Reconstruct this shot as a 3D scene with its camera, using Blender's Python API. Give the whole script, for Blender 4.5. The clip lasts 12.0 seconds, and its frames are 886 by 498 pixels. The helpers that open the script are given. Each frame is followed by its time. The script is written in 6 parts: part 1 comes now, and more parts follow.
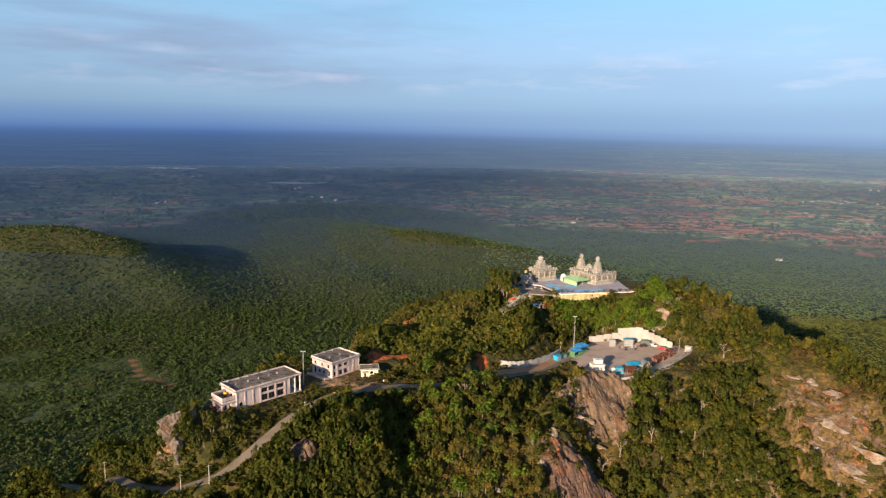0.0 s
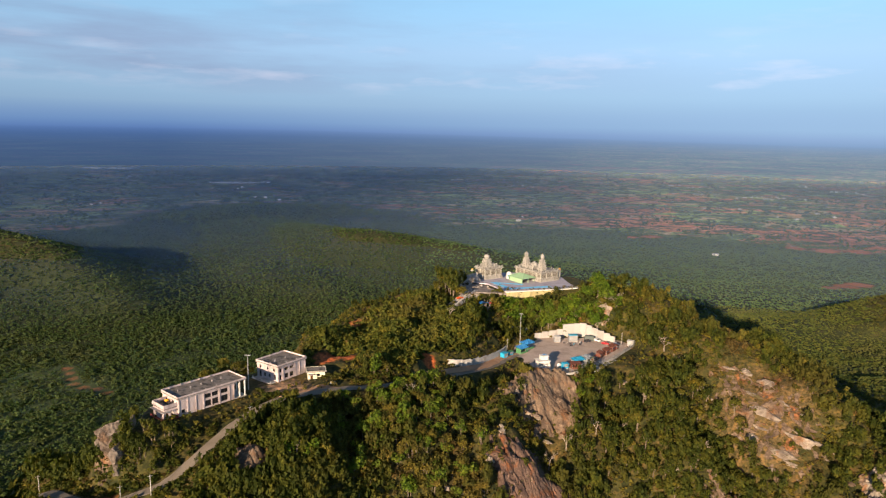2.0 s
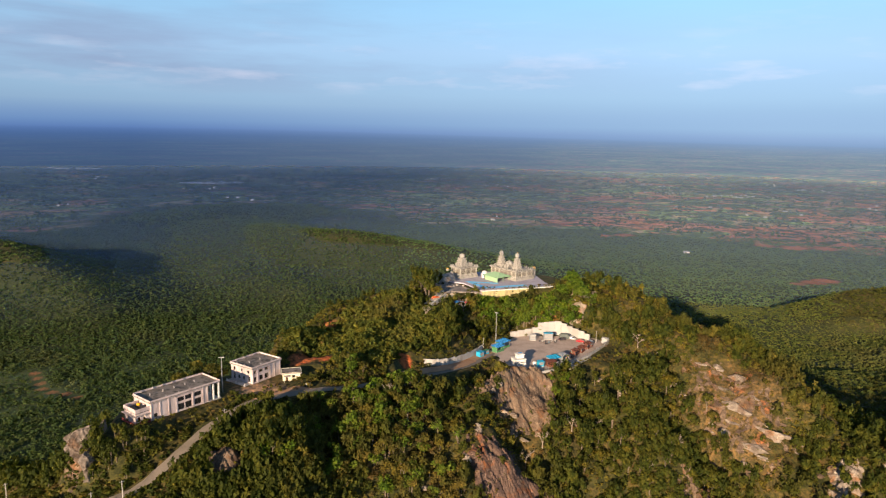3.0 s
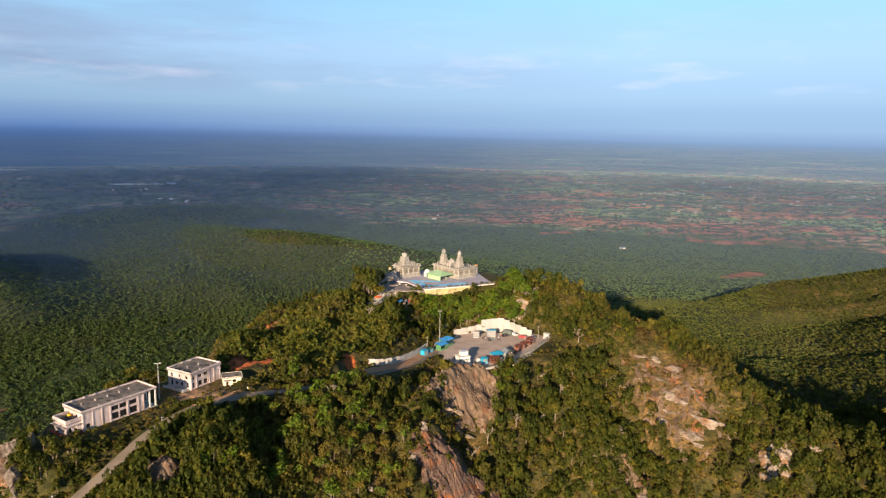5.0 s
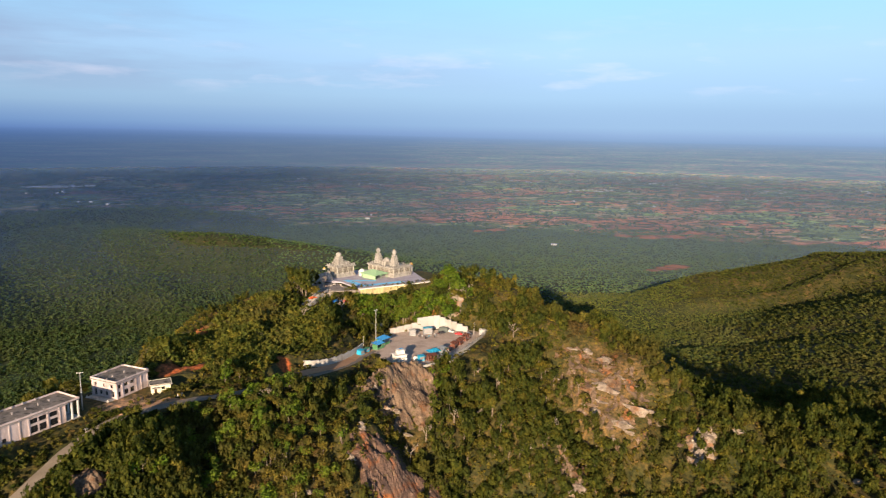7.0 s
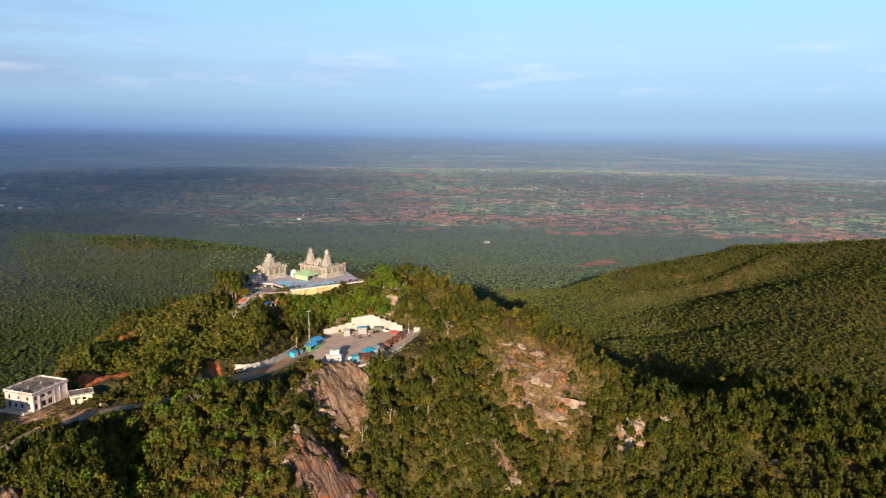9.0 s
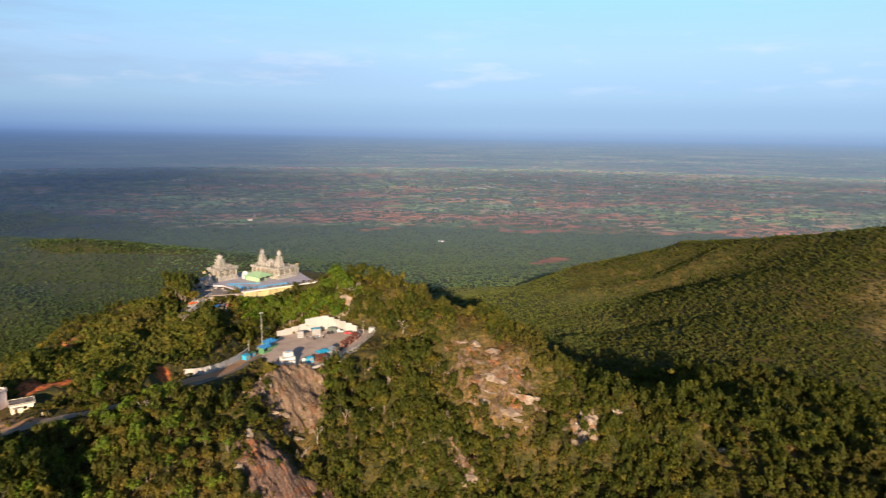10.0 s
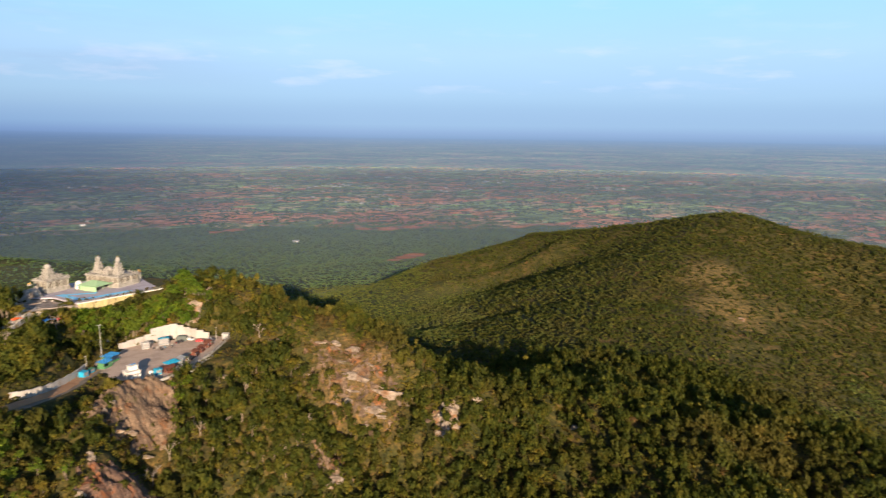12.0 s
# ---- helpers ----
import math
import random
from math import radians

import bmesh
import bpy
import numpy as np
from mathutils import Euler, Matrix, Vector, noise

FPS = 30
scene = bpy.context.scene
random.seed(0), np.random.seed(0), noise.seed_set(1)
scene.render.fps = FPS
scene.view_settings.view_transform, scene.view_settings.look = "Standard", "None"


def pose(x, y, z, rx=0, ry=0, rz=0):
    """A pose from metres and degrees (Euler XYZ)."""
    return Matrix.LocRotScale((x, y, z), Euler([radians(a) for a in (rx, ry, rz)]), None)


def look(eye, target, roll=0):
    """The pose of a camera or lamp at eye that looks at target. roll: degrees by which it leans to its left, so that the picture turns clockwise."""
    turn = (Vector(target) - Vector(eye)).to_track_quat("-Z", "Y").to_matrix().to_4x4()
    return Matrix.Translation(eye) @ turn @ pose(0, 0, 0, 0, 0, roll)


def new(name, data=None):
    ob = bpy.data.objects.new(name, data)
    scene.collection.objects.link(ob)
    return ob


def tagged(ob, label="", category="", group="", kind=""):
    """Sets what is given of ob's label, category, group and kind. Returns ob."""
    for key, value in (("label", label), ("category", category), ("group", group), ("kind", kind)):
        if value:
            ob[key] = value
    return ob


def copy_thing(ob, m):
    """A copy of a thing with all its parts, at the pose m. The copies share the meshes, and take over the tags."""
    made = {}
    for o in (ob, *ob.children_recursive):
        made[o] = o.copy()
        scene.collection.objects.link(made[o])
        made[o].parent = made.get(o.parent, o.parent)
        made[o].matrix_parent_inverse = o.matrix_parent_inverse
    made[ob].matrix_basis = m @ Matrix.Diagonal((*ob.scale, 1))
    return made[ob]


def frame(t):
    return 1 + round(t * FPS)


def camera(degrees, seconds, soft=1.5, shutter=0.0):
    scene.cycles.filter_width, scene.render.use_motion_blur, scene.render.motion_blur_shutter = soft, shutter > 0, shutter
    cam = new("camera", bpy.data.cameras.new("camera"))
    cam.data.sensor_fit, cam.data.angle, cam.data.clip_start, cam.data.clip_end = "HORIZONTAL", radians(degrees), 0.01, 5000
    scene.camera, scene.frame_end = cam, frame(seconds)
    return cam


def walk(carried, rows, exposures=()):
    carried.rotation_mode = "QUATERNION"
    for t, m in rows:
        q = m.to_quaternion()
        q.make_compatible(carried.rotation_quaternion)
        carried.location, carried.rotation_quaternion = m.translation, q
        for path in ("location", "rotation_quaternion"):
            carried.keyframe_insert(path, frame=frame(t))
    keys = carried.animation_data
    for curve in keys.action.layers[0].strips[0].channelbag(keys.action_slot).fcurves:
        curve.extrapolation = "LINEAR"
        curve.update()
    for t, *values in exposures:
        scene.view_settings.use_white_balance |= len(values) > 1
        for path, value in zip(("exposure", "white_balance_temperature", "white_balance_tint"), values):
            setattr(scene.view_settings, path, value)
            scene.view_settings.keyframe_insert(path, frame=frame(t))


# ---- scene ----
cam = camera(66.2, 12.0, soft=1.15, shutter=0.8)
PATH = [
    (0, look((0.00, 0.00, 250.00), (0.01, 98.56, 233.08), 1.03)),
    (0.5, look((0.20, -0.15, 250.21), (2.32, 98.39, 233.29), 1.02)),
    (1, look((0.30, -0.21, 250.35), (4.40, 98.26, 233.38), 1.02)),
    (1.5, look((0.30, -0.20, 250.43), (6.25, 98.18, 233.48), 1.00)),
    (2, look((0.25, -0.14, 250.46), (8.07, 98.10, 233.49), 1.05)),
    (2.5, look((0.14, -0.05, 250.45), (9.75, 98.03, 233.46), 1.04)),
    (3, look((0.01, 0.06, 250.40), (11.52, 97.93, 233.43), 1.02)),
    (5, look((-0.54, 0.45, 250.00), (19.49, 96.96, 233.09), 1.00)),
    (5.5, look((-0.63, 0.50, 249.87), (21.61, 96.52, 232.97), 0.99)),
    (6, look((-0.70, 0.53, 249.74), (24.01, 95.95, 232.87), 0.94)),
    (6.5, look((-0.72, 0.53, 249.61), (26.23, 95.34, 232.72), 0.91)),
    (7, look((-0.72, 0.51, 249.49), (28.66, 94.60, 232.61), 0.84)),
    (9, look((-0.39, 0.30, 249.00), (38.09, 91.04, 232.16), 0.75)),
    (9.5, look((-0.26, 0.26, 248.88), (40.33, 90.08, 232.01), 0.72)),
    (10, look((-0.14, 0.25, 248.77), (44.41, 88.18, 231.92), 0.70)),
    (10.5, look((-0.02, 0.29, 248.64), (48.97, 85.83, 231.82), 0.64)),
    (11, look((0.06, 0.41, 248.51), (53.71, 83.10, 231.66), 0.64)),
    (11.5, look((0.10, 0.60, 248.36), (57.93, 80.42, 231.47), 0.60)),
    (12, look((0.07, 0.91, 248.20), (62.19, 77.42, 231.26), 0.64)),
]
walk(cam, PATH, [(0, 0.36), (3, 0.38), (5.5, 0.48), (12, 0.47)])

# ---- light ----
SUN_AZ, SUN_EL = radians(209), radians(13.4)      # clockwise from +y
sun = new("sun", bpy.data.lights.new("sun", "SUN"))
sun.data.energy, sun.data.angle, sun.data.color = 7.8, radians(0.6), (1.0, 0.748, 0.505)
toward = Vector((math.sin(SUN_AZ) * math.cos(SUN_EL), math.cos(SUN_AZ) * math.cos(SUN_EL), math.sin(SUN_EL)))
sun.matrix_world = look(toward * 1000, (0, 0, 0))

world = bpy.data.worlds.new("world")
scene.world = world
world.use_nodes = True


def nodes_of(tree):
    """Short hands for making and joining nodes in one tree."""
    def node(kind, **values):
        n = tree.nodes.new(kind)
        for key, value in values.items():
            setattr(n, key, value)
        return n

    def join(a, b):
        tree.links.new(a, b)
    return node, join


def ramp(node, stops, interpolation="LINEAR"):
    """A colour ramp node from (place, colour) stops."""
    r = node("ShaderNodeValToRGB")
    r.color_ramp.interpolation = interpolation
    el = r.color_ramp.elements
    while len(el) < len(stops):
        el.new(0.5)
    for e, (at, colour) in zip(el, stops):
        e.position = at
        e.color = (*colour, 1)
    return r


def sky_world():
    tree = world.node_tree
    tree.nodes.clear()
    node, join = nodes_of(tree)
    out, back = node("ShaderNodeOutputWorld"), node("ShaderNodeBackground")
    sky = node("ShaderNodeTexSky", sky_type="NISHITA", sun_disc=False)
    sky.sun_elevation, sky.sun_rotation, sky.altitude = SUN_EL, SUN_AZ, 900
    sky.air_density, sky.dust_density, sky.ozone_density = 1.0, 1.0, 2.0
    coord = node("ShaderNodeTexCoord")
    split = node("ShaderNodeSeparateXYZ")
    join(coord.outputs["Generated"], split.inputs[0])
    # moist air: deepest at the horizon, thinning upwards
    air = ramp(node, [(0.0, (2.2, 3.45, 5.5)), (0.05, (3.3, 5.1, 7.2)), (0.11, (3.9, 6.0, 8.6)), (0.2, (3.2, 6.5, 9.6)), (0.5, (1.8, 4.0, 7.6))])
    join(split.outputs[2], air.inputs[0])
    depth = ramp(node, [(0.0, (1, 1, 1)), (0.22, (0.9, 0.9, 0.9)), (0.55, (0, 0, 0))])
    join(split.outputs[2], depth.inputs[0])
    base = mix(node, join, depth.outputs[0], sky.outputs[0], air.outputs[0])
    # broken layers of thin cloud, stretched along the horizon
    mapping = node("ShaderNodeMapping")
    mapping.inputs["Scale"].default_value, mapping.inputs["Location"].default_value = (2.0, 2.0, 15), (0.35, 0.2, 0.1)
    join(coord.outputs["Generated"], mapping.inputs[0])
    cloud = noise_node(node, join, 1.5, 7, 0.56, mapping.outputs[0])
    grey = ramp(node, [(0.44, (0, 0, 0)), (0.66, (1, 1, 1))])
    join(cloud, grey.inputs[0])
    where = node("ShaderNodeMapRange")
    where.inputs["From Min"].default_value, where.inputs["From Max"].default_value = 0.45, -0.45
    where.inputs["To Min"].default_value, where.inputs["To Max"].default_value = 0.06, 0.7
    join(split.outputs[0], where.inputs["Value"])
    fade = ramp(node, [(0.03, (0, 0, 0)), (0.08, (1, 1, 1)), (0.14, (0.8, 0.8, 0.8)), (0.19, (0.4, 0.4, 0.4)), (0.35, (0.2, 0.2, 0.2))])
    join(split.outputs[2], fade.inputs[0])
    part_of = mix(node, join, 1.0, mix(node, join, 1.0, grey.outputs[0], where.outputs[0], "MULTIPLY"), fade.outputs[0], "MULTIPLY")
    c = mix(node, join, part_of, base, (2.9, 3.6, 5.5))
    # a few bright tufts on top
    tuft_map = node("ShaderNodeMapping")
    tuft_map.inputs["Scale"].default_value = (5.5, 5.5, 30)
    join(coord.outputs["Generated"], tuft_map.inputs[0])
    tuft = ramp(node, [(0.56, (0, 0, 0)), (0.76, (0.4, 0.4, 0.4))])
    join(noise_node(node, join, 1.4, 5, 0.55, tuft_map.outputs[0]), tuft.inputs[0])
    band = ramp(node, [(0.045, (0, 0, 0)), (0.07, (1, 1, 1)), (0.095, (0.9, 0.9, 0.9)), (0.14, (0.3, 0.3, 0.3)), (0.3, (0.25, 0.25, 0.25))])
    join(split.outputs[2], band.inputs[0])
    c = mix(node, join, mix(node, join, 1.0, tuft.outputs[0], band.outputs[0], "MULTIPLY"), c, (7.4, 7.4, 8.9))
    dim = node("ShaderNodeMapRange")
    dim.inputs["From Min"].default_value, dim.inputs["From Max"].default_value = -0.5, 0.45
    dim.inputs["To Min"].default_value, dim.inputs["To Max"].default_value = 0.72, 0.95
    join(split.outputs[0], dim.inputs["Value"])
    c = mix(node, join, 1.0, c, dim.outputs[0], "MULTIPLY")
    back.inputs["Strength"].default_value = 0.1
    join(c, back.inputs["Color"])
    join(back.outputs[0], out.inputs["Surface"])


# ---- materials ----
def material(name, rough=0.8):
    m = bpy.data.materials.new(name)
    m.use_nodes = True
    tree = m.node_tree
    node, join = nodes_of(tree)
    shader = tree.nodes["Principled BSDF"]
    shader.inputs["Roughness"].default_value = rough
    shader.inputs["Specular IOR Level"].default_value = 0.25
    return m, shader, node, join


def noise_node(node, join, scale, detail=4, rough=0.55, vector=None):
    n = node("ShaderNodeTexNoise")
    n.inputs["Scale"].default_value, n.inputs["Detail"].default_value = scale, detail
    n.inputs["Roughness"].default_value = rough
    if vector is None:
        vector = node("ShaderNodeNewGeometry").outputs["Position"]
    join(vector, n.inputs["Vector"])
    return n.outputs["Fac"]


def mix(node, join, fac, a, b, blend="MIX"):
    m = node("ShaderNodeMixRGB", blend_type=blend)
    for socket, value in zip(m.inputs, (fac, a, b)):
        if isinstance(value, (int, float)):
            socket.default_value = value
        elif isinstance(value, tuple):
            socket.default_value = (*value, 1)
        else:
            join(value, socket)
    return m.outputs[0]


def bump(node, join, shader, height, strength=0.4, distance=0.3):
    b = node("ShaderNodeBump")
    b.inputs["Strength"].default_value, b.inputs["Distance"].default_value = strength, distance
    join(height, b.inputs["Height"])
    join(b.outputs[0], shader.inputs["Normal"])


def plaster(name, colour, stain=(0.25, 0.22, 0.2), scale=0.35, amount=0.5, rough=0.85, fine=6.0):
    """Painted or bare masonry: two scales of stain, streaks running down, fine relief."""
    m, shader, node, join = material(name, rough)
    place = node("ShaderNodeNewGeometry").outputs["Position"]
    stretch = node("ShaderNodeMapping")
    stretch.inputs["Scale"].default_value = (1, 1, 0.25)
    join(place, stretch.inputs[0])
    big = ramp(node, [(0.46, (0, 0, 0)), (0.67, (amount, amount, amount))])
    join(noise_node(node, join, scale, 5, 0.6, stretch.outputs[0]), big.inputs[0])
    small = noise_node(node, join, fine, 4)
    tone = ramp(node, [(0.3, (0.82, 0.82, 0.82)), (0.7, (1.05, 1.05, 1.05))])
    join(small, tone.inputs[0])
    c = mix(node, join, big.outputs[0], colour, stain)
    join(mix(node, join, 1.0, c, tone.outputs[0], "MULTIPLY"), shader.inputs["Base Color"])
    bump(node, join, shader, small, 0.3, 0.03)
    return m


def paint(name, colour, rough=0.45, metal=0.0):
    """A painted or coated thing, slightly worn."""
    m, shader, node, join = material(name, rough)
    tone = ramp(node, [(0.3, (0.75, 0.75, 0.75)), (0.7, (1.08, 1.08, 1.08))])
    join(noise_node(node, join, 1.7, 5), tone.inputs[0])
    join(mix(node, join, 1.0, colour, tone.outputs[0], "MULTIPLY"), shader.inputs["Base Color"])
    shader.inputs["Metallic"].default_value = metal
    return m


def foliage(name, dark, mid, light, dry, calm=0.35, speck=0.6):
    """Leaves: tone from leaf to leaf, from tree to tree and from stand to stand."""
    m, shader, node, join = material(name, 0.7)
    geo = node("ShaderNodeNewGeometry")
    dark, light = (tuple(c + (m - c) * calm for c, m in zip(end, mid)) for end in (dark, light))
    leaf = ramp(node, [(0.0, dark), (0.55, mid), (1.0, light)])
    join(geo.outputs["Random Per Island"], leaf.inputs[0])
    tree = ramp(node, [(0.33, (0.52, 0.66, 0.60)), (0.46, (0.85, 1.0, 0.9)), (0.57, (1.2, 1.16, 0.9)), (0.72, (1.55, 1.34, 1.0))])
    join(noise_node(node, join, 0.2, 3, 0.7, geo.outputs["Position"]), tree.inputs[0])
    c = mix(node, join, 1.0, leaf.outputs[0], tree.outputs[0], "MULTIPLY")
    stand = ramp(node, [(0.52, (0, 0, 0)), (0.72, (0.6, 0.6, 0.6))])
    join(noise_node(node, join, 0.02, 5, 0.6, geo.outputs["Position"]), stand.inputs[0])
    c = mix(node, join, stand.outputs[0], c, dry)
    # twigs and small leaves within a clump
    fine = noise_node(node, join, 1.9, 3, 0.65, geo.outputs["Position"])
    speckle = ramp(node, [(0.36, (1 - 0.55 * speck, 1 - 0.52 * speck, 1 - 0.5 * speck)), (0.5, (1.0, 1.0, 1.0)), (0.64, (1 + 0.6 * speck, 1 + 0.55 * speck, 1 + 0.4 * speck))])
    join(fine, speckle.inputs[0])
    c = mix(node, join, 1.0, c, speckle.outputs[0], "MULTIPLY")
    bump(node, join, shader, fine, 0.7, 0.35)
    join(c, shader.inputs["Base Color"])
    shader.inputs["Specular IOR Level"].default_value = 0.15
    # leaves let some light through
    thin, both, out = node("ShaderNodeBsdfTranslucent"), node("ShaderNodeMixShader"), node("ShaderNodeOutputMaterial")
    join(mix(node, join, 1.0, c, (1.5, 1.6, 0.9), "MULTIPLY"), thin.inputs["Color"])
    both.inputs[0].default_value = 0.32
    join(shader.outputs[0], both.inputs[1])
    join(thin.outputs[0], both.inputs[2])
    for n in [n for n in m.node_tree.nodes if n.type == "OUTPUT_MATERIAL" and n != out]:
        m.node_tree.nodes.remove(n)
    join(both.outputs[0], out.inputs["Surface"])
    return m


sky_world()
LEAF_NEAR = foliage("olive_scrub_leaves", (0.041, 0.040, 0.008), (0.099, 0.087, 0.015), (0.160, 0.136, 0.024), (0.155, 0.105, 0.031))
LEAF_WOOD = foliage("dark_forest_leaves", (0.023, 0.030, 0.006), (0.052, 0.058, 0.009), (0.094, 0.096, 0.014), (0.098, 0.076, 0.020))
LEAF_DRY = foliage("dry_brown_leaves", (0.045, 0.030, 0.011), (0.088, 0.062, 0.021), (0.145, 0.103, 0.038), (0.14, 0.09, 0.035))
LEAF_BRIGHT = foliage("bright_leaves", (0.040, 0.068, 0.008), (0.092, 0.136, 0.012), (0.160, 0.205, 0.022), (0.13, 0.145, 0.026))
# deep green, darkened further for cloud shade over the western woods
LEAF_DEEP_SHADED = foliage("deep_green_shaded_leaves", (0.033, 0.052, 0.019), (0.058, 0.083, 0.030), (0.084, 0.112, 0.040), (0.090, 0.094, 0.037), 0.5, 0.35)
# paler and bluer than nearer leaves: distance haze put into the colour
LEAF_FAR = foliage("far_hazy_leaves", (0.060, 0.094, 0.044), (0.086, 0.128, 0.057), (0.112, 0.158, 0.070), (0.125, 0.142, 0.068), 0.8, 0.15)
LEAF_HILL = foliage("hill_leaves", (0.038, 0.043, 0.011), (0.066, 0.071, 0.017), (0.096, 0.097, 0.024), (0.108, 0.088, 0.032), 0.5, 0.45)
# paler copy of the hill leaves, lightened for haze over the flat vale
LEAF_VALE = foliage("valley_hazy_leaves", (0.060, 0.070, 0.020), (0.094, 0.106, 0.030), (0.130, 0.140, 0.040), (0.13, 0.12, 0.045), 0.5, 0.35)
LEAF_LUSH = foliage("lush_sunny_leaves", (0.050, 0.056, 0.011), (0.098, 0.100, 0.018), (0.150, 0.145, 0.028), (0.15, 0.105, 0.034))
WALL = plaster("pinkish_white_plaster", (0.60, 0.50, 0.49), (0.30, 0.235, 0.22), 0.55, 0.75)
CREAM = plaster("cream_plaster", (0.78, 0.74, 0.55), (0.45, 0.38, 0.3), 0.5, 0.4)
WHITE = plaster("white_plaster", (0.72, 0.70, 0.67), (0.42, 0.38, 0.33), 0.5, 0.45)
ROOF = plaster("weathered_roof_screed", (0.22, 0.19, 0.165), (0.05, 0.044, 0.04), 0.5, 1.0)
CONCRETE = plaster("grey_concrete", (0.46, 0.44, 0.41), (0.20, 0.18, 0.16), 0.3, 0.7)
RETAINING = plaster("pale_retaining_wall", (0.43, 0.415, 0.40), (0.24, 0.22, 0.20), 0.25, 0.8)
GRANITE = plaster("carved_grey_granite", (0.46, 0.44, 0.38), (0.17, 0.16, 0.13), 0.6, 0.8)
BLUE = paint("blue_sheet", (0.05, 0.28, 0.62), 0.4)
METAL = paint("galvanised_steel", (0.5, 0.5, 0.5), 0.4, 0.6)
# near-black slab colour, standing in for the dark inside a doorway
DARK = paint("dark_opening", (0.02, 0.02, 0.022), 0.3)
ORANGE = paint("orange_sheet", (0.75, 0.13, 0.03), 0.6)
GREEN = paint("pale_green_roof", (0.33, 0.52, 0.30), 0.5)
YELLOW = plaster("yellow_court_wall", (0.55, 0.48, 0.25), (0.26, 0.21, 0.12), 0.45, 0.75)


# ---- building helpers ----
def part(name, bm, mat, parent=None, label=""):
    """One mesh object from a bmesh, under a thing or part when one is given."""
    me = bpy.data.meshes.new(name)
    bm.to_mesh(me)
    bm.free()
    me.materials.append(mat)
    ob = new(name, me)
    if parent is not None:
        ob.parent = parent
    return tagged(ob, label)


def thing(name, m, label, category, group="", kind=""):
    ob = new(name)
    ob.matrix_basis = m
    ob.empty_display_size = 0.5
    return tagged(ob, label, category, group, kind)


def box(bm, x0, y0, z0, x1, y1, z1):
    """A box between two corners, added to bm."""
    r = bmesh.ops.create_cube(bm, size=1, matrix=Matrix.Translation(((x0 + x1) / 2, (y0 + y1) / 2, (z0 + z1) / 2))
                              @ Matrix.Diagonal((abs(x1 - x0), abs(y1 - y0), abs(z1 - z0), 1)))
    return r["verts"]


def boxes(*rows):
    bm = bmesh.new()
    for row in rows:
        box(bm, *row)
    return bm


def cone(bm, x, y, z, r0, r1, h, n=10):
    return bmesh.ops.create_cone(bm, cap_ends=True, segments=n, radius1=r0, radius2=r1, depth=h,
                                 matrix=Matrix.Translation((x, y, z + h / 2)))["verts"]


def array_mesh(name, verts, quads, mat, smooth=False):
    """A mesh object from numpy arrays of places and of four-sided faces."""
    me = bpy.data.meshes.new(name)
    me.vertices.add(len(verts))
    me.vertices.foreach_set("co", np.ascontiguousarray(verts, dtype=np.float32).ravel())
    me.loops.add(quads.size)
    me.loops.foreach_set("vertex_index", np.ascontiguousarray(quads, dtype=np.int32).ravel())
    me.polygons.add(len(quads))
    me.polygons.foreach_set("loop_start", np.arange(0, quads.size, quads.shape[1], dtype=np.int32))
    me.polygons.foreach_set("use_smooth", np.full(len(quads), smooth, dtype=bool))
    me.update(calc_edges=True)
    me.materials.append(mat)
    return new(name, me)


# ---- the land ----
# crest lines: nodes of x, y, height; then the half width of the flat top and of the flanks
CREST_MAIN = ([(-215, 262, 70), (-150, 225, 108), (-110, 208, 133), (-66, 218, 157), (-38, 248, 158), (-2, 305, 161), (8, 345, 166), (40, 368, 166),
               (75, 380, 165), (112, 364, 167), (135, 335, 165), (152, 308, 157), (173, 286, 146)], 8, 105)
CREST_TERRACE = ([(-120, 203, 128), (-75, 190, 142), (-45, 215, 154), (-5, 240, 155), (35, 262, 149), (70, 278, 146), (100, 280, 145), (128, 302, 147)], 5, 105)
CREST_SHOULDER = ([(305, 345, 86), (345, 440, 76), (380, 530, 54)], 10, 60)
CREST_SADDLE = ([(173, 286, 146), (189, 263, 139), (218, 226, 125), (250, 205, 119), (275, 178, 116), (300, 120, 116), (290, 20, 108), (270, -80, 80)], 6, 110)
CREST_NEAR = ([(255, 195, 118), (235, 130, 118), (215, 60, 112), (190, -40, 80)], 10, 90)
CREST_LINK = ([(265, 195, 114), (340, 240, 107), (450, 290, 121), (560, 325, 145), (640, 345, 164)], 22, 275)
CREST_RIGHT = ([(640, 335, 165), (620, 450, 148), (600, 552, 130), (515, 618, 97), (450, 690, 52), (420, 790, 8)], 10, 140)
CREST_RIGHT_B = ([(640, 335, 165), (660, 205, 149), (650, 60, 130), (700, -150, 90)], 10, 170)
CREST_LEFT = ([(170, 1060, 60), (85, 1098, 70), (-30, 1170, 76), (-110, 1290, 66), (-190, 1450, 50), (-300, 1650, 30)], 15, 165)
CREST_BEYOND = ([(-560, 1850, 4), (-470, 1900, 26), (-390, 1960, 36), (-260, 2000, 30), (-60, 1950, 14), (100, 1850, 4)], 25, 190)
CREST_FAR_LEFT = ([(-1000, 1150, 74), (-740, 1110, 84), (-620, 1085, 87), (-515, 1025, 80), (-440, 985, 60), (-365, 940, 44), (-310, 870, 22), (-270, 800, 8)], 10, 150)
CREST_INNER = ([(-28, 268, 156), (0, 286, 157), (20, 302, 159), (35, 324, 162), (50, 345, 159), (80, 346, 153), (108, 343, 154)], 5, 70)
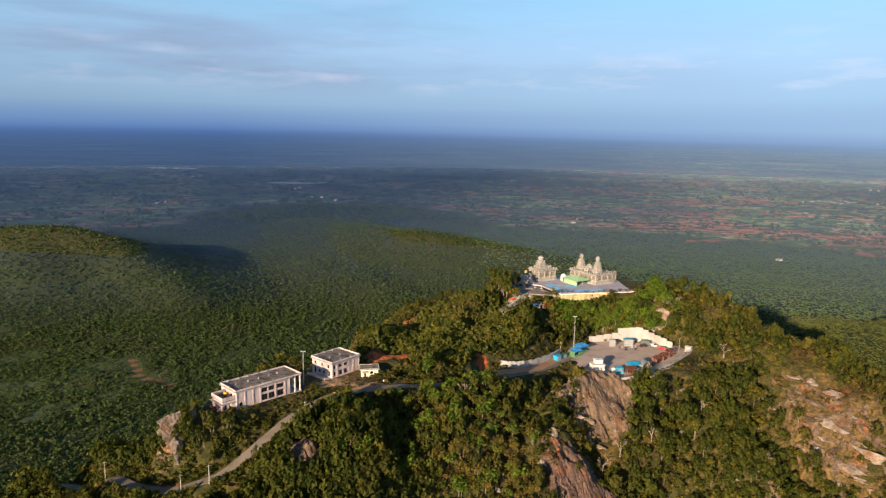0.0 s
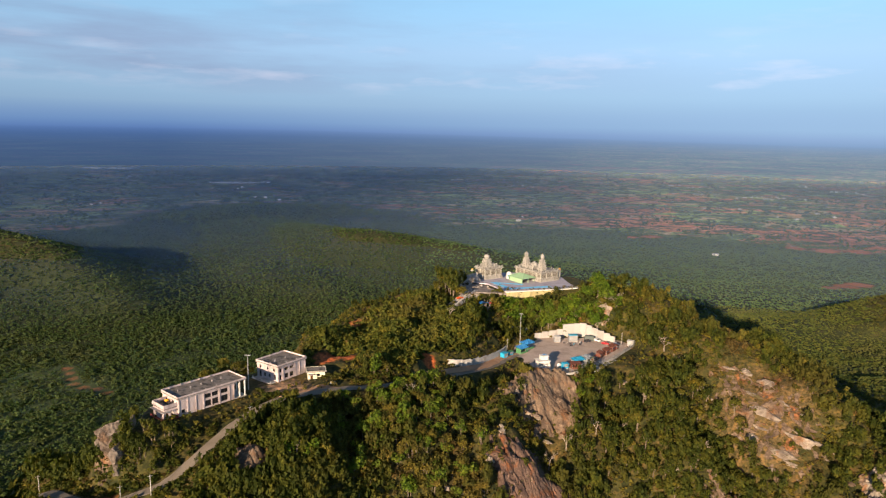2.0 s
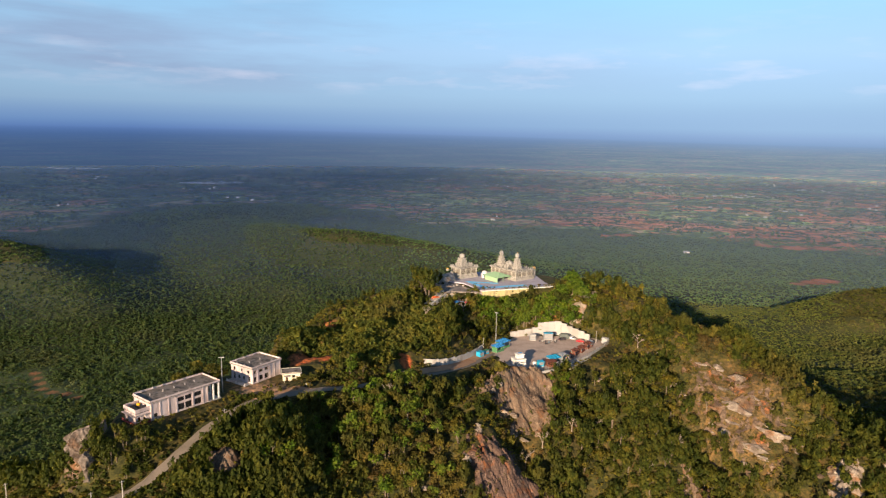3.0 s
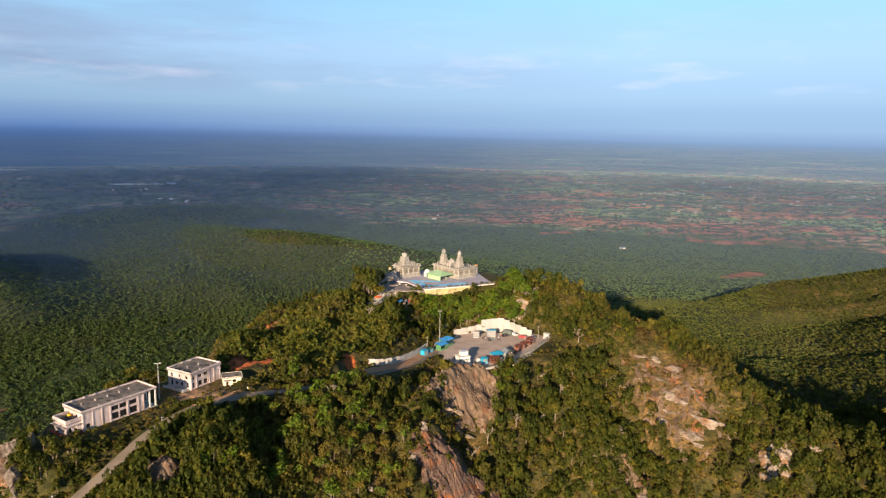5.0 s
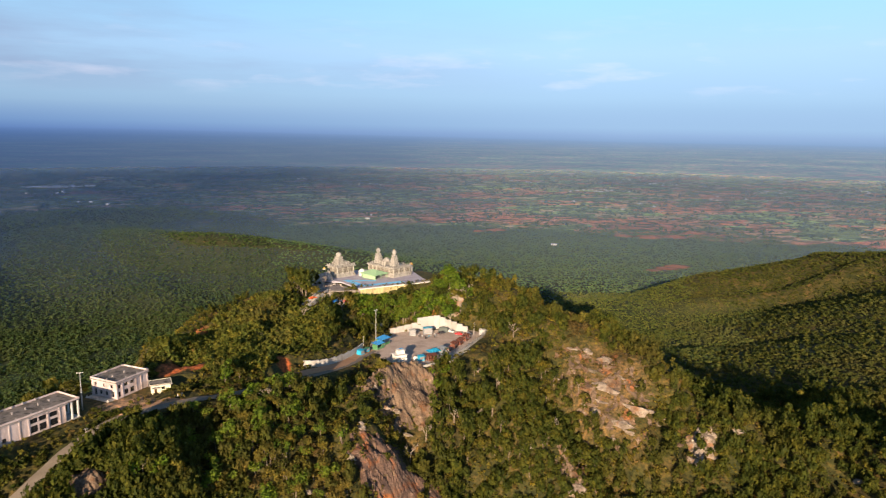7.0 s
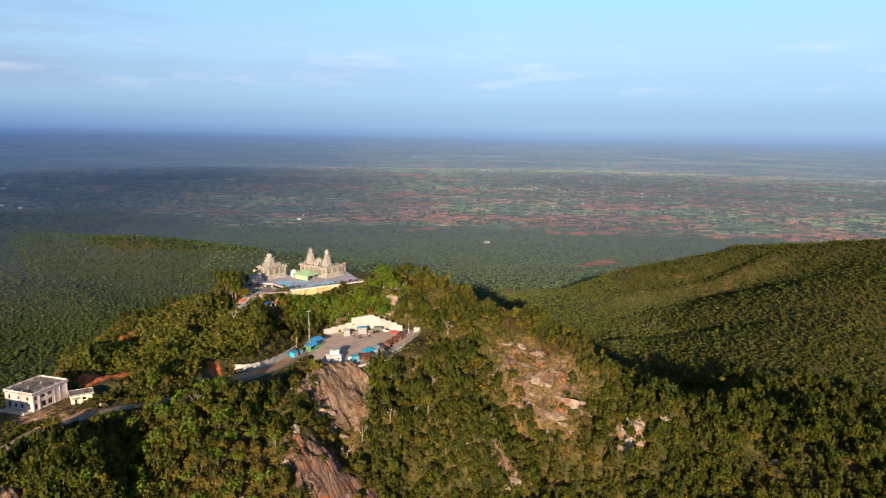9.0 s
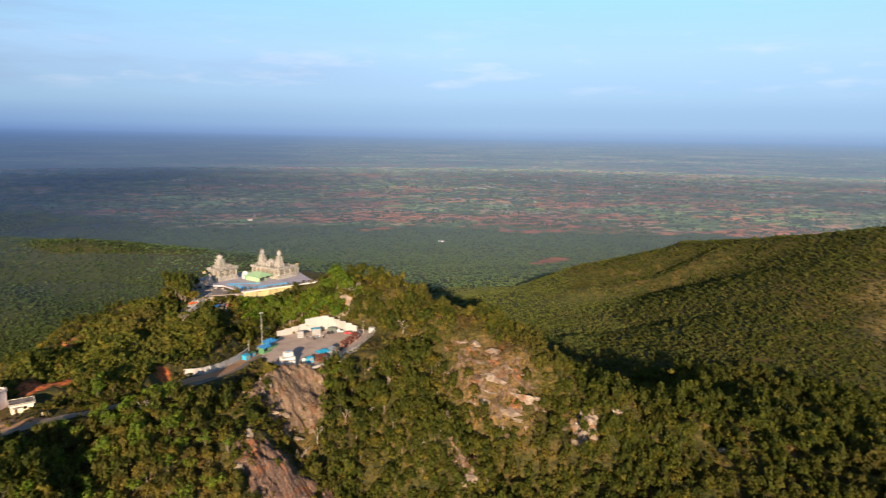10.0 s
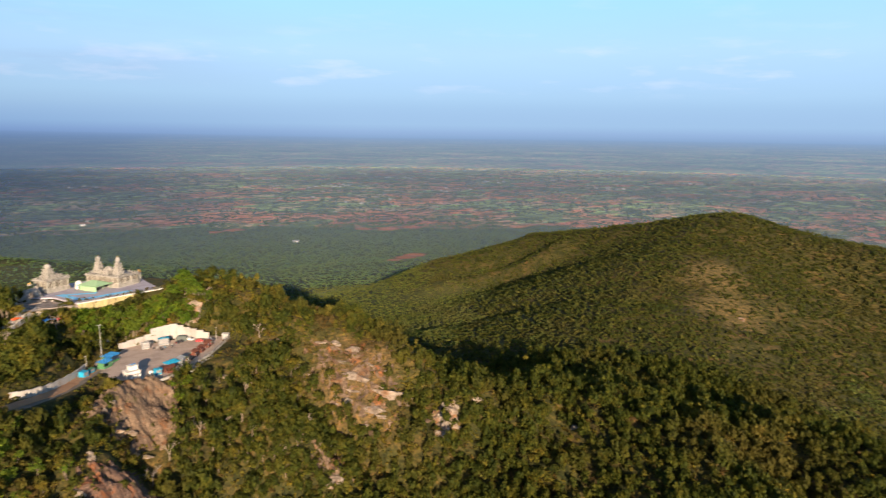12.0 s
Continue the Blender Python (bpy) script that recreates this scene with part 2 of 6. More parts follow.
CRESTS = (CREST_MAIN, CREST_INNER, CREST_TERRACE, CREST_SADDLE, CREST_NEAR, CREST_LINK, CREST_SHOULDER, CREST_RIGHT, CREST_RIGHT_B, CREST_LEFT, CREST_BEYOND, CREST_FAR_LEFT)
# small spurs and shoulders: from, to, height, half width
SPURS = [(452, 590, 572, 492, 9, 10), (-460, 960, -330, 860, 12, 40), (-650, 1000, -560, 900, 14, 50), (-120, 1010, -60, 900, 10, 40), (120, 1050, 60, 930, 9, 40), (-230, 1100, -160, 960, 9, 45)]
# levelled strips: from, to, half width, height at both ends, and how far the ground blends into them
ROAD = [(-150, 236, 116), (-128, 217, 127), (-113, 202, 134.5), (-103, 199, 140), (-92, 192.5, 141), (-81, 189.5, 142), (-72, 190, 144.5), (-65, 193, 146.5),
        (-58, 202, 150.5), (-49, 216, 155), (-38, 227, 157.6), (-17, 237, 157.6), (-4, 243, 156), (23, 264, 152), (44, 283, 149), (60, 304, 147.6)]
LEVELS = [(-71, 219, -52, 238, 8, 158.2, 158.2, 8), (-50, 242, -33, 252, 9, 158.2, 158.2, 8), (-28, 247, -22, 250, 4, 157.9, 157.9, 5),
           (76, 296, 104, 312, 16, 147.6, 147.6, 12), (82, 320, 104, 319, 8.5, 147.6, 147.6, 12), (68, 306, 84, 318, 9, 147.6, 147.6, 9),
           (22, 268, 40, 281, 5.5, 151.9, 149.5, 5), (40, 281, 56, 302, 5.5, 149.5, 147.8, 5), (64, 382, 98, 386, 18, 164.7, 164.7, 10), (46, 368, 60, 374, 9, 163.6, 164.4, 8)]
# earth banked up behind walls: as above
FILLS = [(70, 351, 112, 359, 5, 156.5, 158, 6), (14, 286, 24, 296, 6, 157, 154.5, 10), (24, 292, 40, 300, 5, 155, 153.5, 8), (22, 308, 42, 318, 8, 158.8, 157, 9), (30, 330, 48, 336, 7, 160.8, 159, 8), (54, 322, 66, 332, 5, 150.5, 150.5, 8), (-6, 262, 4, 270, 8, 158.6, 157.4, 8)]
ROADBED = [(a[0], a[1], b[0], b[1], 3.2, a[2], b[2]) for a, b in zip(ROAD, ROAD[1:])]


def wobble(x, y, scale, seed):
    """Cheap smooth noise: a few crossed waves."""
    rng = np.random.default_rng(seed)
    out = np.zeros_like(x)
    for k in range(7):
        a, p = rng.uniform(0, 2 * math.pi, 2)
        f = 2 * math.pi / scale * rng.uniform(0.6, 1.9)
        out += np.sin((x * math.cos(a) + y * math.sin(a)) * f + p + 1.3 * np.sin((y * math.cos(a) - x * math.sin(a)) * f * 0.7 + p * 2))
    return out / 3.5


def strip_place(x, y, ax, ay, bx, by):
    """The distance from a line from a to b, and how far along it."""
    dx, dy = bx - ax, by - ay
    s = np.clip(((x - ax) * dx + (y - ay) * dy) / (dx * dx + dy * dy), 0, 1)
    return np.hypot(x - ax - s * dx, y - ay - s * dy), s


def height(x, y, levelled=True):
    """The ground's height at x, y (arrays)."""
    x, y = np.asarray(x, float), np.asarray(y, float)
    total = np.ones(x.shape)
    sway = 9 * np.clip((450 - np.hypot(x, y)) / 80, 0.12, 1)
    wx, wy = x + sway * wobble(x, y, 90, 3), y + sway * wobble(x, y, 90, 4)
    for line, flat, width in CRESTS:
        best = np.zeros(x.shape)
        for (ax, ay, az), (bx, by, bz) in zip(line, line[1:]):
            d, s = strip_place(wx, wy, ax, ay, bx, by)
            h = (az + s * (bz - az)) * np.exp(-(np.maximum(d - flat, 0) / width) ** 1.35)
            best = np.maximum(best, h)
        total += np.expm1(best / 6.0)
    z = 6.0 * np.log(total)
    rise = np.clip(z / 60, 0, 1)
    rise = rise * np.clip((400 - np.hypot(x, y)) / 90, 0.14, 1)
    z = z + rise * (2.6 * wobble(x, y, 55, 7) + 1.2 * wobble(x, y, 21, 8)) + 1.5 * wobble(x, y, 400, 9)
    for ax, ay, bx, by, tall, wide in SPURS:
        d, s = strip_place(wx, wy, ax, ay, bx, by)
        z = z + tall * np.exp(-(d / wide) ** 2)
    if levelled:
        for ax, ay, bx, by, half, za, zb, soft in (*FILLS, *LEVELS):
            d, s = strip_place(x, y, ax, ay, bx, by)
            k = np.clip((d - half) / soft, 0, 1)
            k = k * k * (3 - 2 * k)
            z = (za + s * (zb - za)) * (1 - k) + z * k
        near, bed = np.full(x.shape, 1e9), np.zeros(x.shape)
        for ax, ay, bx, by, half, za, zb in ROADBED:
            d, s = strip_place(x, y, ax, ay, bx, by)
            bed = np.where(d < near, za + s * (zb - za), bed)
            near = np.minimum(near, d)
        k = np.clip((near - 3.2) / 7, 0, 1)
        k = k * k * (3 - 2 * k)
        z = bed * (1 - k) + z * k
    return z


def ground_at(x, y):
    return float(height(np.array([x]), np.array([y]))[0])


def off_levels(x, y, margin):
    keep = np.ones(x.shape, bool)
    for ax, ay, bx, by, half, *_ in (*LEVELS, *ROADBED):
        d, _ = strip_place(x, y, ax, ay, bx, by)
        keep &= d > half + margin
    return keep


def make_ground():
    az = np.radians(np.concatenate([np.arange(-36, 76, 0.36), np.arange(76, 324, 4.0)]))
    r = [0.0, 30, 60, 90]
    while r[-1] < 4930:
        r.append(r[-1] + max(0.9, min(r[-1] * 0.005, 1.6) if r[-1] < 420 else r[-1] * 0.012))
    r = np.array(r)
    a, rr = np.meshgrid(az, r)
    x, y = rr * np.sin(a), rr * np.cos(a)
    z = height(x, y)
    brush = np.clip((440 - rr) / 20, 0, 1) * (rr > 150) * off_levels(x, y, 2.5)
    z = z + brush * (np.random.default_rng(81).uniform(-0.45, 0.45, x.shape) + 0.25 * wobble(x, y, 6, 82))
    n, m = len(r), len(az)
    i = np.arange(n * m).reshape(n, m)
    j = np.roll(i, -1, axis=1)
    quads = np.stack([i[:-1], j[:-1], j[1:], i[1:]], -1).reshape(-1, 4)
    return array_mesh("ground", np.stack([x, y, z], -1).reshape(-1, 3), quads, GROUND, True)


def spots(node, join, place, edge, base, rows):
    """Bare patches with ragged rims; rows: x, y, radius, colour."""
    for x, y, r, colour in rows:
        away = node("ShaderNodeVectorMath", operation="DISTANCE")
        flat = node("ShaderNodeVectorMath", operation="MULTIPLY")
        flat.inputs[1].default_value = (1, 1, 0)
        join(place, flat.inputs[0])
        join(flat.outputs[0], away.inputs[0])
        away.inputs[1].default_value = (x, y, 0)
        ragged = node("ShaderNodeMath", operation="MULTIPLY_ADD")
        join(edge, ragged.inputs[0])
        ragged.inputs[1].default_value = r * 1.5
        join(away.outputs["Value"], ragged.inputs[2])
        spot = node("ShaderNodeMapRange")
        spot.inputs["From Min"].default_value, spot.inputs["From Max"].default_value = r * 1.6, r * 1.2
        join(ragged.outputs[0], spot.inputs["Value"])
        base = mix(node, join, spot.outputs[0], base, colour)
    return base


def plain_colour(node, join, place):
    """Fields, red ploughland, scrub and woods, by the place on the plain; cloud shade painted westward."""
    xyz = node("ShaderNodeSeparateXYZ")
    join(place, xyz.inputs[0])

    def patches(scale, turn, stretch):
        cells, warp, pick = node("ShaderNodeTexVoronoi", distance="CHEBYCHEV"), node("ShaderNodeMapping"), node("ShaderNodeSeparateColor")
        cells.inputs["Scale"].default_value, cells.inputs["Randomness"].default_value = scale, 0.9
        warp.inputs["Scale"].default_value, warp.inputs["Rotation"].default_value = stretch, (0, 0, turn)
        sway = node("ShaderNodeVectorMath", operation="MULTIPLY_ADD")
        wave = node("ShaderNodeTexNoise")
        wave.inputs["Scale"].default_value, wave.inputs["Detail"].default_value = scale * 0.8, 3
        join(place, wave.inputs["Vector"])
        join(wave.outputs["Color"], sway.inputs[0])
        sway.inputs[1].default_value = (0.9 / scale, 0.9 / scale, 0)
        join(place, sway.inputs[2])
        join(sway.outputs[0], warp.inputs[0])
        join(warp.outputs[0], cells.inputs["Vector"])
        join(cells.outputs["Color"], pick.inputs[0])
        return pick

    def combine(a, b, weight):
        n = node("ShaderNodeMath", operation="MULTIPLY_ADD")
        join(b, n.inputs[0])
        n.inputs[1].default_value = weight
        join(a, n.inputs[2])
        return n.outputs[0]

    small, large = patches(0.0115, 0.4, (0.75, 1.3, 0.0)), patches(0.0058, 0.15, (0.6, 1.1, 0.0))
    field = ramp(node, [(0.0, (0.12, 0.17, 0.065)), (0.22, (0.22, 0.31, 0.11)), (0.40, (0.38, 0.30, 0.17)), (0.56, (0.17, 0.20, 0.09)),
                        (0.68, (0.44, 0.26, 0.16)), (0.84, (0.27, 0.38, 0.12))], "CONSTANT")
    join(small.outputs[0], field.inputs[0])
    # red ploughed soil, field by field, mostly to the east
    east = node("ShaderNodeMapRange")
    east.inputs["From Min"].default_value, east.inputs["From Max"].default_value = -500, 900
    east.inputs["To Min"].default_value, east.inputs["To Max"].default_value = -0.14, 0.02
    join(xyz.outputs[0], east.inputs["Value"])
    out = node("ShaderNodeVectorMath", operation="LENGTH")
    join(place, out.inputs[0])
    chance = combine(combine(combine(noise_node(node, join, 0.0028, 3, 0.5, place), large.outputs[1], 0.26), small.outputs[1], 0.12), east.outputs[0], 1.0)
    chance = combine(chance, out.outputs["Value"], -0.00005)
    soil = ramp(node, [(0.594, (0, 0, 0)), (0.609, (0.92, 0.92, 0.92))])
    join(chance, soil.inputs[0])
    reds = mix(node, join, small.outputs[2], (0.52, 0.150, 0.075), (0.44, 0.20, 0.12))
    worked = mix(node, join, soil.outputs[0], field.outputs[0], reds)
    # hedges, lone trees and thickets between the fields
    dots = ramp(node, [(0.485, (0, 0, 0)), (0.55, (0.92, 0.92, 0.92))])
    join(noise_node(node, join, 0.022, 7, 0.66, place), dots.inputs[0])
    worked = mix(node, join, dots.outputs[0], worked, (0.05, 0.075, 0.035))
    scrub = ramp(node, [(0.53, (0, 0, 0)), (0.60, (0.85, 0.85, 0.85))])
    join(noise_node(node, join, 0.0045, 8, 0.68, place), scrub.inputs[0])
    # base colours darkened towards the west, painting cloud shade onto the plain
    shift = node("ShaderNodeMapRange")
    shift.inputs["From Min"].default_value, shift.inputs["From Max"].default_value = 900, -150
    shift.inputs["To Max"].default_value = 0.68
    join(combine(combine(xyz.outputs[0], xyz.outputs[1], -0.30), noise_node(node, join, 0.0009, 5, 0.6, place), 1500), shift.inputs["Value"])
    worked = mix(node, join, shift.outputs[0], worked, (0.035, 0.058, 0.052))
    plain = mix(node, join, scrub.outputs[0], worked, mix(node, join, shift.outputs[0], (0.105, 0.145, 0.062), (0.035, 0.055, 0.038)))
    close = node("ShaderNodeMapRange")
    close.inputs["From Min"].default_value, close.inputs["From Max"].default_value = 2075, 2045
    join(combine(out.outputs["Value"], noise_node(node, join, 0.003, 4, 0.6, place), 500), close.inputs["Value"])
    plain = mix(node, join, close.outputs[0], plain, (0.042, 0.062, 0.026))
    broad = ramp(node, [(0.34, (0.6, 0.66, 0.78)), (0.5, (1.15, 1.15, 1.15)), (0.66, (2.1, 2.0, 1.75))])
    join(noise_node(node, join, 0.0011, 6, 0.62, place), broad.inputs[0])
    plain = mix(node, join, 1.0, plain, broad.outputs[0], "MULTIPLY")
    grain = ramp(node, [(0.35, (0.95, 1.0, 0.92)), (0.65, (2.2, 2.05, 1.85))])
    join(noise_node(node, join, 0.035, 6, 0.7, place), grain.inputs[0])
    return mix(node, join, 1.0, plain, grain.outputs[0], "MULTIPLY")


def ground_material():
    """Red earth and dry grass on the hills; a patchwork of fields on the plain."""
    m, shader, node, join = material("earth_grass_and_fields", 0.95)
    place = node("ShaderNodeNewGeometry").outputs["Position"]
    xyz = node("ShaderNodeSeparateXYZ")
    join(place, xyz.inputs[0])
    # hills
    hill = ramp(node, [(0.3, (0.026, 0.032, 0.009)), (0.48, (0.052, 0.050, 0.015)), (0.62, (0.088, 0.066, 0.024)), (0.78, (0.16, 0.085, 0.036))])
    join(noise_node(node, join, 0.07, 6, 0.62, place), hill.inputs[0])
    low = node("ShaderNodeMapRange")
    low.inputs["From Min"].default_value, low.inputs["From Max"].default_value = 95, 55
    join(xyz.outputs[2], low.inputs["Value"])
    green = mix(node, join, noise_node(node, join, 0.05, 6, 0.65, place), (0.018, 0.030, 0.011), (0.044, 0.056, 0.022))
    # bare red earth, trodden yards and dry grass
    bare = mix(node, join, low.outputs[0], hill.outputs[0], green)
    edge = noise_node(node, join, 0.22, 5, 0.65, place)
    bare = spots(node, join, place, edge, bare, ((-25, 267, 8, (0.38, 0.105, 0.04)), (-17, 268, 6, (0.36, 0.105, 0.04)), (7.5, 270, 3.4, (0.38, 0.10, 0.035)), (-15, 302, 5, (0.26, 0.12, 0.05)), (17, 277, 4.2, (0.38, 0.10, 0.035)), (99, 334, 4, (0.38, 0.11, 0.04)), (-82, 192.5, 3, (0.24, 0.10, 0.045)),
                            (-17, 318, 6, (0.30, 0.12, 0.05)), (-37, 237, 12, (0.33, 0.21, 0.14)), (-116, 206, 6, (0.30, 0.17, 0.09)), (8, 300, 20, (0.12, 0.105, 0.035)),
                            (160, 262, 27, (0.125, 0.086, 0.040)), (158, 279, 4, (0.24, 0.105, 0.05)), (164, 267, 4, (0.22, 0.10, 0.05)), (169, 256, 3.5, (0.24, 0.10, 0.05)), (162, 246, 3.5, (0.22, 0.095, 0.045)), (171, 274, 3, (0.24, 0.10, 0.05)), (90, 262, 12, (0.10, 0.078, 0.03)), (46, 362, 9, (0.34, 0.31, 0.29)), (-325, 684, 7.5, (0.34, 0.11, 0.06)), (-317, 671, 7.5, (0.34, 0.11, 0.06)), (-308, 656, 7.5, (0.36, 0.11, 0.06)), (-300, 642, 7.5, (0.36, 0.11, 0.06)), (-287, 633, 7.5, (0.36, 0.11, 0.06)),
                            (-273, 628, 7.5, (0.36, 0.11, 0.06)), (-259, 617, 7.5, (0.34, 0.11, 0.06)), (475, 250, 40, (0.115, 0.088, 0.036)), (515, 285, 36, (0.115, 0.088, 0.036)), (-340, 640, 40, (0.07, 0.075, 0.026))))
    plain = plain_colour(node, join, place)
    up = node("ShaderNodeMapRange")
    up.inputs["From Min"].default_value, up.inputs["From Max"].default_value = 3, 12
    join(xyz.outputs[2], up.inputs["Value"])
    tufts = ramp(node, [(0.36, (0.3, 0.36, 0.32)), (0.49, (0.85, 0.9, 0.85)), (0.62, (1.75, 1.5, 1.2))])
    join(noise_node(node, join, 0.5, 7, 0.72, place), tufts.inputs[0])
    bare = mix(node, join, 1.0, bare, tufts.outputs[0], "MULTIPLY")
    plain = spots(node, join, place, noise_node(node, join, 0.028, 6, 0.72, place), plain, ((805, 1080, 32, (0.46, 0.16, 0.075)), (768, 1062, 32, (0.44, 0.15, 0.07)), (735, 1050, 24, (0.50, 0.20, 0.10)), (1050, 1425, 42, (0.50, 0.17, 0.08)), (990, 1450, 46, (0.52, 0.19, 0.09)), (940, 1485, 36, (0.46, 0.18, 0.09)), (655, 1640, 40, (0.46, 0.18, 0.09)), (600, 1640, 32, (0.48, 0.18, 0.09))))
    join(mix(node, join, up.outputs[0], plain, bare), shader.inputs["Base Color"])
    bump(node, join, shader, noise_node(node, join, 0.5, 5, 0.6, place), 0.6, 0.5)
    return m


GROUND = ground_material()
tagged(make_ground(), "forested red-earth hills above a wide plain of fields", "ground", kind="structure")


# ---- distance ----
def haze_material(z, layers):
    """One veil standing in for distance haze, thicker the farther out it lies from the hill."""
    m = bpy.data.materials.new("haze_veil")
    m.use_nodes = True
    tree = m.node_tree
    tree.nodes.clear()
    node, join = nodes_of(tree)
    place = node("ShaderNodeNewGeometry").outputs["Position"]
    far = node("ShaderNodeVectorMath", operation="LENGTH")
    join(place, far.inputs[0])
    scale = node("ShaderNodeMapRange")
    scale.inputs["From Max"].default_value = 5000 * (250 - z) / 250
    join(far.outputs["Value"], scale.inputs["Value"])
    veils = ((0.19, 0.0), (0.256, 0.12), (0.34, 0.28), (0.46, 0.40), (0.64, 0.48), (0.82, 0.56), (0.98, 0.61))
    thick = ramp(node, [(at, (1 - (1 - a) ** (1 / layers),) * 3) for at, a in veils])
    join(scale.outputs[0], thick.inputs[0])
    veil, clear, both, out = node("ShaderNodeBsdfDiffuse"), node("ShaderNodeBsdfTransparent"), node("ShaderNodeMixShader"), node("ShaderNodeOutputMaterial")
    # the veil is denser to the west, and darker blue in place of cloud shade
    xyz, west, amount = node("ShaderNodeSeparateXYZ"), node("ShaderNodeMapRange"), node("ShaderNodeMath", operation="MULTIPLY")
    join(place, xyz.inputs[0])
    west.inputs["From Min"].default_value, west.inputs["From Max"].default_value = -900, 700
    west.inputs["To Min"].default_value, west.inputs["To Max"].default_value = 1.25, 1.08
    slant = node("ShaderNodeMath", operation="MULTIPLY_ADD")
    join(xyz.outputs[1], slant.inputs[0])
    slant.inputs[1].default_value = -0.30
    join(xyz.outputs[0], slant.inputs[2])
    join(slant.outputs[0], west.inputs["Value"])
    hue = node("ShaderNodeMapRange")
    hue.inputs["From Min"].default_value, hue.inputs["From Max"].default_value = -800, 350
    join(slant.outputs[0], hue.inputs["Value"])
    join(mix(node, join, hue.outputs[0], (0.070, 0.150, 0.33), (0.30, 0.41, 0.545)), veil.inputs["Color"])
    join(thick.outputs[0], amount.inputs[0])
    join(west.outputs[0], amount.inputs[1])
    join(amount.outputs[0], both.inputs[0])
    join(clear.outputs[0], both.inputs[1])
    join(veil.outputs[0], both.inputs[2])
    join(both.outputs[0], out.inputs["Surface"])
    return m


def ring_disc(name, r0, r1, z, mat, n=120, rows=2):
    a = np.linspace(0, 2 * math.pi, n, endpoint=False)
    r = np.linspace(r0, r1, rows)
    aa, rr = np.meshgrid(a, r)
    v = np.stack([rr * np.sin(aa), rr * np.cos(aa), np.full_like(rr, z)], -1).reshape(-1, 3)
    i = np.arange(rows * n).reshape(rows, n)
    j = np.roll(i, -1, axis=1)
    return array_mesh(name, v, np.stack([i[:-1], i[1:], j[1:], j[:-1]], -1).reshape(-1, 4)[:, ::-1], mat)


# stacked translucent sheets added in place of haze in the air
HAZE_LEVELS = (16, 42, 68)
for z in HAZE_LEVELS:
    tagged(ring_disc("backdrop_haze", 600, 4912 * (250 - z) / 250, z, haze_material(z, len(HAZE_LEVELS)), rows=10), "thin blue veil over the plain standing for distance haze", "mist", kind="structure")


def backdrop_material():
    """The last of the plain and the hazy air over it, painted as a glow, dissolving into the sky."""
    m = bpy.data.materials.new("far_distance")
    m.use_nodes = True
    tree = m.node_tree
    tree.nodes.clear()
    node, join = nodes_of(tree)
    place = node("ShaderNodeNewGeometry").outputs["Position"]
    xyz = node("ShaderNodeSeparateXYZ")
    join(place, xyz.inputs[0])
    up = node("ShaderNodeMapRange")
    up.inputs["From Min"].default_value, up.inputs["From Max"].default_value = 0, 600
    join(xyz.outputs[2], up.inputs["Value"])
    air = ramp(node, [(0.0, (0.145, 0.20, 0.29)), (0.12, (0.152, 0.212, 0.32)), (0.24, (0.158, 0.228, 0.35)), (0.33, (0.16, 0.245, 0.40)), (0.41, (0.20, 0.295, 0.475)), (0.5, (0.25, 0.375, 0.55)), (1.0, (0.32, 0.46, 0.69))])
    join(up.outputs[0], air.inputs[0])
    # the plain goes on beyond the ring: where the line from the hilltop meets it
    drop, far, spread = node("ShaderNodeMath", operation="SUBTRACT"), node("ShaderNodeMath", operation="DIVIDE"), node("ShaderNodeVectorMath", operation="SCALE")
    drop.inputs[0].default_value = 250
    join(xyz.outputs[2], drop.inputs[1])
    least = node("ShaderNodeMath", operation="MAXIMUM")
    join(drop.outputs[0], least.inputs[0])
    least.inputs[1].default_value = 8
    far.inputs[0].default_value = 250
    join(least.outputs[0], far.inputs[1])
    join(place, spread.inputs[0])
    join(far.outputs[0], spread.inputs["Scale"])
    level = node("ShaderNodeVectorMath", operation="MULTIPLY")
    join(spread.outputs[0], level.inputs[0])
    level.inputs[1].default_value = (1, 1, 0)
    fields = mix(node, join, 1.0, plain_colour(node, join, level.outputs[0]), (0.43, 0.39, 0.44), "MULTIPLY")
    # haze painted over the fields, thicker towards the horizon
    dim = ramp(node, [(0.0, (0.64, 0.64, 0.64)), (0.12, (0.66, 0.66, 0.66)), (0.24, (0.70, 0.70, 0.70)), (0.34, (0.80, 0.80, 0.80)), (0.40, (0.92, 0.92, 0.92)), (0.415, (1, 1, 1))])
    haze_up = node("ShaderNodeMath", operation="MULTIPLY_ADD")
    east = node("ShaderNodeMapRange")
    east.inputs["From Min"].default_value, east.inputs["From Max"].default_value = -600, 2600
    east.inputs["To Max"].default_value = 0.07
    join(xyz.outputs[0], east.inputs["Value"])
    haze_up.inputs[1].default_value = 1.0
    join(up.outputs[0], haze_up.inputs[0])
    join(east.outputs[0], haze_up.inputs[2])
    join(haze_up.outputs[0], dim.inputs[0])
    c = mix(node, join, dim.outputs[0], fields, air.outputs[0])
    # glow darkened and blued to the west, in place of cloud shade
    west = node("ShaderNodeMapRange")
    west.inputs["From Min"].default_value, west.inputs["From Max"].default_value = -1500, 2600
    join(xyz.outputs[0], west.inputs["Value"])
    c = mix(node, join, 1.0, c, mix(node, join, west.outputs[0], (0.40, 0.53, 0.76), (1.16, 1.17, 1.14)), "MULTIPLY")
    solid = ramp(node, [(0.38, (1, 1, 1)), (0.7, (0, 0, 0))])
    join(up.outputs[0], solid.inputs[0])
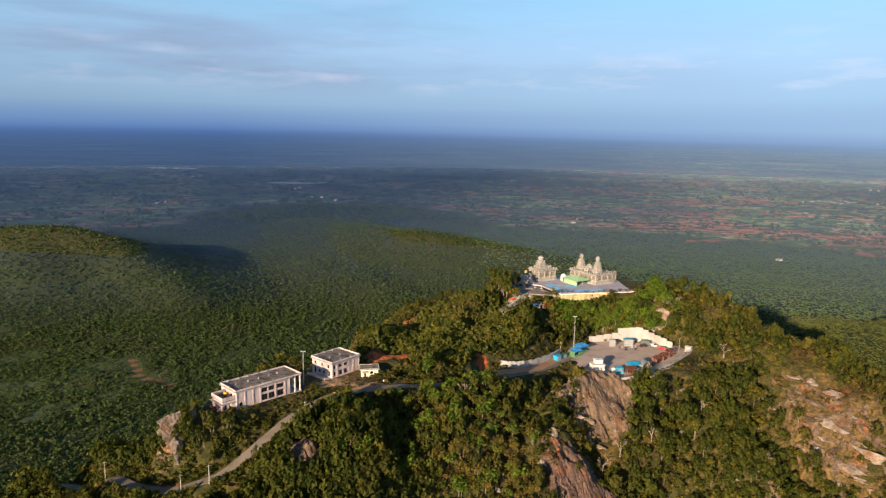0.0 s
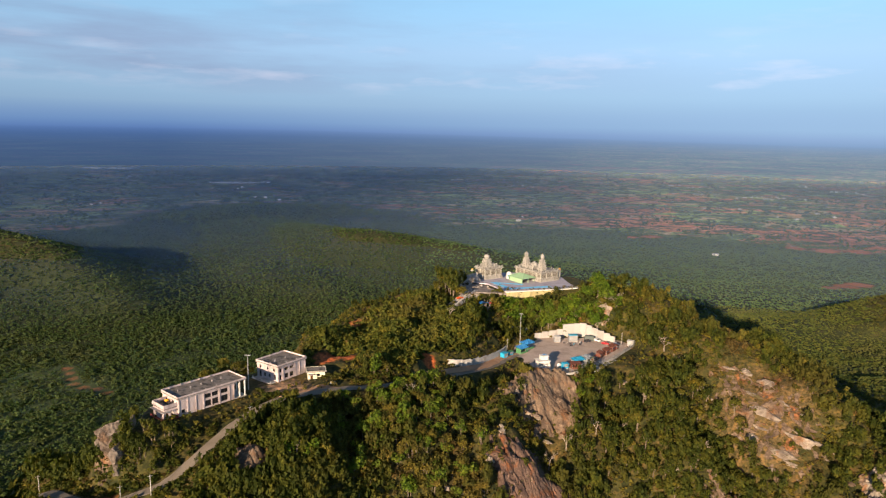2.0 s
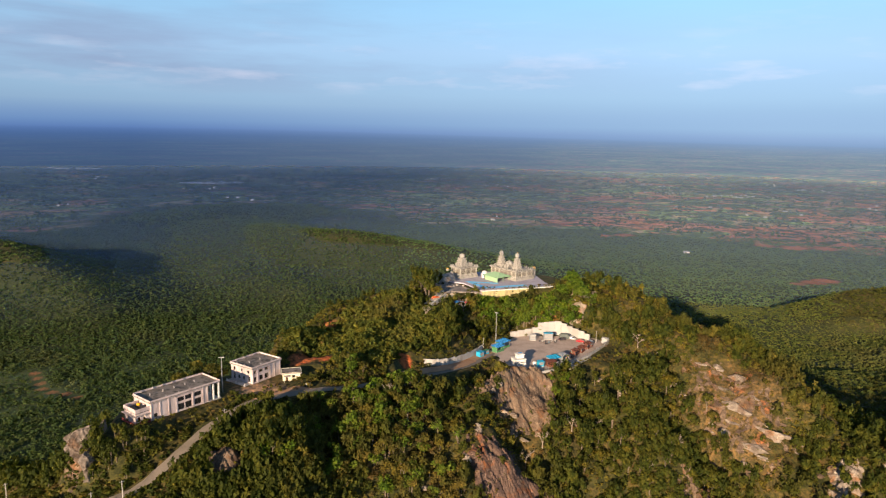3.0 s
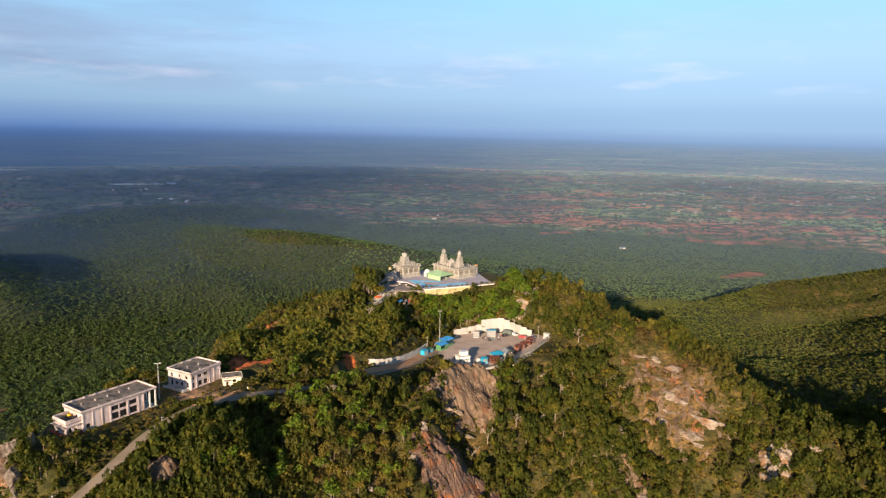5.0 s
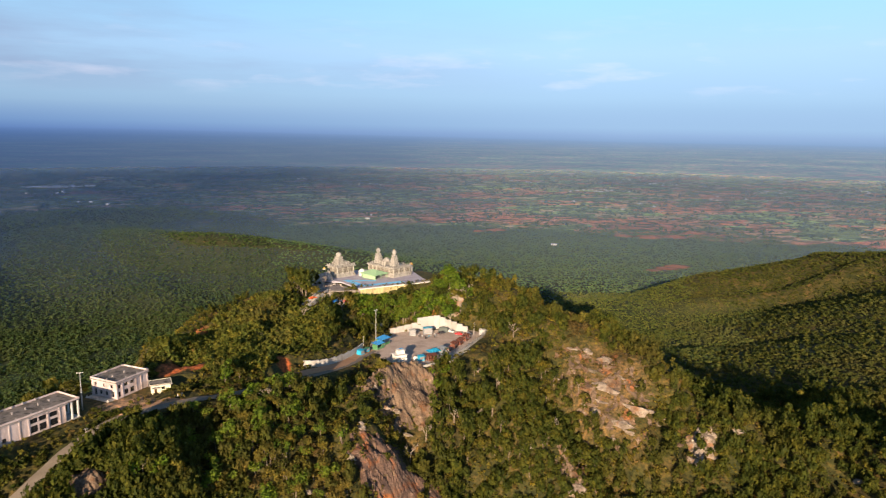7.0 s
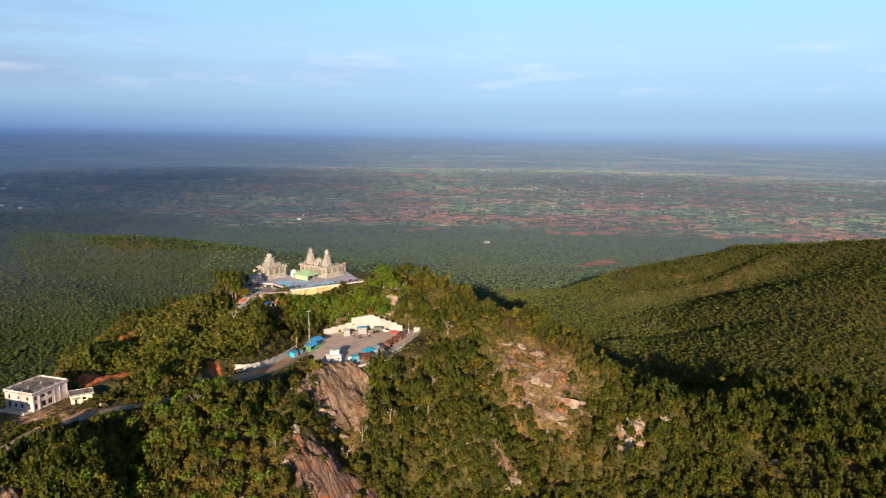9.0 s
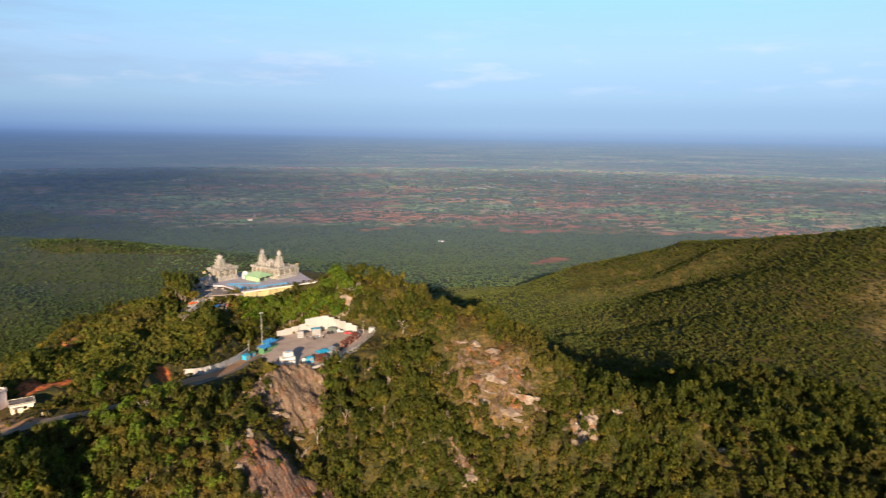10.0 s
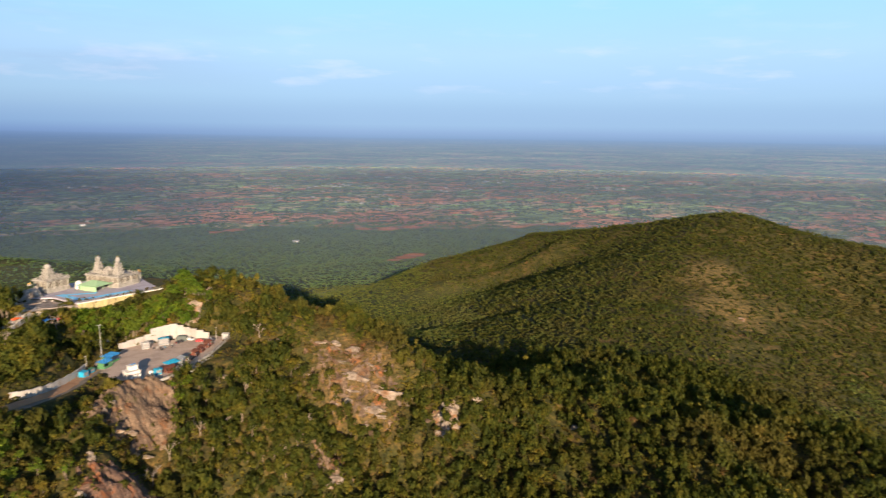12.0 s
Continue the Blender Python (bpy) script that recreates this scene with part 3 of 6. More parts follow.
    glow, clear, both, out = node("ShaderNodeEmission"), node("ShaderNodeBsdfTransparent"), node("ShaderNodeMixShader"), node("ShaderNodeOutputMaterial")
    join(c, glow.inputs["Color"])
    join(solid.outputs[0], both.inputs[0])
    join(clear.outputs[0], both.inputs[1])
    join(glow.outputs[0], both.inputs[2])
    join(both.outputs[0], out.inputs["Surface"])
    return m


def make_backdrop():
    n, zs = 180, (-30, 100, 220, 300, 450, 610)
    a = np.linspace(0, 2 * math.pi, n, endpoint=False)
    aa, zz = np.meshgrid(a, np.array(zs, float))
    v = np.stack([4900 * np.sin(aa), 4900 * np.cos(aa), zz], -1).reshape(-1, 3)
    i = np.arange(len(zs) * n).reshape(len(zs), n)
    j = np.roll(i, -1, axis=1)
    return array_mesh("backdrop", v, np.stack([i[:-1], j[:-1], j[1:], i[1:]], -1).reshape(-1, 4), backdrop_material())


tagged(make_backdrop(), "glowing backdrop painted with hazy blue distance where the plain meets the sky", "backdrop", kind="structure")


# ---- forest ----
def crown_template(rng, lobes, leaves, size, reach=1.0, flat=0.8, loose=0.45, corners=4):
    """Leaf clumps (bent leaves of three or four corners) on a few lobes: a crown about 2 wide, standing from 0 to about 2."""
    centres = [np.array([rng.uniform(-0.5, 0.5), rng.uniform(-0.5, 0.5), rng.uniform(0.6, 1.45)]) * (reach, reach, 1) for _ in range(lobes)]
    out = []
    for k in range(leaves):
        c = centres[k % lobes]
        d = rng.normal(size=3)
        d[2] = abs(d[2]) * 0.9 - 0.25
        d /= np.linalg.norm(d)
        p = c + d * rng.uniform(0.32, 0.62) * (1, 1, flat)
        n = d + rng.normal(size=3) * loose
        n /= np.linalg.norm(n)
        u = np.cross(n, rng.normal(size=3))
        u /= np.linalg.norm(u)
        v = np.cross(n, u)
        s = size * rng.uniform(0.55, 1.35)
        if corners == 4:
            q = [p + u * s, p + v * s * 0.8 - n * s * 0.25, p - u * s, p - v * s * 0.8 - n * s * 0.25]
        else:
            q = [p + u * s * 1.1, p + v * s * 0.9 - u * s * 0.5 - n * s * 0.2, p - v * s * 0.9 - u * s * rng.uniform(0.2, 0.8)]
        out.append(q)
    return np.array(out)


def scatter(count, r0, r1, seed, az=(-38, 77)):
    """Random places over a sector of the land, even by area."""
    rng = np.random.default_rng(seed)
    a = np.radians(rng.uniform(*az, count))
    r = np.sqrt(rng.uniform(r0 * r0, r1 * r1, count))
    return r * np.sin(a), r * np.cos(a), rng


def plant(name, x, y, size, tall, rng, templates, mat, label, sink=0.15):
    """One stand: a template crown at every place, turned and sized at random."""
    free = not_bare(x, y)
    x, y, size, tall = x[free], y[free], size[free], tall[free]
    z = height(x, y)
    pick = rng.integers(0, len(templates), len(x))
    turn = rng.uniform(0, 2 * math.pi, len(x))
    parts = []
    for k, t in enumerate(templates):
        w = pick == k
        if not w.any():
            continue
        c, s = np.cos(turn[w])[:, None, None], np.sin(turn[w])[:, None, None]
        px, py, pz = t[None, :, :, 0], t[None, :, :, 1], t[None, :, :, 2]
        sx, sz = size[w][:, None, None], tall[w][:, None, None]
        parts.append(np.stack([x[w][:, None, None] + (px * c - py * s) * sx, y[w][:, None, None] + (px * s + py * c) * sx,
                               z[w][:, None, None] + (pz - sink) * sz], -1).reshape(-1, 3))
    v = np.concatenate(parts)
    ob = array_mesh(name, v, np.arange(len(v)).reshape(-1, templates[0].shape[1]), mat)
    return tagged(ob, label, "forest", kind="stuff")


CLEARINGS = [(-73, 205, 8, 0.04), (-65, 207, 5, 0.04), (-61, 190, 5, 0.1), (-68, 184, 5, 0.15), (-53, 200, 4, 0.1), (-46, 210, 4, 0.1), (100, 272, 8, 0.05), (110, 282, 7, 0.05), (92, 270, 6, 0.1), (118, 292, 6, 0.1), (38, 349, 7, 0.0), (44, 357, 7, 0.0), (47, 335, 5, 0.1), (-61, 212, 5, 0.0), (-55, 218, 5, 0.0), (-50, 223, 5, 0.0), (106, 286, 6, 0.05), (114, 294, 6, 0.05), (121, 303, 6, 0.1), (98, 278, 6, 0.0), (-77, 211, 5.5, 0.0), (156, 272, 17, 0.02), (164, 254, 17, 0.03), (150, 282, 6, 0.05), (166, 238, 9, 0.08), (64, 262, 17, 0.06), (48, 227, 15, 0.08), (-85, 199, 4.5, 0.1), (-42, 195, 6, 0.08), (-57, 214, 4.5, 0.1), (-70, 208, 3.5, 0.1), (37, 266, 9, 0.08), (50, 282, 8, 0.08), (25, 258, 8, 0.12), (14, 252, 6, 0.3), (20, 281, 5, 0.1), (-26, 242, 5, 0.05),
             (70, 354, 8.5, 0.0), (82, 355, 7, 0.2), (94, 357, 7, 0.1), (104, 360, 7, 0.2), (94, 331, 8, 0.0), (82, 330, 6, 0.0), (106, 327, 6, 0.0), (-42, 233, 8, 0.05),
             (-80, 191, 4, 0.3), (-36, 240, 10, 0.1), (184, 225, 9, 0.4), (230, 180, 20, 0.6), (475, 250, 36, 0.3), (520, 290, 30, 0.35), (430, 215, 26, 0.4),
             (505, 228, 26, 0.4), (46, 362, 10, 0.15), (-25, 278, 7, 0.2), (26, 300, 8, 0.25), (76, 276, 7, 0.0), (100, 281, 9, 0.25),
             (-4, 300, 26, 0.18), (20, 318, 26, 0.12), (42, 338, 14, 0.25), (-330, 640, 40, 0.45), (-390, 600, 45, 0.55), (-285, 640, 20, 0.1), (-40, 243, 14, 0.05)]


# red banks and ploughed plots where nothing stands
BARE = [(-25, 266, 7), (-17, 267, 5.5), (-22, 259, 5), (-325, 684, 6.4), (-321, 677, 6.8), (-317, 671, 7), (-312, 663, 7), (-308, 656, 7.2), (-304, 649, 7.2), (-300, 642, 7.2), (-294, 637, 7.2), (-287, 633, 7.2), (-280, 630, 7), (-273, 628, 7), (-266, 622, 6.8), (-259, 617, 6.4), (7.5, 270, 2.4), (17, 277, 3), (-15, 302, 3), (805, 1080, 25), (768, 1062, 25), (735, 1050, 18), (1050, 1425, 32), (990, 1450, 35), (940, 1485, 27), (655, 1640, 30), (600, 1640, 24)]


def not_bare(x, y):
    keep = np.ones(x.shape, bool)
    for cx, cy, r in BARE:
        keep &= np.hypot(x - cx, y - cy) + 0.15 * r * wobble(x, y, r, 37) > r
    return keep


def wooded(x, y, rng):
    """Which places carry a tree: fewer on rock, yards and grass."""
    chance = np.ones(x.shape)
    for cx, cy, r, p in CLEARINGS:
        d = np.hypot(x - cx, y - cy) + r * 0.25 * wobble(x, y, 14, 31)
        chance = np.where(d < r, np.minimum(chance, p), chance)
    return rng.random(x.shape) < chance


def steep(x, y, rng):
    """Thins out places so that steep and flat ground carry trees alike by surface."""
    gx = (height(x + 1.5, y) - height(x - 1.5, y)) / 3
    gy = (height(x, y + 1.5) - height(x, y - 1.5)) / 3
    return rng.random(x.shape) < np.sqrt(1 + gx * gx + gy * gy) / 1.9


def far_side(x, y):
    """Slopes that fall away northwards, behind the crest."""
    r = np.hypot(x, y)
    return (height(x * (1 + 8 / r), y * (1 + 8 / r), False) - height(x * (1 - 8 / r), y * (1 - 8 / r), False)) / 16 < -0.42


def forests():
    rng = np.random.default_rng(5)
    near = [crown_template(rng, rng.integers(4, 7), 96, 0.185, loose=0.3, corners=3) for _ in range(14)]
    low = [crown_template(rng, 2, 8, 0.46, flat=0.6, loose=0.3, corners=3) for _ in range(8)]
    bush = [crown_template(rng, 2, 8, 0.52, flat=0.7, loose=0.3, corners=3) for _ in range(8)]
    back = [crown_template(rng, 4, 26, 0.33, loose=0.3, corners=3) for _ in range(6)]
    mid = [crown_template(rng, 3, 10, 0.5, loose=0.3, corners=3) for _ in range(8)]
    far = [crown_template(rng, 2, 4, 0.82, loose=0.2, corners=3) for _ in range(6)]
    tiny = [crown_template(rng, 2, 5, 0.8, loose=0.2, corners=3) for _ in range(6)]
    # the temple hill: dark trees, olive scrub and dry brown bushes, mixed by stands
    x, y, rng = scatter(30000, 165, 430, 11)
    x, y = np.concatenate([x, rng.uniform(-120, -15, 2600)]), np.concatenate([y, rng.uniform(168, 222, 2600)])
    keep = steep(x, y, rng) & off_levels(x, y, 4.4) & wooded(x, y, rng) & (wobble(x, y, 26, 21) > -0.98)
    x, y = x[keep], y[keep]
    size = rng.uniform(1.3, 2.9, len(x)) * np.where(rng.random(len(x)) < 0.2, 1.35, 0.95)
    tall = size * rng.uniform(1.0, 1.75, len(x))
    behind = far_side(x, y) & (np.hypot(x, y) > 250)
    lot = rng.normal(0, 0.45, len(x)) + 0.8 * wobble(x, y, 42, 51) + 0.35 * wobble(x, y, 15, 52)
    lot = lot - 0.9 * np.clip((238 - y) / 14, 0, 1) * (x < 2) - 0.7 * np.clip((275 - y) / 20, 0, 1) * (x > 62)
    shoulder = (x < 36) & (y > 256) & (x - y * 0.4 < -68)
    size, tall = np.where(shoulder, size * 0.52, size), np.where(shoulder, tall * 0.5, tall)
    dry = ~behind & (lot > 0.9)
    dark = ~behind & (lot < 0.12)
    olive = ~behind & ~dry & ~dark
    plant("dark_forest", x[dark], y[dark], size[dark], tall[dark] * 1.2, rng, near, LEAF_WOOD, "dense dark green forest on the temple hill")
    plant("olive_scrub", x[olive], y[olive], size[olive] * 0.92, tall[olive] * 0.85, rng, near, LEAF_NEAR, "olive green scrub forest on the temple hill")
    plant("dry_bushes", x[dry], y[dry], size[dry] * 0.8, tall[dry] * 0.6, rng, near, LEAF_DRY, "dry brown bushes on the temple hill")
    plant("forest_back_slope", x[behind], y[behind], size[behind], tall[behind], rng, back, LEAF_NEAR, "scrub forest down the back slope of the temple hill")
    x, y, rng = scatter(90000, 165, 430, 17)
    keep = steep(x, y, rng) & off_levels(x, y, 0.6) & (wooded(x, y, rng) | (rng.random(len(x)) < np.where(np.hypot((x - 160) * 1.25, y - 262) < 25, 0.14, 0.45))) & ~far_side(x, y)
    x, y = x[keep], y[keep]
    size = rng.uniform(0.6, 1.5, len(x))
    dry = rng.normal(0, 0.5, len(x)) + wobble(x, y, 30, 53) > 0.6
    tall = size * rng.uniform(0.6, 1.0, len(x))
    plant("undergrowth", x[~dry], y[~dry], size[~dry], tall[~dry], rng, low, LEAF_NEAR, "low olive green shrubs under the trees")
    plant("dry_undergrowth", x[dry], y[dry], size[dry], tall[dry], rng, low, LEAF_DRY, "low dry brown brush between the trees")
    x, y = (rng.uniform(-40, 50, 10000), rng.uniform(262, 356, 10000))
    keep = off_levels(x, y, 0.8) & (np.abs(x - (y - 300) * 0.62 - 6) < 28 + 5 * wobble(x, y, 22, 33)) & ~far_side(x, y) & (strip_place(x, y, 33, 342, 46, 360)[0] > 5)
    x, y = x[keep], y[keep]
    size = rng.uniform(0.7, 1.7, len(x))
    plant("sunny_shrubs", x, y, size, size * rng.uniform(0.7, 1.2, len(x)), rng, bush, LEAF_LUSH, "lush yellow-green shrubs on the slope above the road")
    # dry grass on the bare rocky slope
    x, y = rng.uniform(130, 190, 9000), rng.uniform(228, 300, 9000)
    keep = (np.hypot((x - 158) * 0.9 + (y - 264) * 0.3, (y - 264) * 0.75) < 24 + 4 * wobble(x, y, 12, 71)) & (wobble(x, y, 6, 72) > -0.3)
    x, y = x[keep], y[keep]
    size = rng.uniform(0.25, 0.6, len(x))
    plant("dry_slope_grass", x, y, size, size * 0.7, rng, low, LEAF_DRY, "dry tan grass tufts on the bare rocky slope", 0.3)
    # brush on the verges of the hill road
    x, y, rng = scatter(60000, 180, 262, 61, (-36, 2))
    away = np.min([strip_place(x, y, ax, ay, bx, by)[0] for ax, ay, bx, by, *_ in ROADBED], axis=0)
    keep = (away > 3.0 + 0.5 * wobble(x, y, 9, 62)) & (away < 13) & off_levels(x, y, -3.0) | (away > 3.0) & (away < 6) & off_levels(x, y, -1.0)
    keep &= (wobble(x, y, 8, 63) > -0.25) & (rng.random(len(x)) < 0.75) & (strip_place(x, y, -47, 241, -18, 238)[0] > 7) & (strip_place(x, y, -74, 206, -50, 229)[0] > 6)
    x, y = x[keep], y[keep]
    size = rng.uniform(0.4, 1.2, len(x))
    dry = rng.random(len(x)) < 0.25
    plant("verge_brush", x[~dry], y[~dry], size[~dry], size[~dry] * 0.9, rng, bush, LEAF_WOOD, "low green brush on the verges of the hill road")
    plant("dry_verge_grass", x[dry], y[dry], size[dry], size[dry] * 0.6, rng, low, LEAF_DRY, "dry brown grass on the verges of the hill road")
    # the valley and the farther hill
    x, y, rng = scatter(74000, 425, 1000, 12)
    keep = wooded(x, y, rng) & ((height(x, y, False) > 12) | (wobble(x, y, 120, 24) > -0.5)) & ~far_side(x, y)
    x, y = x[keep], y[keep]
    size = rng.uniform(1.1, 2.2, len(x)) * np.where(rng.random(len(x)) < 0.12, 1.4, 1.0)
    # western trees take the darker leaves, in place of cloud shade
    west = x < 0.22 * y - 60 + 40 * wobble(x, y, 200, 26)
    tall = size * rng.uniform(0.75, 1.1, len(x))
    plant("forest_valley", x[west], y[west], size[west], tall[west], rng, mid, LEAF_DEEP_SHADED, "deep green forest in the valley and on the low hills, coloured darker for cloud shade")
    # low ground takes the lightened leaves that stand for haze
    low_east = ~west & (height(x, y, False) < 84 + 8 * wobble(x, y, 80, 28))
    plant("forest_vale", x[low_east], y[low_east], size[low_east], tall[low_east] * 0.7, rng, mid, LEAF_VALE, "pale green forest in the vale between the hills, lightened in place of haze")
    east = ~west & ~low_east
    plant("forest_slopes", x[east], y[east], size[east], tall[east] * 0.75, rng, mid, LEAF_HILL, "olive green forest on the farther hill")
    x, y, rng = scatter(34000, 425, 860, 18, (14, 77))
    keep = (wooded(x, y, rng) | (rng.random(len(x)) < 0.25)) & (height(x, y, False) > 14) & ~far_side(x, y)
    x, y = x[keep], y[keep]
    size = rng.uniform(0.8, 1.7, len(x))
    tall = size * rng.uniform(0.7, 1.0, len(x))
    vale = height(x, y, False) < 84 + 8 * wobble(x, y, 80, 28)
    plant("scrub_on_slopes", x[~vale], y[~vale], size[~vale], tall[~vale], rng, bush, LEAF_HILL, "olive brown scrub between the trees of the farther hill")
    plant("scrub_in_vale", x[vale], y[vale], size[vale], tall[vale], rng, bush, LEAF_VALE, "pale green scrub in the vale between the hills, lightened in place of haze")
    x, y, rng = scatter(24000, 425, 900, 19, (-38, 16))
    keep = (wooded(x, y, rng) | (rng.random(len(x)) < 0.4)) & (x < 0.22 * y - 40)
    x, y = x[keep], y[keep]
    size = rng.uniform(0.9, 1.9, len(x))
    plant("scrub_in_valley", x, y, size, size * rng.uniform(0.6, 1.0, len(x)), rng, bush, LEAF_DEEP_SHADED, "deep green scrub between the valley trees, coloured darker for cloud shade")
    # the forest at the foot of the hills
    x, y, rng = scatter(125000, 1000, 2150, 14)
    keep = (np.hypot(x, y) + 70 * wobble(x, y, 300, 27) < 1840) | (height(x, y, False) > 12)
    x, y = x[keep], y[keep]
    size = rng.uniform(1.35, 2.6, len(x))
    # west of this line the darker leaf colour paints cloud shade
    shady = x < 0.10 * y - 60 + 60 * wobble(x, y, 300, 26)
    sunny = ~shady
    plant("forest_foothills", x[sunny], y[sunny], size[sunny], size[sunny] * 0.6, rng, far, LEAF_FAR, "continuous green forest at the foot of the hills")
    plant("forest_low_hills", x[shady], y[shady], size[shady], size[shady] * 0.7, rng, far, LEAF_DEEP_SHADED, "deep green forest over the low outer hills, coloured darker for cloud shade")
    x, y, rng = scatter(60000, 1700, 4700, 13)
    keep = wobble(x, y, 260, 23) + 0.5 * wobble(x, y, 90, 25) > -0.15 + np.clip((np.hypot(x, y) - 2600) / 1600, 0, 1) * rng.random(len(x))
    x, y = x[keep], y[keep]
    size = rng.uniform(1.6, 3.4, len(x)) * np.where(rng.random(len(x)) < 0.3, 1.9, 1.0)
    plant("trees_on_plain", x, y, size, size * 0.85, rng, tiny, LEAF_DEEP_SHADED, "scattered field trees on the plain")


forests()


# ---- masonry helpers ----
def facade(length, z0, z1, thick, holes):
    """A wall along x (inward is +y) with real openings, from blocks between them. holes: x0, x1, z0, z1."""
    xs = sorted({0, length, *(v for h in holes for v in h[:2])})
    zs = sorted({z0, z1, *(v for h in holes for v in h[2:])})
    bm = bmesh.new()
    for xa, xb in zip(xs, xs[1:]):
        run = None
        for za, zb in zip(zs, zs[1:]):
            if any(h[0] <= xa and xb <= h[1] and h[2] <= za and zb <= h[3] for h in holes):
                if run:
                    box(bm, xa, 0, run[0], xb, thick, run[1])
                run = None
            else:
                run = (run[0], zb) if run else (za, zb)
        if run:
            box(bm, xa, 0, run[0], xb, thick, run[1])
    return bm


def turned(bm, m):
    bmesh.ops.transform(bm, matrix=m, verts=bm.verts)
    return bm


def lathe(bm, profile, x, y, n=12, square=False):
    """A body of revolution round the upright at x, y from (radius, height) pairs."""
    rings = []
    for r, z in profile:
        ring = []
        for k in range(n):
            a = 2 * math.pi * (k + 0.5) / n
            s = 1 / max(abs(math.cos(a)), abs(math.sin(a))) if square else 1
            ring.append(bm.verts.new((x + r * s * math.cos(a), y + r * s * math.sin(a), z)))
        rings.append(ring)
    for a, b in zip(rings, rings[1:]):
        for k in range(n):
            bm.faces.new((a[k], a[(k + 1) % n], b[(k + 1) % n], b[k]))
    bm.faces.new(rings[-1])
    bm.faces.new(rings[0][::-1])
    return bm


SIDES = {"front": lambda L, D: Matrix.Identity(4), "right": lambda L, D: pose(L, 0, 0, 0, 0, 90),
         "back": lambda L, D: pose(L, D, 0, 0, 0, 180), "left": lambda L, D: pose(0, D, 0, 0, 0, 270)}


def add_window(parent, m, hole, glass, frame_mat, shade=True, shade_mat=None):
    """A window in its opening: frame, mullion, two panes and a sunshade slab."""
    x0, x1, z0, z1 = hole
    w = new("window")
    w.parent = parent
    w.matrix_basis = m
    mid = (x0 + x1) / 2
    fr = boxes((x0, 0.08, z0, x0 + 0.08, 0.16, z1), (x1 - 0.08, 0.08, z0, x1, 0.16, z1), (x0, 0.08, z0, x1, 0.16, z0 + 0.08),
               (x0, 0.08, z1 - 0.08, x1, 0.16, z1), (mid - 0.04, 0.08, z0, mid + 0.04, 0.16, z1))
    part("frame", fr, frame_mat, w)
    for a, b in ((x0 + 0.08, mid - 0.04), (mid + 0.04, x1 - 0.08)):
        part("pane", boxes((a, 0.11, z0 + 0.08, b, 0.13, z1 - 0.08)), glass, w)
    if shade:
        part("sunshade", boxes((x0 - 0.15, -0.3, z1 + 0.08, x1 + 0.15, 0.0, z1 + 0.15)), shade_mat or WALL, w)
    return w


GLASS, gsh, gn, gj = material("dark_window_glass", 0.12)
gsh.inputs["Base Color"].default_value = (0.015, 0.017, 0.02, 1)
gsh.inputs["Specular IOR Level"].default_value = 0.5
RED_BASE = plaster("red_oxide_plinth", (0.32, 0.07, 0.06), (0.15, 0.06, 0.05), 0.6, 0.5)
BLUE_WALL = plaster("blue_porch_wall", (0.22, 0.32, 0.52), (0.15, 0.18, 0.25), 0.5, 0.5)
WINDOW_FRAME = paint("dark_window_frame", (0.05, 0.04, 0.035), 0.5)
SHADE_SLAB = plaster("grey_sunshade", (0.42, 0.38, 0.37), (0.2, 0.17, 0.16), 0.6, 0.6)
TANK_YELLOW = paint("yellow_tank", (0.75, 0.42, 0.03), 0.4)
TANK_BLACK = paint("black_tank", (0.025, 0.025, 0.028), 0.4)


def block_of_rooms(house, L, D, H, holes, wall=WALL, parapet=0.55, overhang=0.3, stubs=(), pilasters=(), roof_mat=ROOF, open_end=False):
    """Walls with openings, floors, flat roof with parapet and column stubs. holes: side -> openings."""
    for side, make in SIDES.items():
        m = make(L, D)
        length = L if side in ("front", "back") else D - 0.5
        shift = Matrix.Identity(4) if side in ("front", "back") else Matrix.Translation((0.25, 0, 0))
        part("wall", turned(facade(length, 0, H, 0.25, holes.get(side, [])), m @ shift), wall, house)
        for h in holes.get(side, []):
            if h[3] - h[2] < 2.4:
                add_window(house, m @ shift, h, GLASS, WINDOW_FRAME, h[2] > 3.2, wall)
    part("floor_slab", boxes((0.3, 0.3, 0.02, L - 0.3, D - 0.3, 0.12), (0.3, 0.3, H / 2 - 0.1, L - 0.3, D - 0.3, H / 2 + 0.1)), CONCRETE, house)
    part("roof", boxes((-overhang, -overhang, H, L + overhang, D + overhang, H + 0.18)), roof_mat, house, "dark weathered flat roof")
    o, t = overhang - 0.02, 0.18
    for row in ((-o, -o, L + o, t - o), (-o, D + o - t, L + o, D + o), (-o, t - o, t - o, D + o - t), (L + o - t, t - o, L + o, D + o - t))[:3 if open_end else 4]:
        part("parapet", boxes((row[0], row[1], H + 0.184, row[2], row[3], H + 0.184 + parapet)), wall, house)
    part("cornice", boxes((-overhang - 0.12, -overhang - 0.12, H - 0.22, L + overhang + 0.12, 0.0, H - 0.004),
                          (-overhang - 0.12, 0.0, H - 0.22, 0.0, D + overhang, H - 0.004)), SHADE_SLAB, house)
    for x, y in stubs:
        part("stub_column", boxes((x - 0.15, y - 0.15, H + 0.184, x + 0.15, y + 0.15, H + 0.95)), SHADE_SLAB, house)
    for side, x in pilasters:
        part("pilaster", turned(boxes((x - 0.18, -0.14, 0, x + 0.18, -0.003, H - 0.23)), SIDES[side](L, D)), wall, house)


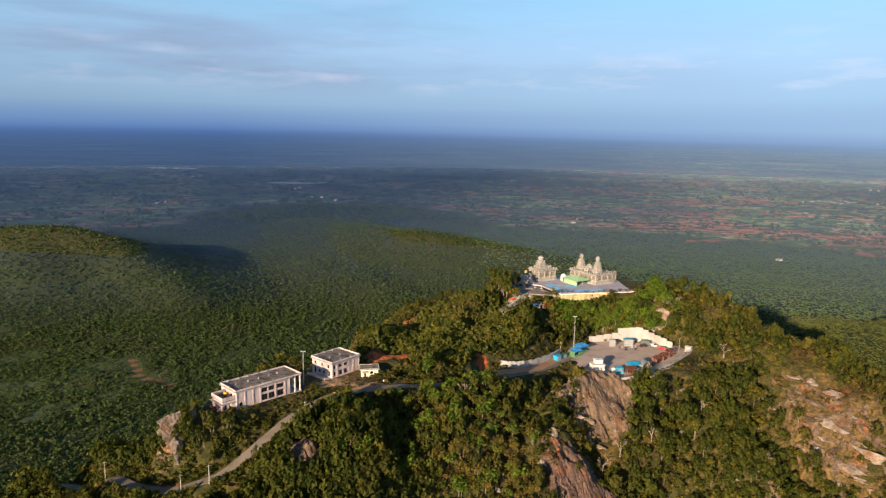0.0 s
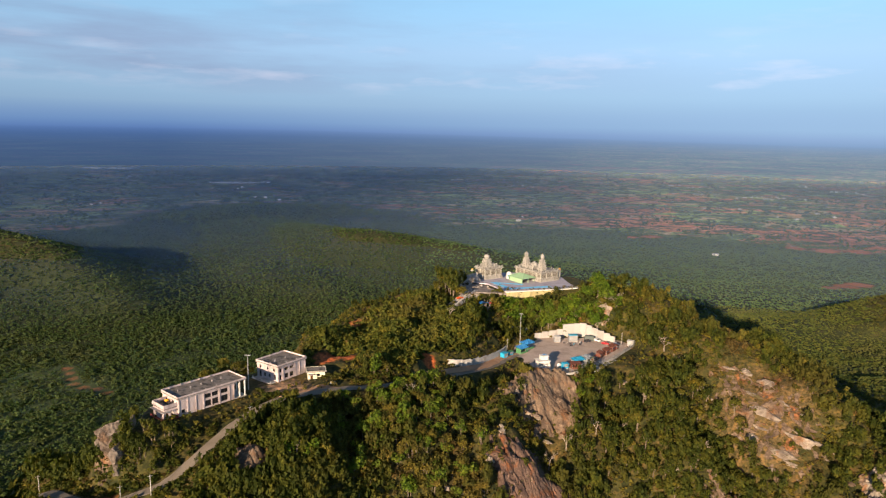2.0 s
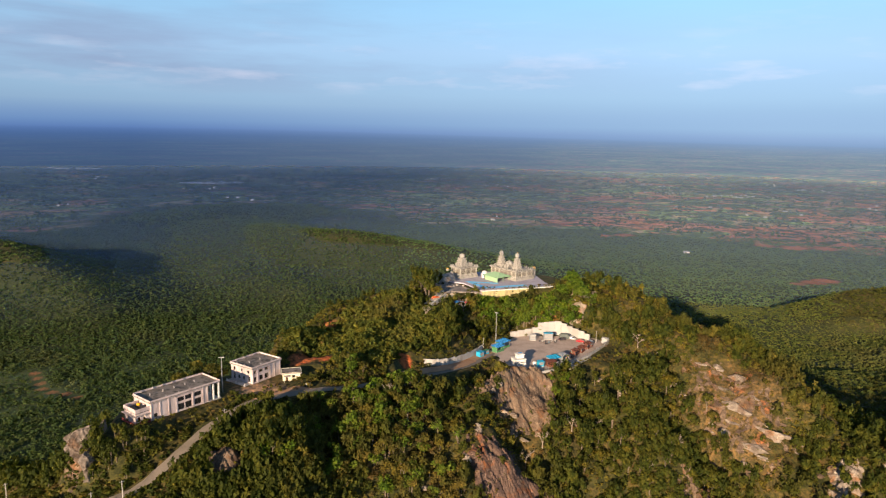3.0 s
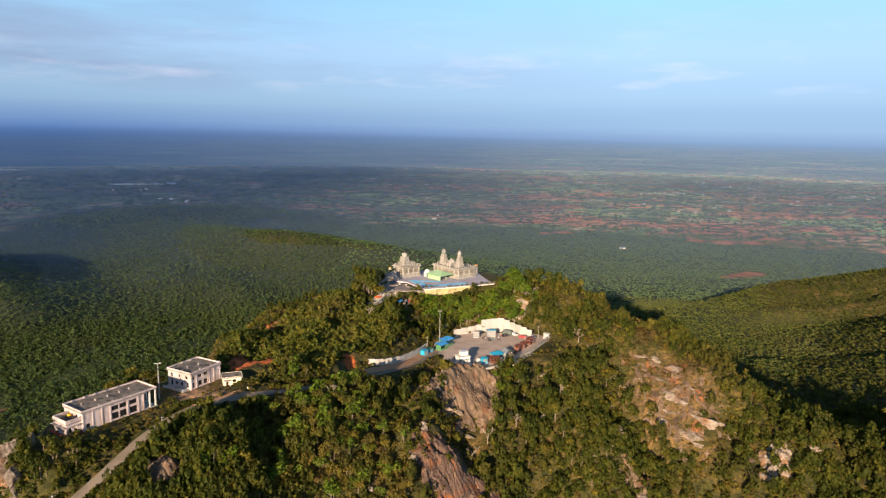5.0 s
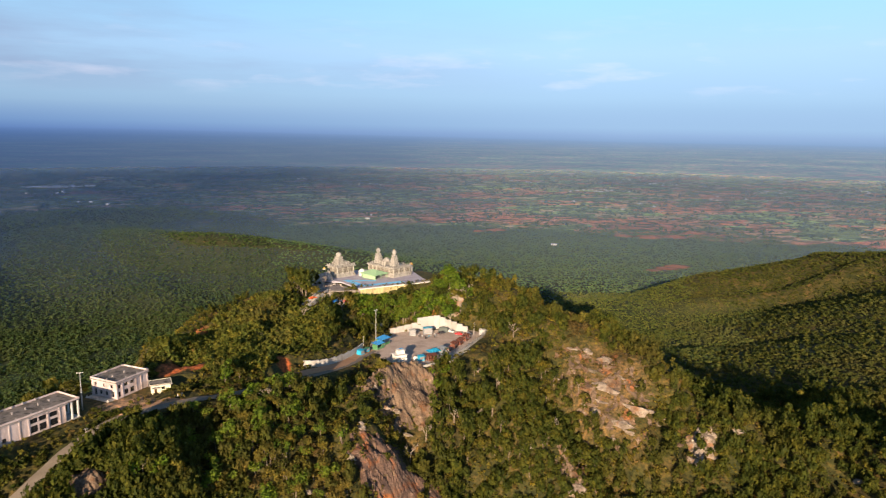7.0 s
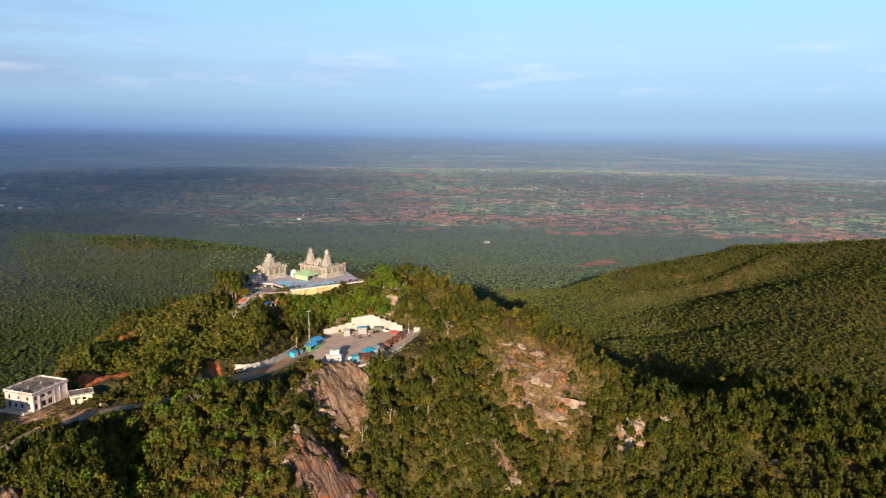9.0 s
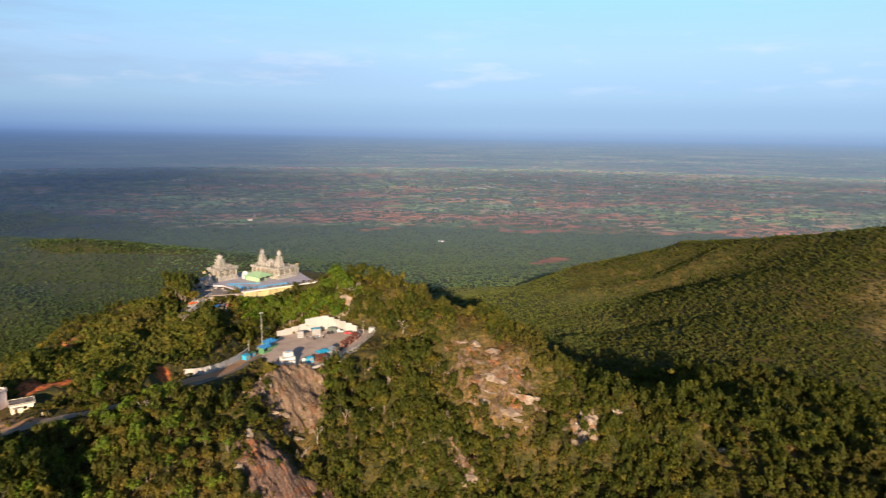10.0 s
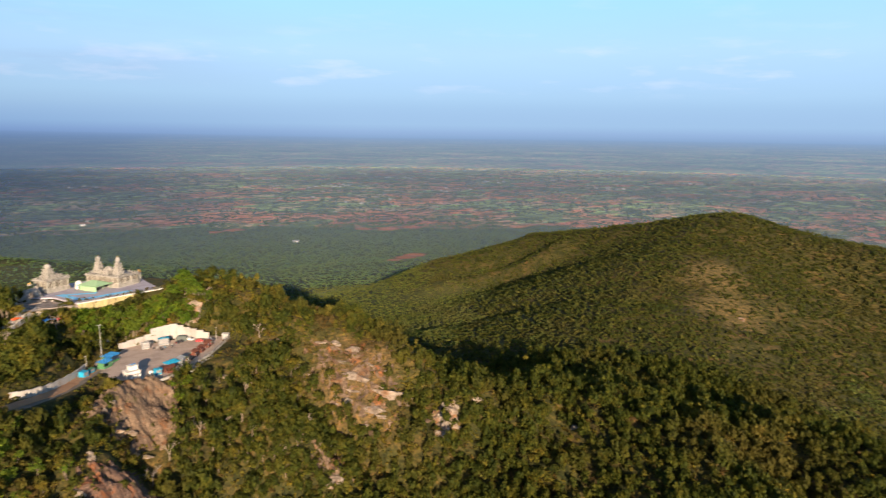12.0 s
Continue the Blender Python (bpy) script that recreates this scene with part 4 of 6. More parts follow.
def guest_house_long():
    h = thing("guest_house", pose(-67.3, 212.6, 158.25, 0, 0, 45.5), "long two-storey lavender-white guest house with a flat grey roof", "building")
    L, D, H = 20.6, 10.2, 6.0
    front = [(1.0, 2.2, 0.9, 2.1), (9.35, 11.6, 0.6, 2.7), (12.0, 14.3, 0.6, 2.7), (15.4, 17.9, 0.6, 2.7),
             (9.35, 11.6, 3.5, 5.0), (12.0, 14.3, 3.5, 5.0), (15.4, 17.9, 3.5, 5.0)]
    left = [(1.6, 2.8, 3.7, 4.8), (6, 7.2, 3.7, 4.8)]
    stubs = [(x, 10.1) for x in (2.5, 6.5, 10, 13.5, 17.5)] + [(x, 5.6) for x in (3, 7.5, 11.5, 15.5, 19)] + [(x, 0.3) for x in (5.5, 10, 14)]
    block_of_rooms(h, L, D, H, {"front": front, "left": left, "back": [(4, 5.5, 3.7, 4.8), (9, 10.5, 3.7, 4.8), (14, 15.5, 3.7, 4.8)]}, stubs=stubs, open_end=True,
                   pilasters=[("front", x) for x in (0.2, 3.2, 6.2, 8.9, 14.8, 18.6, 20.3)])
    # the open porch at the far end
    part("porch_roof", boxes((L + 0.31, -0.3, H, L + 4.6, D + 0.3, H + 0.18)), ROOF, h, "dark weathered flat roof")
    for x in (L + 2.1, L + 4.2):
        for y in (0.0, 5.0, 9.8):
            part("porch_column", boxes((x - 0.2, y, 0, x + 0.2, y + 0.4, H - 0.004)), WHITE, h)
    part("porch_wall", boxes((L + 0.31, D - 0.3, 0, L + 4.4, D - 0.05, H - 0.004)), BLUE_WALL, h, "blue-painted porch wall")
    part("porch_inner_wall", boxes((L + 0.004, 0.3, 0, L + 0.12, D - 0.4, H - 0.3)), BLUE_WALL, h)
    part("porch_floor", boxes((L + 0.05, -0.3, 0, L + 4.6, D - 0.35, 0.25)), CONCRETE, h)
    part("porch_parapet", boxes((L + 0.285, -0.28, H + 0.184, L + 4.58, -0.1, H + 0.734), (L + 4.4, -0.1, H + 0.184, L + 4.58, D + 0.1, H + 0.734), (L + 0.285, D + 0.1, H + 0.184, L + 4.58, D + 0.28, H + 0.734)), WALL, h)
    # the lower wing with its terrace
    w = 4.6
    part("wing_wall", turned(facade(w, 0, 3.6, 0.25, [(0.6, 1.5, 0.9, 2.3), (2.3, 3.2, 0.2, 2.4)]), pose(-w, 0.6, 0)), WALL, h)
    part("wing_wall", turned(facade(7.0, 0, 3.6, 0.25, [(1.2, 2.4, 0.9, 2.2), (4.2, 5.4, 0.9, 2.2)]), pose(-w, 7.6, 0, 0, 0, 270)), WALL, h)
    part("wing_back", boxes((-w + 0.3, 7.4, 0, 0, 7.6, 3.6)), WALL, h)
    part("terrace", boxes((-w - 0.2, 0.4, 3.6, -0.004, 7.8, 3.78)), ROOF, h, "dark terrace floor")
    part("terrace_parapet", boxes((-w - 0.2, 0.4, 3.784, -0.02, 0.58, 5.0), (-w - 0.2, 0.6, 3.784, -w - 0.02, 7.8, 5.0), (-w, 7.62, 3.784, -0.02, 7.8, 5.0)), WALL, h)
    part("sunshade", boxes((-w - 1.0, -0.1, 2.75, -0.2, 0.58, 2.87), (-w - 1.0, 0.58, 2.75, -w - 0.004, 7.8, 2.87)), SHADE_SLAB, h, "thin grey concrete sunshade")
    part("plinth", boxes((-w - 0.9, -0.3, -1.8, -0.2, 8.2, -0.01)), RED_BASE, h, "red oxide plinth")
    part("railing", boxes((-w - 0.85, -0.25, 0, -0.25, -0.15, 0.8), (-w - 0.85, -0.15, 0, -w - 0.75, 8.1, 0.8)), RED_BASE, h, "red parapet of the veranda")
    part("terrace_box", boxes((-1.9, 2.6, 3.784, -0.8, 6.2, 4.4)), TANK_BLACK, h)
    tank = thing("water_tank", pose(-71.9, 215.6, 162.03), "yellow plastic water tank on the terrace", "tank")
    part("body", lathe(bmesh.new(), [(0.62, 0), (0.66, 0.2), (0.66, 0.5), (0.63, 0.55), (0.66, 0.6), (0.66, 1.0), (0.35, 1.2), (0.2, 1.22)], 0, 0, 14), TANK_YELLOW, tank)
    part("lid", lathe(bmesh.new(), [(0.22, 1.2), (0.22, 1.3), (0.05, 1.34)], 0, 0, 10), TANK_BLACK, tank)


def guest_house_square():
    h = thing("guest_house", pose(-40.6, 242.6, 158.25, 0, 0, 50), "square two-storey lavender-white guest house with a flat grey roof", "building")
    L, D, H = 13.6, 11.6, 5.8
    front = [(0.8, 1.7, 0.6, 2.4), (3.3, 4.9, 0.7, 2.5), (5.8, 7.4, 0.7, 2.5), (0.8, 1.7, 3.6, 4.9), (3.3, 4.9, 3.7, 4.9), (5.8, 7.4, 3.7, 4.9)]
    left = [(1.2, 2.1, 0.3, 2.5), (3.6, 4.6, 0.9, 2.2), (6.2, 7.2, 0.9, 2.2), (9.2, 10.2, 0.6, 2.5), (1.2, 2.1, 3.5, 4.9), (4.8, 5.8, 3.7, 4.8), (8.6, 9.6, 3.7, 4.8)]
    stubs = [(x, 11.3) for x in (2, 6, 10, 13)] + [(x, 5.5) for x in (3.5, 8.5)] + [(x, 0.4) for x in (4.5, 9.5)] + [(0.3, 4.5), (0.3, 8.5)]
    block_of_rooms(h, L, D, H, {"front": front, "left": left}, stubs=stubs,
                   pilasters=[("front", x) for x in (0.2, 2.5, 8.4, 10.6, 13.4)] + [("left", x) for x in (3.0, 5.4, 8.2)])
    part("stair_block", boxes((L + 0.5, 3.0, 0, L + 2.8, 7.5, 4.7)), WALL, h)
    for k in range(5):
        part("rail_post", boxes((L + 0.55 + k * 0.54, 3.02, 4.7, L + 0.61 + k * 0.54, 3.08, 5.7)), WHITE, h)
    part("rail", boxes((L + 0.5, 3.01, 5.7, L + 2.8, 3.09, 5.78)), WHITE, h)
    part("veranda", boxes((-3.2, 0.5, 0.0, -0.31, 11.0, 0.25)), CONCRETE, h)
    for y in (0.8, 5.5, 10.5):
        part("veranda_post", boxes((-3.0, y, 0.25, -2.8, y + 0.2, 0.9)), WHITE, h)


def cream_house():
    h = thing("cottage", pose(-30.2, 246.2, 157.95, 0, 0, 9), "small cream cottage with a flat grey roof", "building")
    L, D, H = 6.4, 4.6, 2.9
    block_of_rooms(h, L, D, H, {"front": [(3.4, 4.6, 1.0, 2.0)], "left": [(1.4, 2.6, 1.0, 2.0)]}, wall=CREAM, parapet=0.08, overhang=0.5)
    part("porch_slab", boxes((0.3, -1.6, 2.0, 2.8, -0.004, 2.12)), SHADE_SLAB, h)
    for x in (0.4, 2.5):
        part("porch_post", boxes((x, -1.5, 0, x + 0.15, -1.35, 1.99)), CREAM, h)
    part("door", boxes((1.0, -0.05, 0.02, 1.9, -0.003, 1.95)), paint("brown_door", (0.12, 0.06, 0.03)), h)


guest_house_long()
guest_house_square()
cream_house()


# ---- lamp masts and poles ----
def lamp_mast(x, y, z, tall, lamps, label):
    t = thing("lamp_mast", pose(x, y, z), label, "lamp mast", "lamp masts")
    bm = bmesh.new()
    cone(bm, 0, 0, 0, 0.24, 0.11, tall, 12)
    part("pole", bm, METAL, t)
    part("base_plate", boxes((-0.45, -0.45, -0.3, 0.45, 0.45, 0.25)), CONCRETE, t)
    part("crossarm", boxes((-0.95, -0.06, tall - 0.1, 0.95, 0.06, tall + 0.04), (-0.06, -0.7, tall - 0.1, 0.06, 0.7, tall + 0.03)), METAL, t)
    for k in range(lamps):
        a = -0.9 + 1.8 * k / (lamps - 1)
        part("floodlight", turned(boxes((-0.1, -0.08, -0.1, 0.1, 0.08, 0.1)), pose(a, -0.17, tall + 0.2, -25)), WHITE, t)
    return t


lamp_mast(-50.0, 236.2, 157.7, 13.2, 5, "tall galvanised lamp mast beside the guest house")
lamp_mast(64.3, 317.2, 147.6, 16, 6, "tall galvanised lamp mast beside the parking yard")


def post(x, y, tall, label, name="utility_pole", arm=True, mat=CONCRETE):
    t = thing(name, pose(x, y, ground_at(x, y) - 0.2, 0, 0, 30), label, "pole", "roadside poles")
    bm = bmesh.new()
    cone(bm, 0, 0, 0, 0.16, 0.1, tall, 8)
    part("shaft", bm, mat, t)
    if arm:
        part("arm", boxes((-0.7, -0.05, tall - 0.5, 0.7, 0.05, tall - 0.4)), METAL, t)


for x, y, tall in ((-109, 206, 6.5), (-76.5, 186.5, 6), (-68.5, 188, 6.5), (-45, 214, 6), (57, 311.5, 6.5), (115, 316, 7)):
    post(x, y, tall, "grey concrete roadside pole")
sign = thing("sign_board", pose(-20.5, 241, 157.4, 0, 0, 15), "small white sign board beside the road", "sign")
part("board", boxes((-0.9, -0.05, 0.7, 0.9, 0.05, 1.7)), WHITE, sign)
for x in (-0.7, 0.62):
    part("leg", boxes((x, -0.03, -0.2, x + 0.08, 0.03, 0.7)), METAL, sign)


# ---- road and yards ----
def smooth_line(points, steps):
    """A rounded line through points."""
    pts = [Vector(p) for p in points]
    pts = [pts[0] * 2 - pts[1], *pts, pts[-1] * 2 - pts[-2]]
    out = []
    for a, b, c, d in zip(pts, pts[1:], pts[2:], pts[3:]):
        for k in range(steps):
            t = k / steps
            out.append(0.5 * (2 * b + (c - a) * t + (2 * a - 5 * b + 4 * c - d) * t * t + (3 * b - a - 3 * c + d) * t ** 3))
    return [*out, pts[-2]]


def ribbon(name, points, half, lift, mat, steps=6, edge=0.12):
    """A road: a strip with a real edge, following its line."""
    line = smooth_line(points, steps)
    bm = bmesh.new()
    rows = []
    for k, p in enumerate(line):
        d = (line[min(k + 1, len(line) - 1)] - line[max(k - 1, 0)]).normalized()
        side = Vector((d.y, -d.x, 0)).normalized()
        w = half * (1 + 0.07 * math.sin(k * 1.7))
        rows.append([bm.verts.new(p + side * s * w + Vector((0, 0, z))) for s, z in ((-1, lift - edge), (-1, lift), (0, lift + 0.06), (1, lift), (1, lift - edge))])
    for a, b in zip(rows, rows[1:]):
        for k in range(4):
            bm.faces.new((a[k], a[k + 1], b[k + 1], b[k]))
    bmesh.ops.recalc_face_normals(bm, faces=bm.faces)
    return part(name, bm, mat)


ASPHALT = plaster("worn_asphalt", (0.215, 0.182, 0.148), (0.13, 0.11, 0.088), 0.22, 0.6, 0.9, 3.0)
YARD = plaster("dusty_yard_paving", (0.50, 0.40, 0.34), (0.33, 0.26, 0.22), 0.16, 0.7, 0.9, 2.0)
DIRT = plaster("trodden_red_dirt", (0.42, 0.25, 0.15), (0.30, 0.165, 0.09), 0.2, 0.6, 0.95, 1.5)
tagged(ribbon("road", ROAD, 2.0, 0.16, ASPHALT), "narrow worn asphalt hill road", "road", kind="structure")


tagged(ribbon("road", [(8, 256, 154.2), (17, 265, 152.7), (29, 273.5, 151.1), (40, 282.5, 149.4), (48.5, 293, 148.3), (58, 306, 147.7)], 3.0, 0.22, DIRT), "sandy dirt track below the roadside wall", "road", kind="structure")


def slab(name, corners, z, mat, thick=0.4):
    """A flat slab with the given outline."""
    bm = bmesh.new()
    f = bm.faces.new([bm.verts.new((x, y, z)) for x, y in corners])
    r = bmesh.ops.extrude_face_region(bm, geom=[f])
    bmesh.ops.translate(bm, vec=(0, 0, -thick), verts=[v for v in r["geom"] if isinstance(v, bmesh.types.BMVert)])
    bmesh.ops.recalc_face_normals(bm, faces=bm.faces)
    return part(name, bm, mat)


tagged(slab("pavement", [(58, 303), (62, 291), (67, 281), (76, 275.6), (90, 283.6), (104, 296.2), (127.6, 324), (117, 326), (108, 328), (76, 330), (62, 318)], 147.78, YARD, 3.0),
       "dusty brown-grey paved parking yard", "pavement", kind="structure")
tagged(slab("pavement", [(-50, 240), (-44, 231), (-33, 229.5), (-18, 238), (-29, 244.5), (-40, 241), (-47, 249)], 157.80, DIRT, 0.5),
       "trodden reddish dirt yard before the guest house", "pavement", kind="structure")


# ---- walls round the yard ----
def wall_run(t, rows, thick, mat, name="wall_panel"):
    """A wall of upright panels; rows: x, y, foot, top at each joint; the top steps from panel to panel."""
    for a, b in zip(rows, rows[1:]):
        d = Vector((b[0] - a[0], b[1] - a[1], 0))
        ang = math.degrees(math.atan2(d.y, d.x))
        bm = boxes((0, 0, min(a[2], b[2]), d.length - 0.03, thick, a[3]), (-0.06, -0.07, a[3], d.length + 0.03, thick + 0.07, a[3] + 0.14))
        part(name, turned(bm, pose(a[0], a[1], 0, 0, 0, ang)), mat, t)


back = thing("retaining_wall", pose(0, 0, 0), "tall stepped pale retaining wall behind the parking yard", "wall")
wall_run(back, [(74, 328, 146, 150.4), (78, 328.8, 146, 150.9), (82, 329.4, 146, 151.3), (86, 330, 146, 151.9), (89, 330.3, 146, 154.3), (92, 330.6, 146, 154.5), (95, 330.8, 146, 154.7),
                (98, 330.8, 146, 155), (101, 329.5, 146, 154.2), (103.5, 328, 146, 153.2), (106, 326.4, 146, 152.4), (108.5, 324.6, 146, 151.6), (111, 322.6, 146, 150.6), (113.2, 320.6, 146, 149.8)], 0.6, RETAINING)
side = thing("roadside_wall", pose(0, 0, 0), "curved pale plastered retaining wall along the road", "wall")
wall_run(side, [(25.5, 281, 147, 153.2), (28.5, 280.6, 147, 153), (32, 281, 147, 152.7), (36, 282.8, 147, 152.2), (40, 286.2, 146.5, 151.6), (44, 290.6, 146.5, 151.1), (48, 295.6, 146.5, 150.7), (52, 301, 146.5, 150.4), (56, 307.5, 146.5, 150.2)], 0.5, RETAINING)
front_wall = thing("parapet_wall", pose(0, 0, 0), "grey masonry parapet with railing round the yard edge", "wall")
edge_line = [(67, 279.6), (71.5, 276), (76, 274.6), (81, 276.8), (85.5, 279.6), (90.3, 282.6), (95, 286.6), (99.7, 290.8), (104.3, 295.1), (109, 300.6), (114, 306.4), (119, 312.2), (124, 318.4), (128.4, 324.2)]
wall_run(front_wall, [(x, y, 140.5 if 84 < x < 108 else 143, 148.6) for x, y in edge_line], 0.4, CONCRETE)
for (ax, ay), (bx, by) in zip(edge_line[4:], edge_line[5:]):
    for k in range(3):
        x, y = ax + (bx - ax) * k / 3, ay + (by - ay) * k / 3
        part("railing_post", boxes((x - 0.04, y + 0.15, 148.74, x + 0.04, y + 0.23, 149.9)), METAL, front_wall)
    d = Vector((bx - ax, by - ay, 0))
    part("rail", turned(boxes((0, 0.17, 149.84, d.length, 0.22, 149.9), (0, 0.17, 149.3, d.length, 0.22, 149.36)), pose(ax, ay, 0, 0, 0, math.degrees(math.atan2(d.y, d.x)))), METAL, front_wall)
buttress = thing("buttress_wall", pose(90.9, 281.7, 140.4, 0, 0, 41.6), "pale stained retaining buttress below the yard", "wall")
part("body", boxes((0, -0.5, 0, 18.5, 0.5, 7.6)), RETAINING, buttress)
for x in (1.6, 5.2, 8.8, 12.4, 16.0):
    part("rib", boxes((x, -0.95, 0, x + 0.7, -0.503, 7.0)), RETAINING, buttress)


# ---- the yard's huts, stalls and vehicles ----
def hut():
    t = thing("white_hut", pose(66.6, 283.6, 147.8, 0, 0, 12), "white flat-roofed hut at the yard's corner", "hut")
    part("wall", turned(facade(5.2, 0, 3.1, 0.25, [(0.9, 1.8, 0.02, 2.1), (3.0, 4.0, 1.0, 2.1)]), Matrix.Identity(4)), WHITE, t)
    part("wall", turned(facade(4.4, 0, 3.1, 0.25, [(1.6, 2.5, 1.0, 2.1)]), pose(0, 4.4, 0, 0, 0, 270)), WHITE, t)
    part("wall", boxes((0.25, 4.15, 0, 5.2, 4.4, 3.1), (4.95, 0.25, 0, 5.2, 4.15, 3.1)), WHITE, t)
    part("roof", boxes((-0.3, -0.3, 3.1, 5.5, 4.7, 3.28)), WHITE, t)
    part("upper_room", boxes((1.8, 1.6, 3.284, 5.0, 4.4, 4.9)), WHITE, t)
    part("upper_roof", boxes((1.6, 1.4, 4.9, 5.2, 4.6, 5.05)), WHITE, t)
    part("roof_sheet", boxes((3.2, 3.4, 5.06, 5.1, 4.5, 5.12)), BLUE, t, "blue roof sheet")
    for k in range(3):
        part("front_pier", boxes((0.2 + k * 1.7, -1.6, -0.9, 1.2 + k * 1.7, -0.8, 2.2 - 0.3 * (k == 0))), WHITE, t)
    part("terrace", boxes((-0.8, -2.2, -1.6, 5.6, -0.02, -0.05)), RETAINING, t)


def stall(x, y, rz, w, d, h, roof, wall, label, slope=6, group="yard stalls"):
    """A market stall: four posts, low walls and a sheet roof with ribs."""
    t = thing("stall", pose(x, y, 147.8, 0, 0, rz), label, "stall", group)
    for px in (0.06, w - 0.14):
        for py in (0.06, d - 0.14):
            part("post", boxes((px, py, 0, px + 0.08, py + 0.08, h)), METAL, t)
    part("counter", boxes((0.15, 0.02, 0, w - 0.15, 0.1, 1.0)), wall, t)
    part("back_wall", boxes((0.15, d - 0.06, 0, w - 0.15, d, h - 0.05)), wall, t)
    part("side_wall", boxes((0.0, 0.15, 0, 0.05, d - 0.15, h - 0.1)), wall, t)
    bm = boxes((-0.4, -0.5, 0, w + 0.4, d + 0.4, 0.05))
    n = int(w / 0.45)
    for k in range(n):
        box(bm, -0.3 + k * (w + 0.6) / n, -0.5, 0.05, -0.24 + k * (w + 0.6) / n, d + 0.4, 0.09)
    part("roof_sheet", turned(bm, pose(0, 0, h + 0.02, slope)), roof, t)
    return t


def kiosk(x, y, rz, w, d, h, mat, roof, label, group="yard kiosks", z=147.8):
    """A closed box kiosk with a shutter and an overhanging top."""
    t = thing("kiosk", pose(x, y, z, 0, 0, rz), label, "kiosk", group)
    part("body", boxes((0, 0, 0, w, d, h)), mat, t)
    part("roof", boxes((-0.15, -0.25, h, w + 0.15, d + 0.15, h + 0.08)), roof, t)
    part("shutter", boxes((0.2, -0.04, 0.9, w - 0.2, -0.003, h - 0.25)), METAL, t)
    part("skirting", boxes((0.03, -0.03, 0, w - 0.03, -0.002, 0.25)), CONCRETE, t)
    return t


GREY_SHEET = paint("grey_sheet", (0.34, 0.36, 0.38), 0.5, 0.3)
RUST = paint("rust_brown_sheet", (0.16, 0.06, 0.04), 0.75)
CANVAS = plaster("grey_green_canvas", (0.12, 0.14, 0.13), (0.07, 0.08, 0.08), 0.8, 0.6)
GREEN_WALL = paint("green_boards", (0.08, 0.22, 0.10), 0.6)
RED = paint("red_cloth", (0.55, 0.03, 0.03), 0.6)
CYAN = paint("bright_blue_sheet", (0.03, 0.38, 0.62), 0.45)
hut()
stall(62.2, 303.5, 40, 5.4, 3.2, 2.6, BLUE, GREEN_WALL, "open stall with a blue sheet roof and green boards")
stall(65.4, 308.6, 40, 6.6, 3.6, 3.1, BLUE, GREEN_WALL, "larger open stall with a blue sheet roof")
stall(83.6, 286.2, 24, 5.4, 3.2, 2.5, CYAN, GREY_SHEET, "low stall with a bright blue sheet roof by the parapet")
stall(90.0, 289.2, 40, 3.6, 3.0, 2.6, GREY_SHEET, GREY_SHEET, "stall with a dull grey sheet roof by the parapet", 9)
stall(98.4, 296.4, 49, 4.0, 2.2, 2.3, RUST, RUST, "rusty brown sheet-roofed stall along the parapet", 8)
stall(102.6, 300.6, 49, 4.4, 2.2, 2.3, RUST, RUST, "rusty brown sheet-roofed stall along the parapet", 8)
stall(107.2, 305.6, 49, 4.8, 2.2, 2.5, RUST, RUST, "rusty brown sheet-roofed stall along the parapet", 8)
stall(81.3, 282.6, 8, 4.2, 2.6, 2.2, RUST, RUST, "rusty brown sheet-roofed shed by the parapet", 7)
kiosk(77.2, 282.6, 10, 2.4, 2.2, 2.5, CYAN, CYAN, "bright blue box kiosk beside the white hut")
kiosk(53.0, 296.6, 40, 2.8, 2.4, 2.6, CYAN, CYAN, "bright blue box kiosk beside the road wall")
kiosk(56.5, 301.0, 40, 2.4, 1.6, 2.0, CYAN, GREEN_WALL, "low blue and green kiosk beside the road wall")
kiosk(82.6, 321.6, -4, 3.0, 2.4, 2.8, GREY_SHEET, WHITE, "grey metal kiosk before the retaining wall")
kiosk(90.2, 322.6, -4, 4.4, 2.6, 3.2, GREY_SHEET, CYAN, "grey kiosk with a pale blue top before the retaining wall")
kiosk(117.5, 315.2, -35, 3.0, 2.2, 2.6, GREY_SHEET, WHITE, "pale grey metal kiosk at the yard's end")
tank = thing("water_tank", pose(76.2, 286.4, 147.8), "round white plastic water tank in the yard", "tank")
part("body", lathe(bmesh.new(), [(0.9, 0), (0.95, 0.3), (0.95, 1.1), (0.5, 1.45), (0.3, 1.5)], 0, 0, 14), WHITE, tank)
part("lid", lathe(bmesh.new(), [(0.32, 1.46), (0.32, 1.58), (0.1, 1.62)], 0, 0, 10), TANK_BLACK, tank)


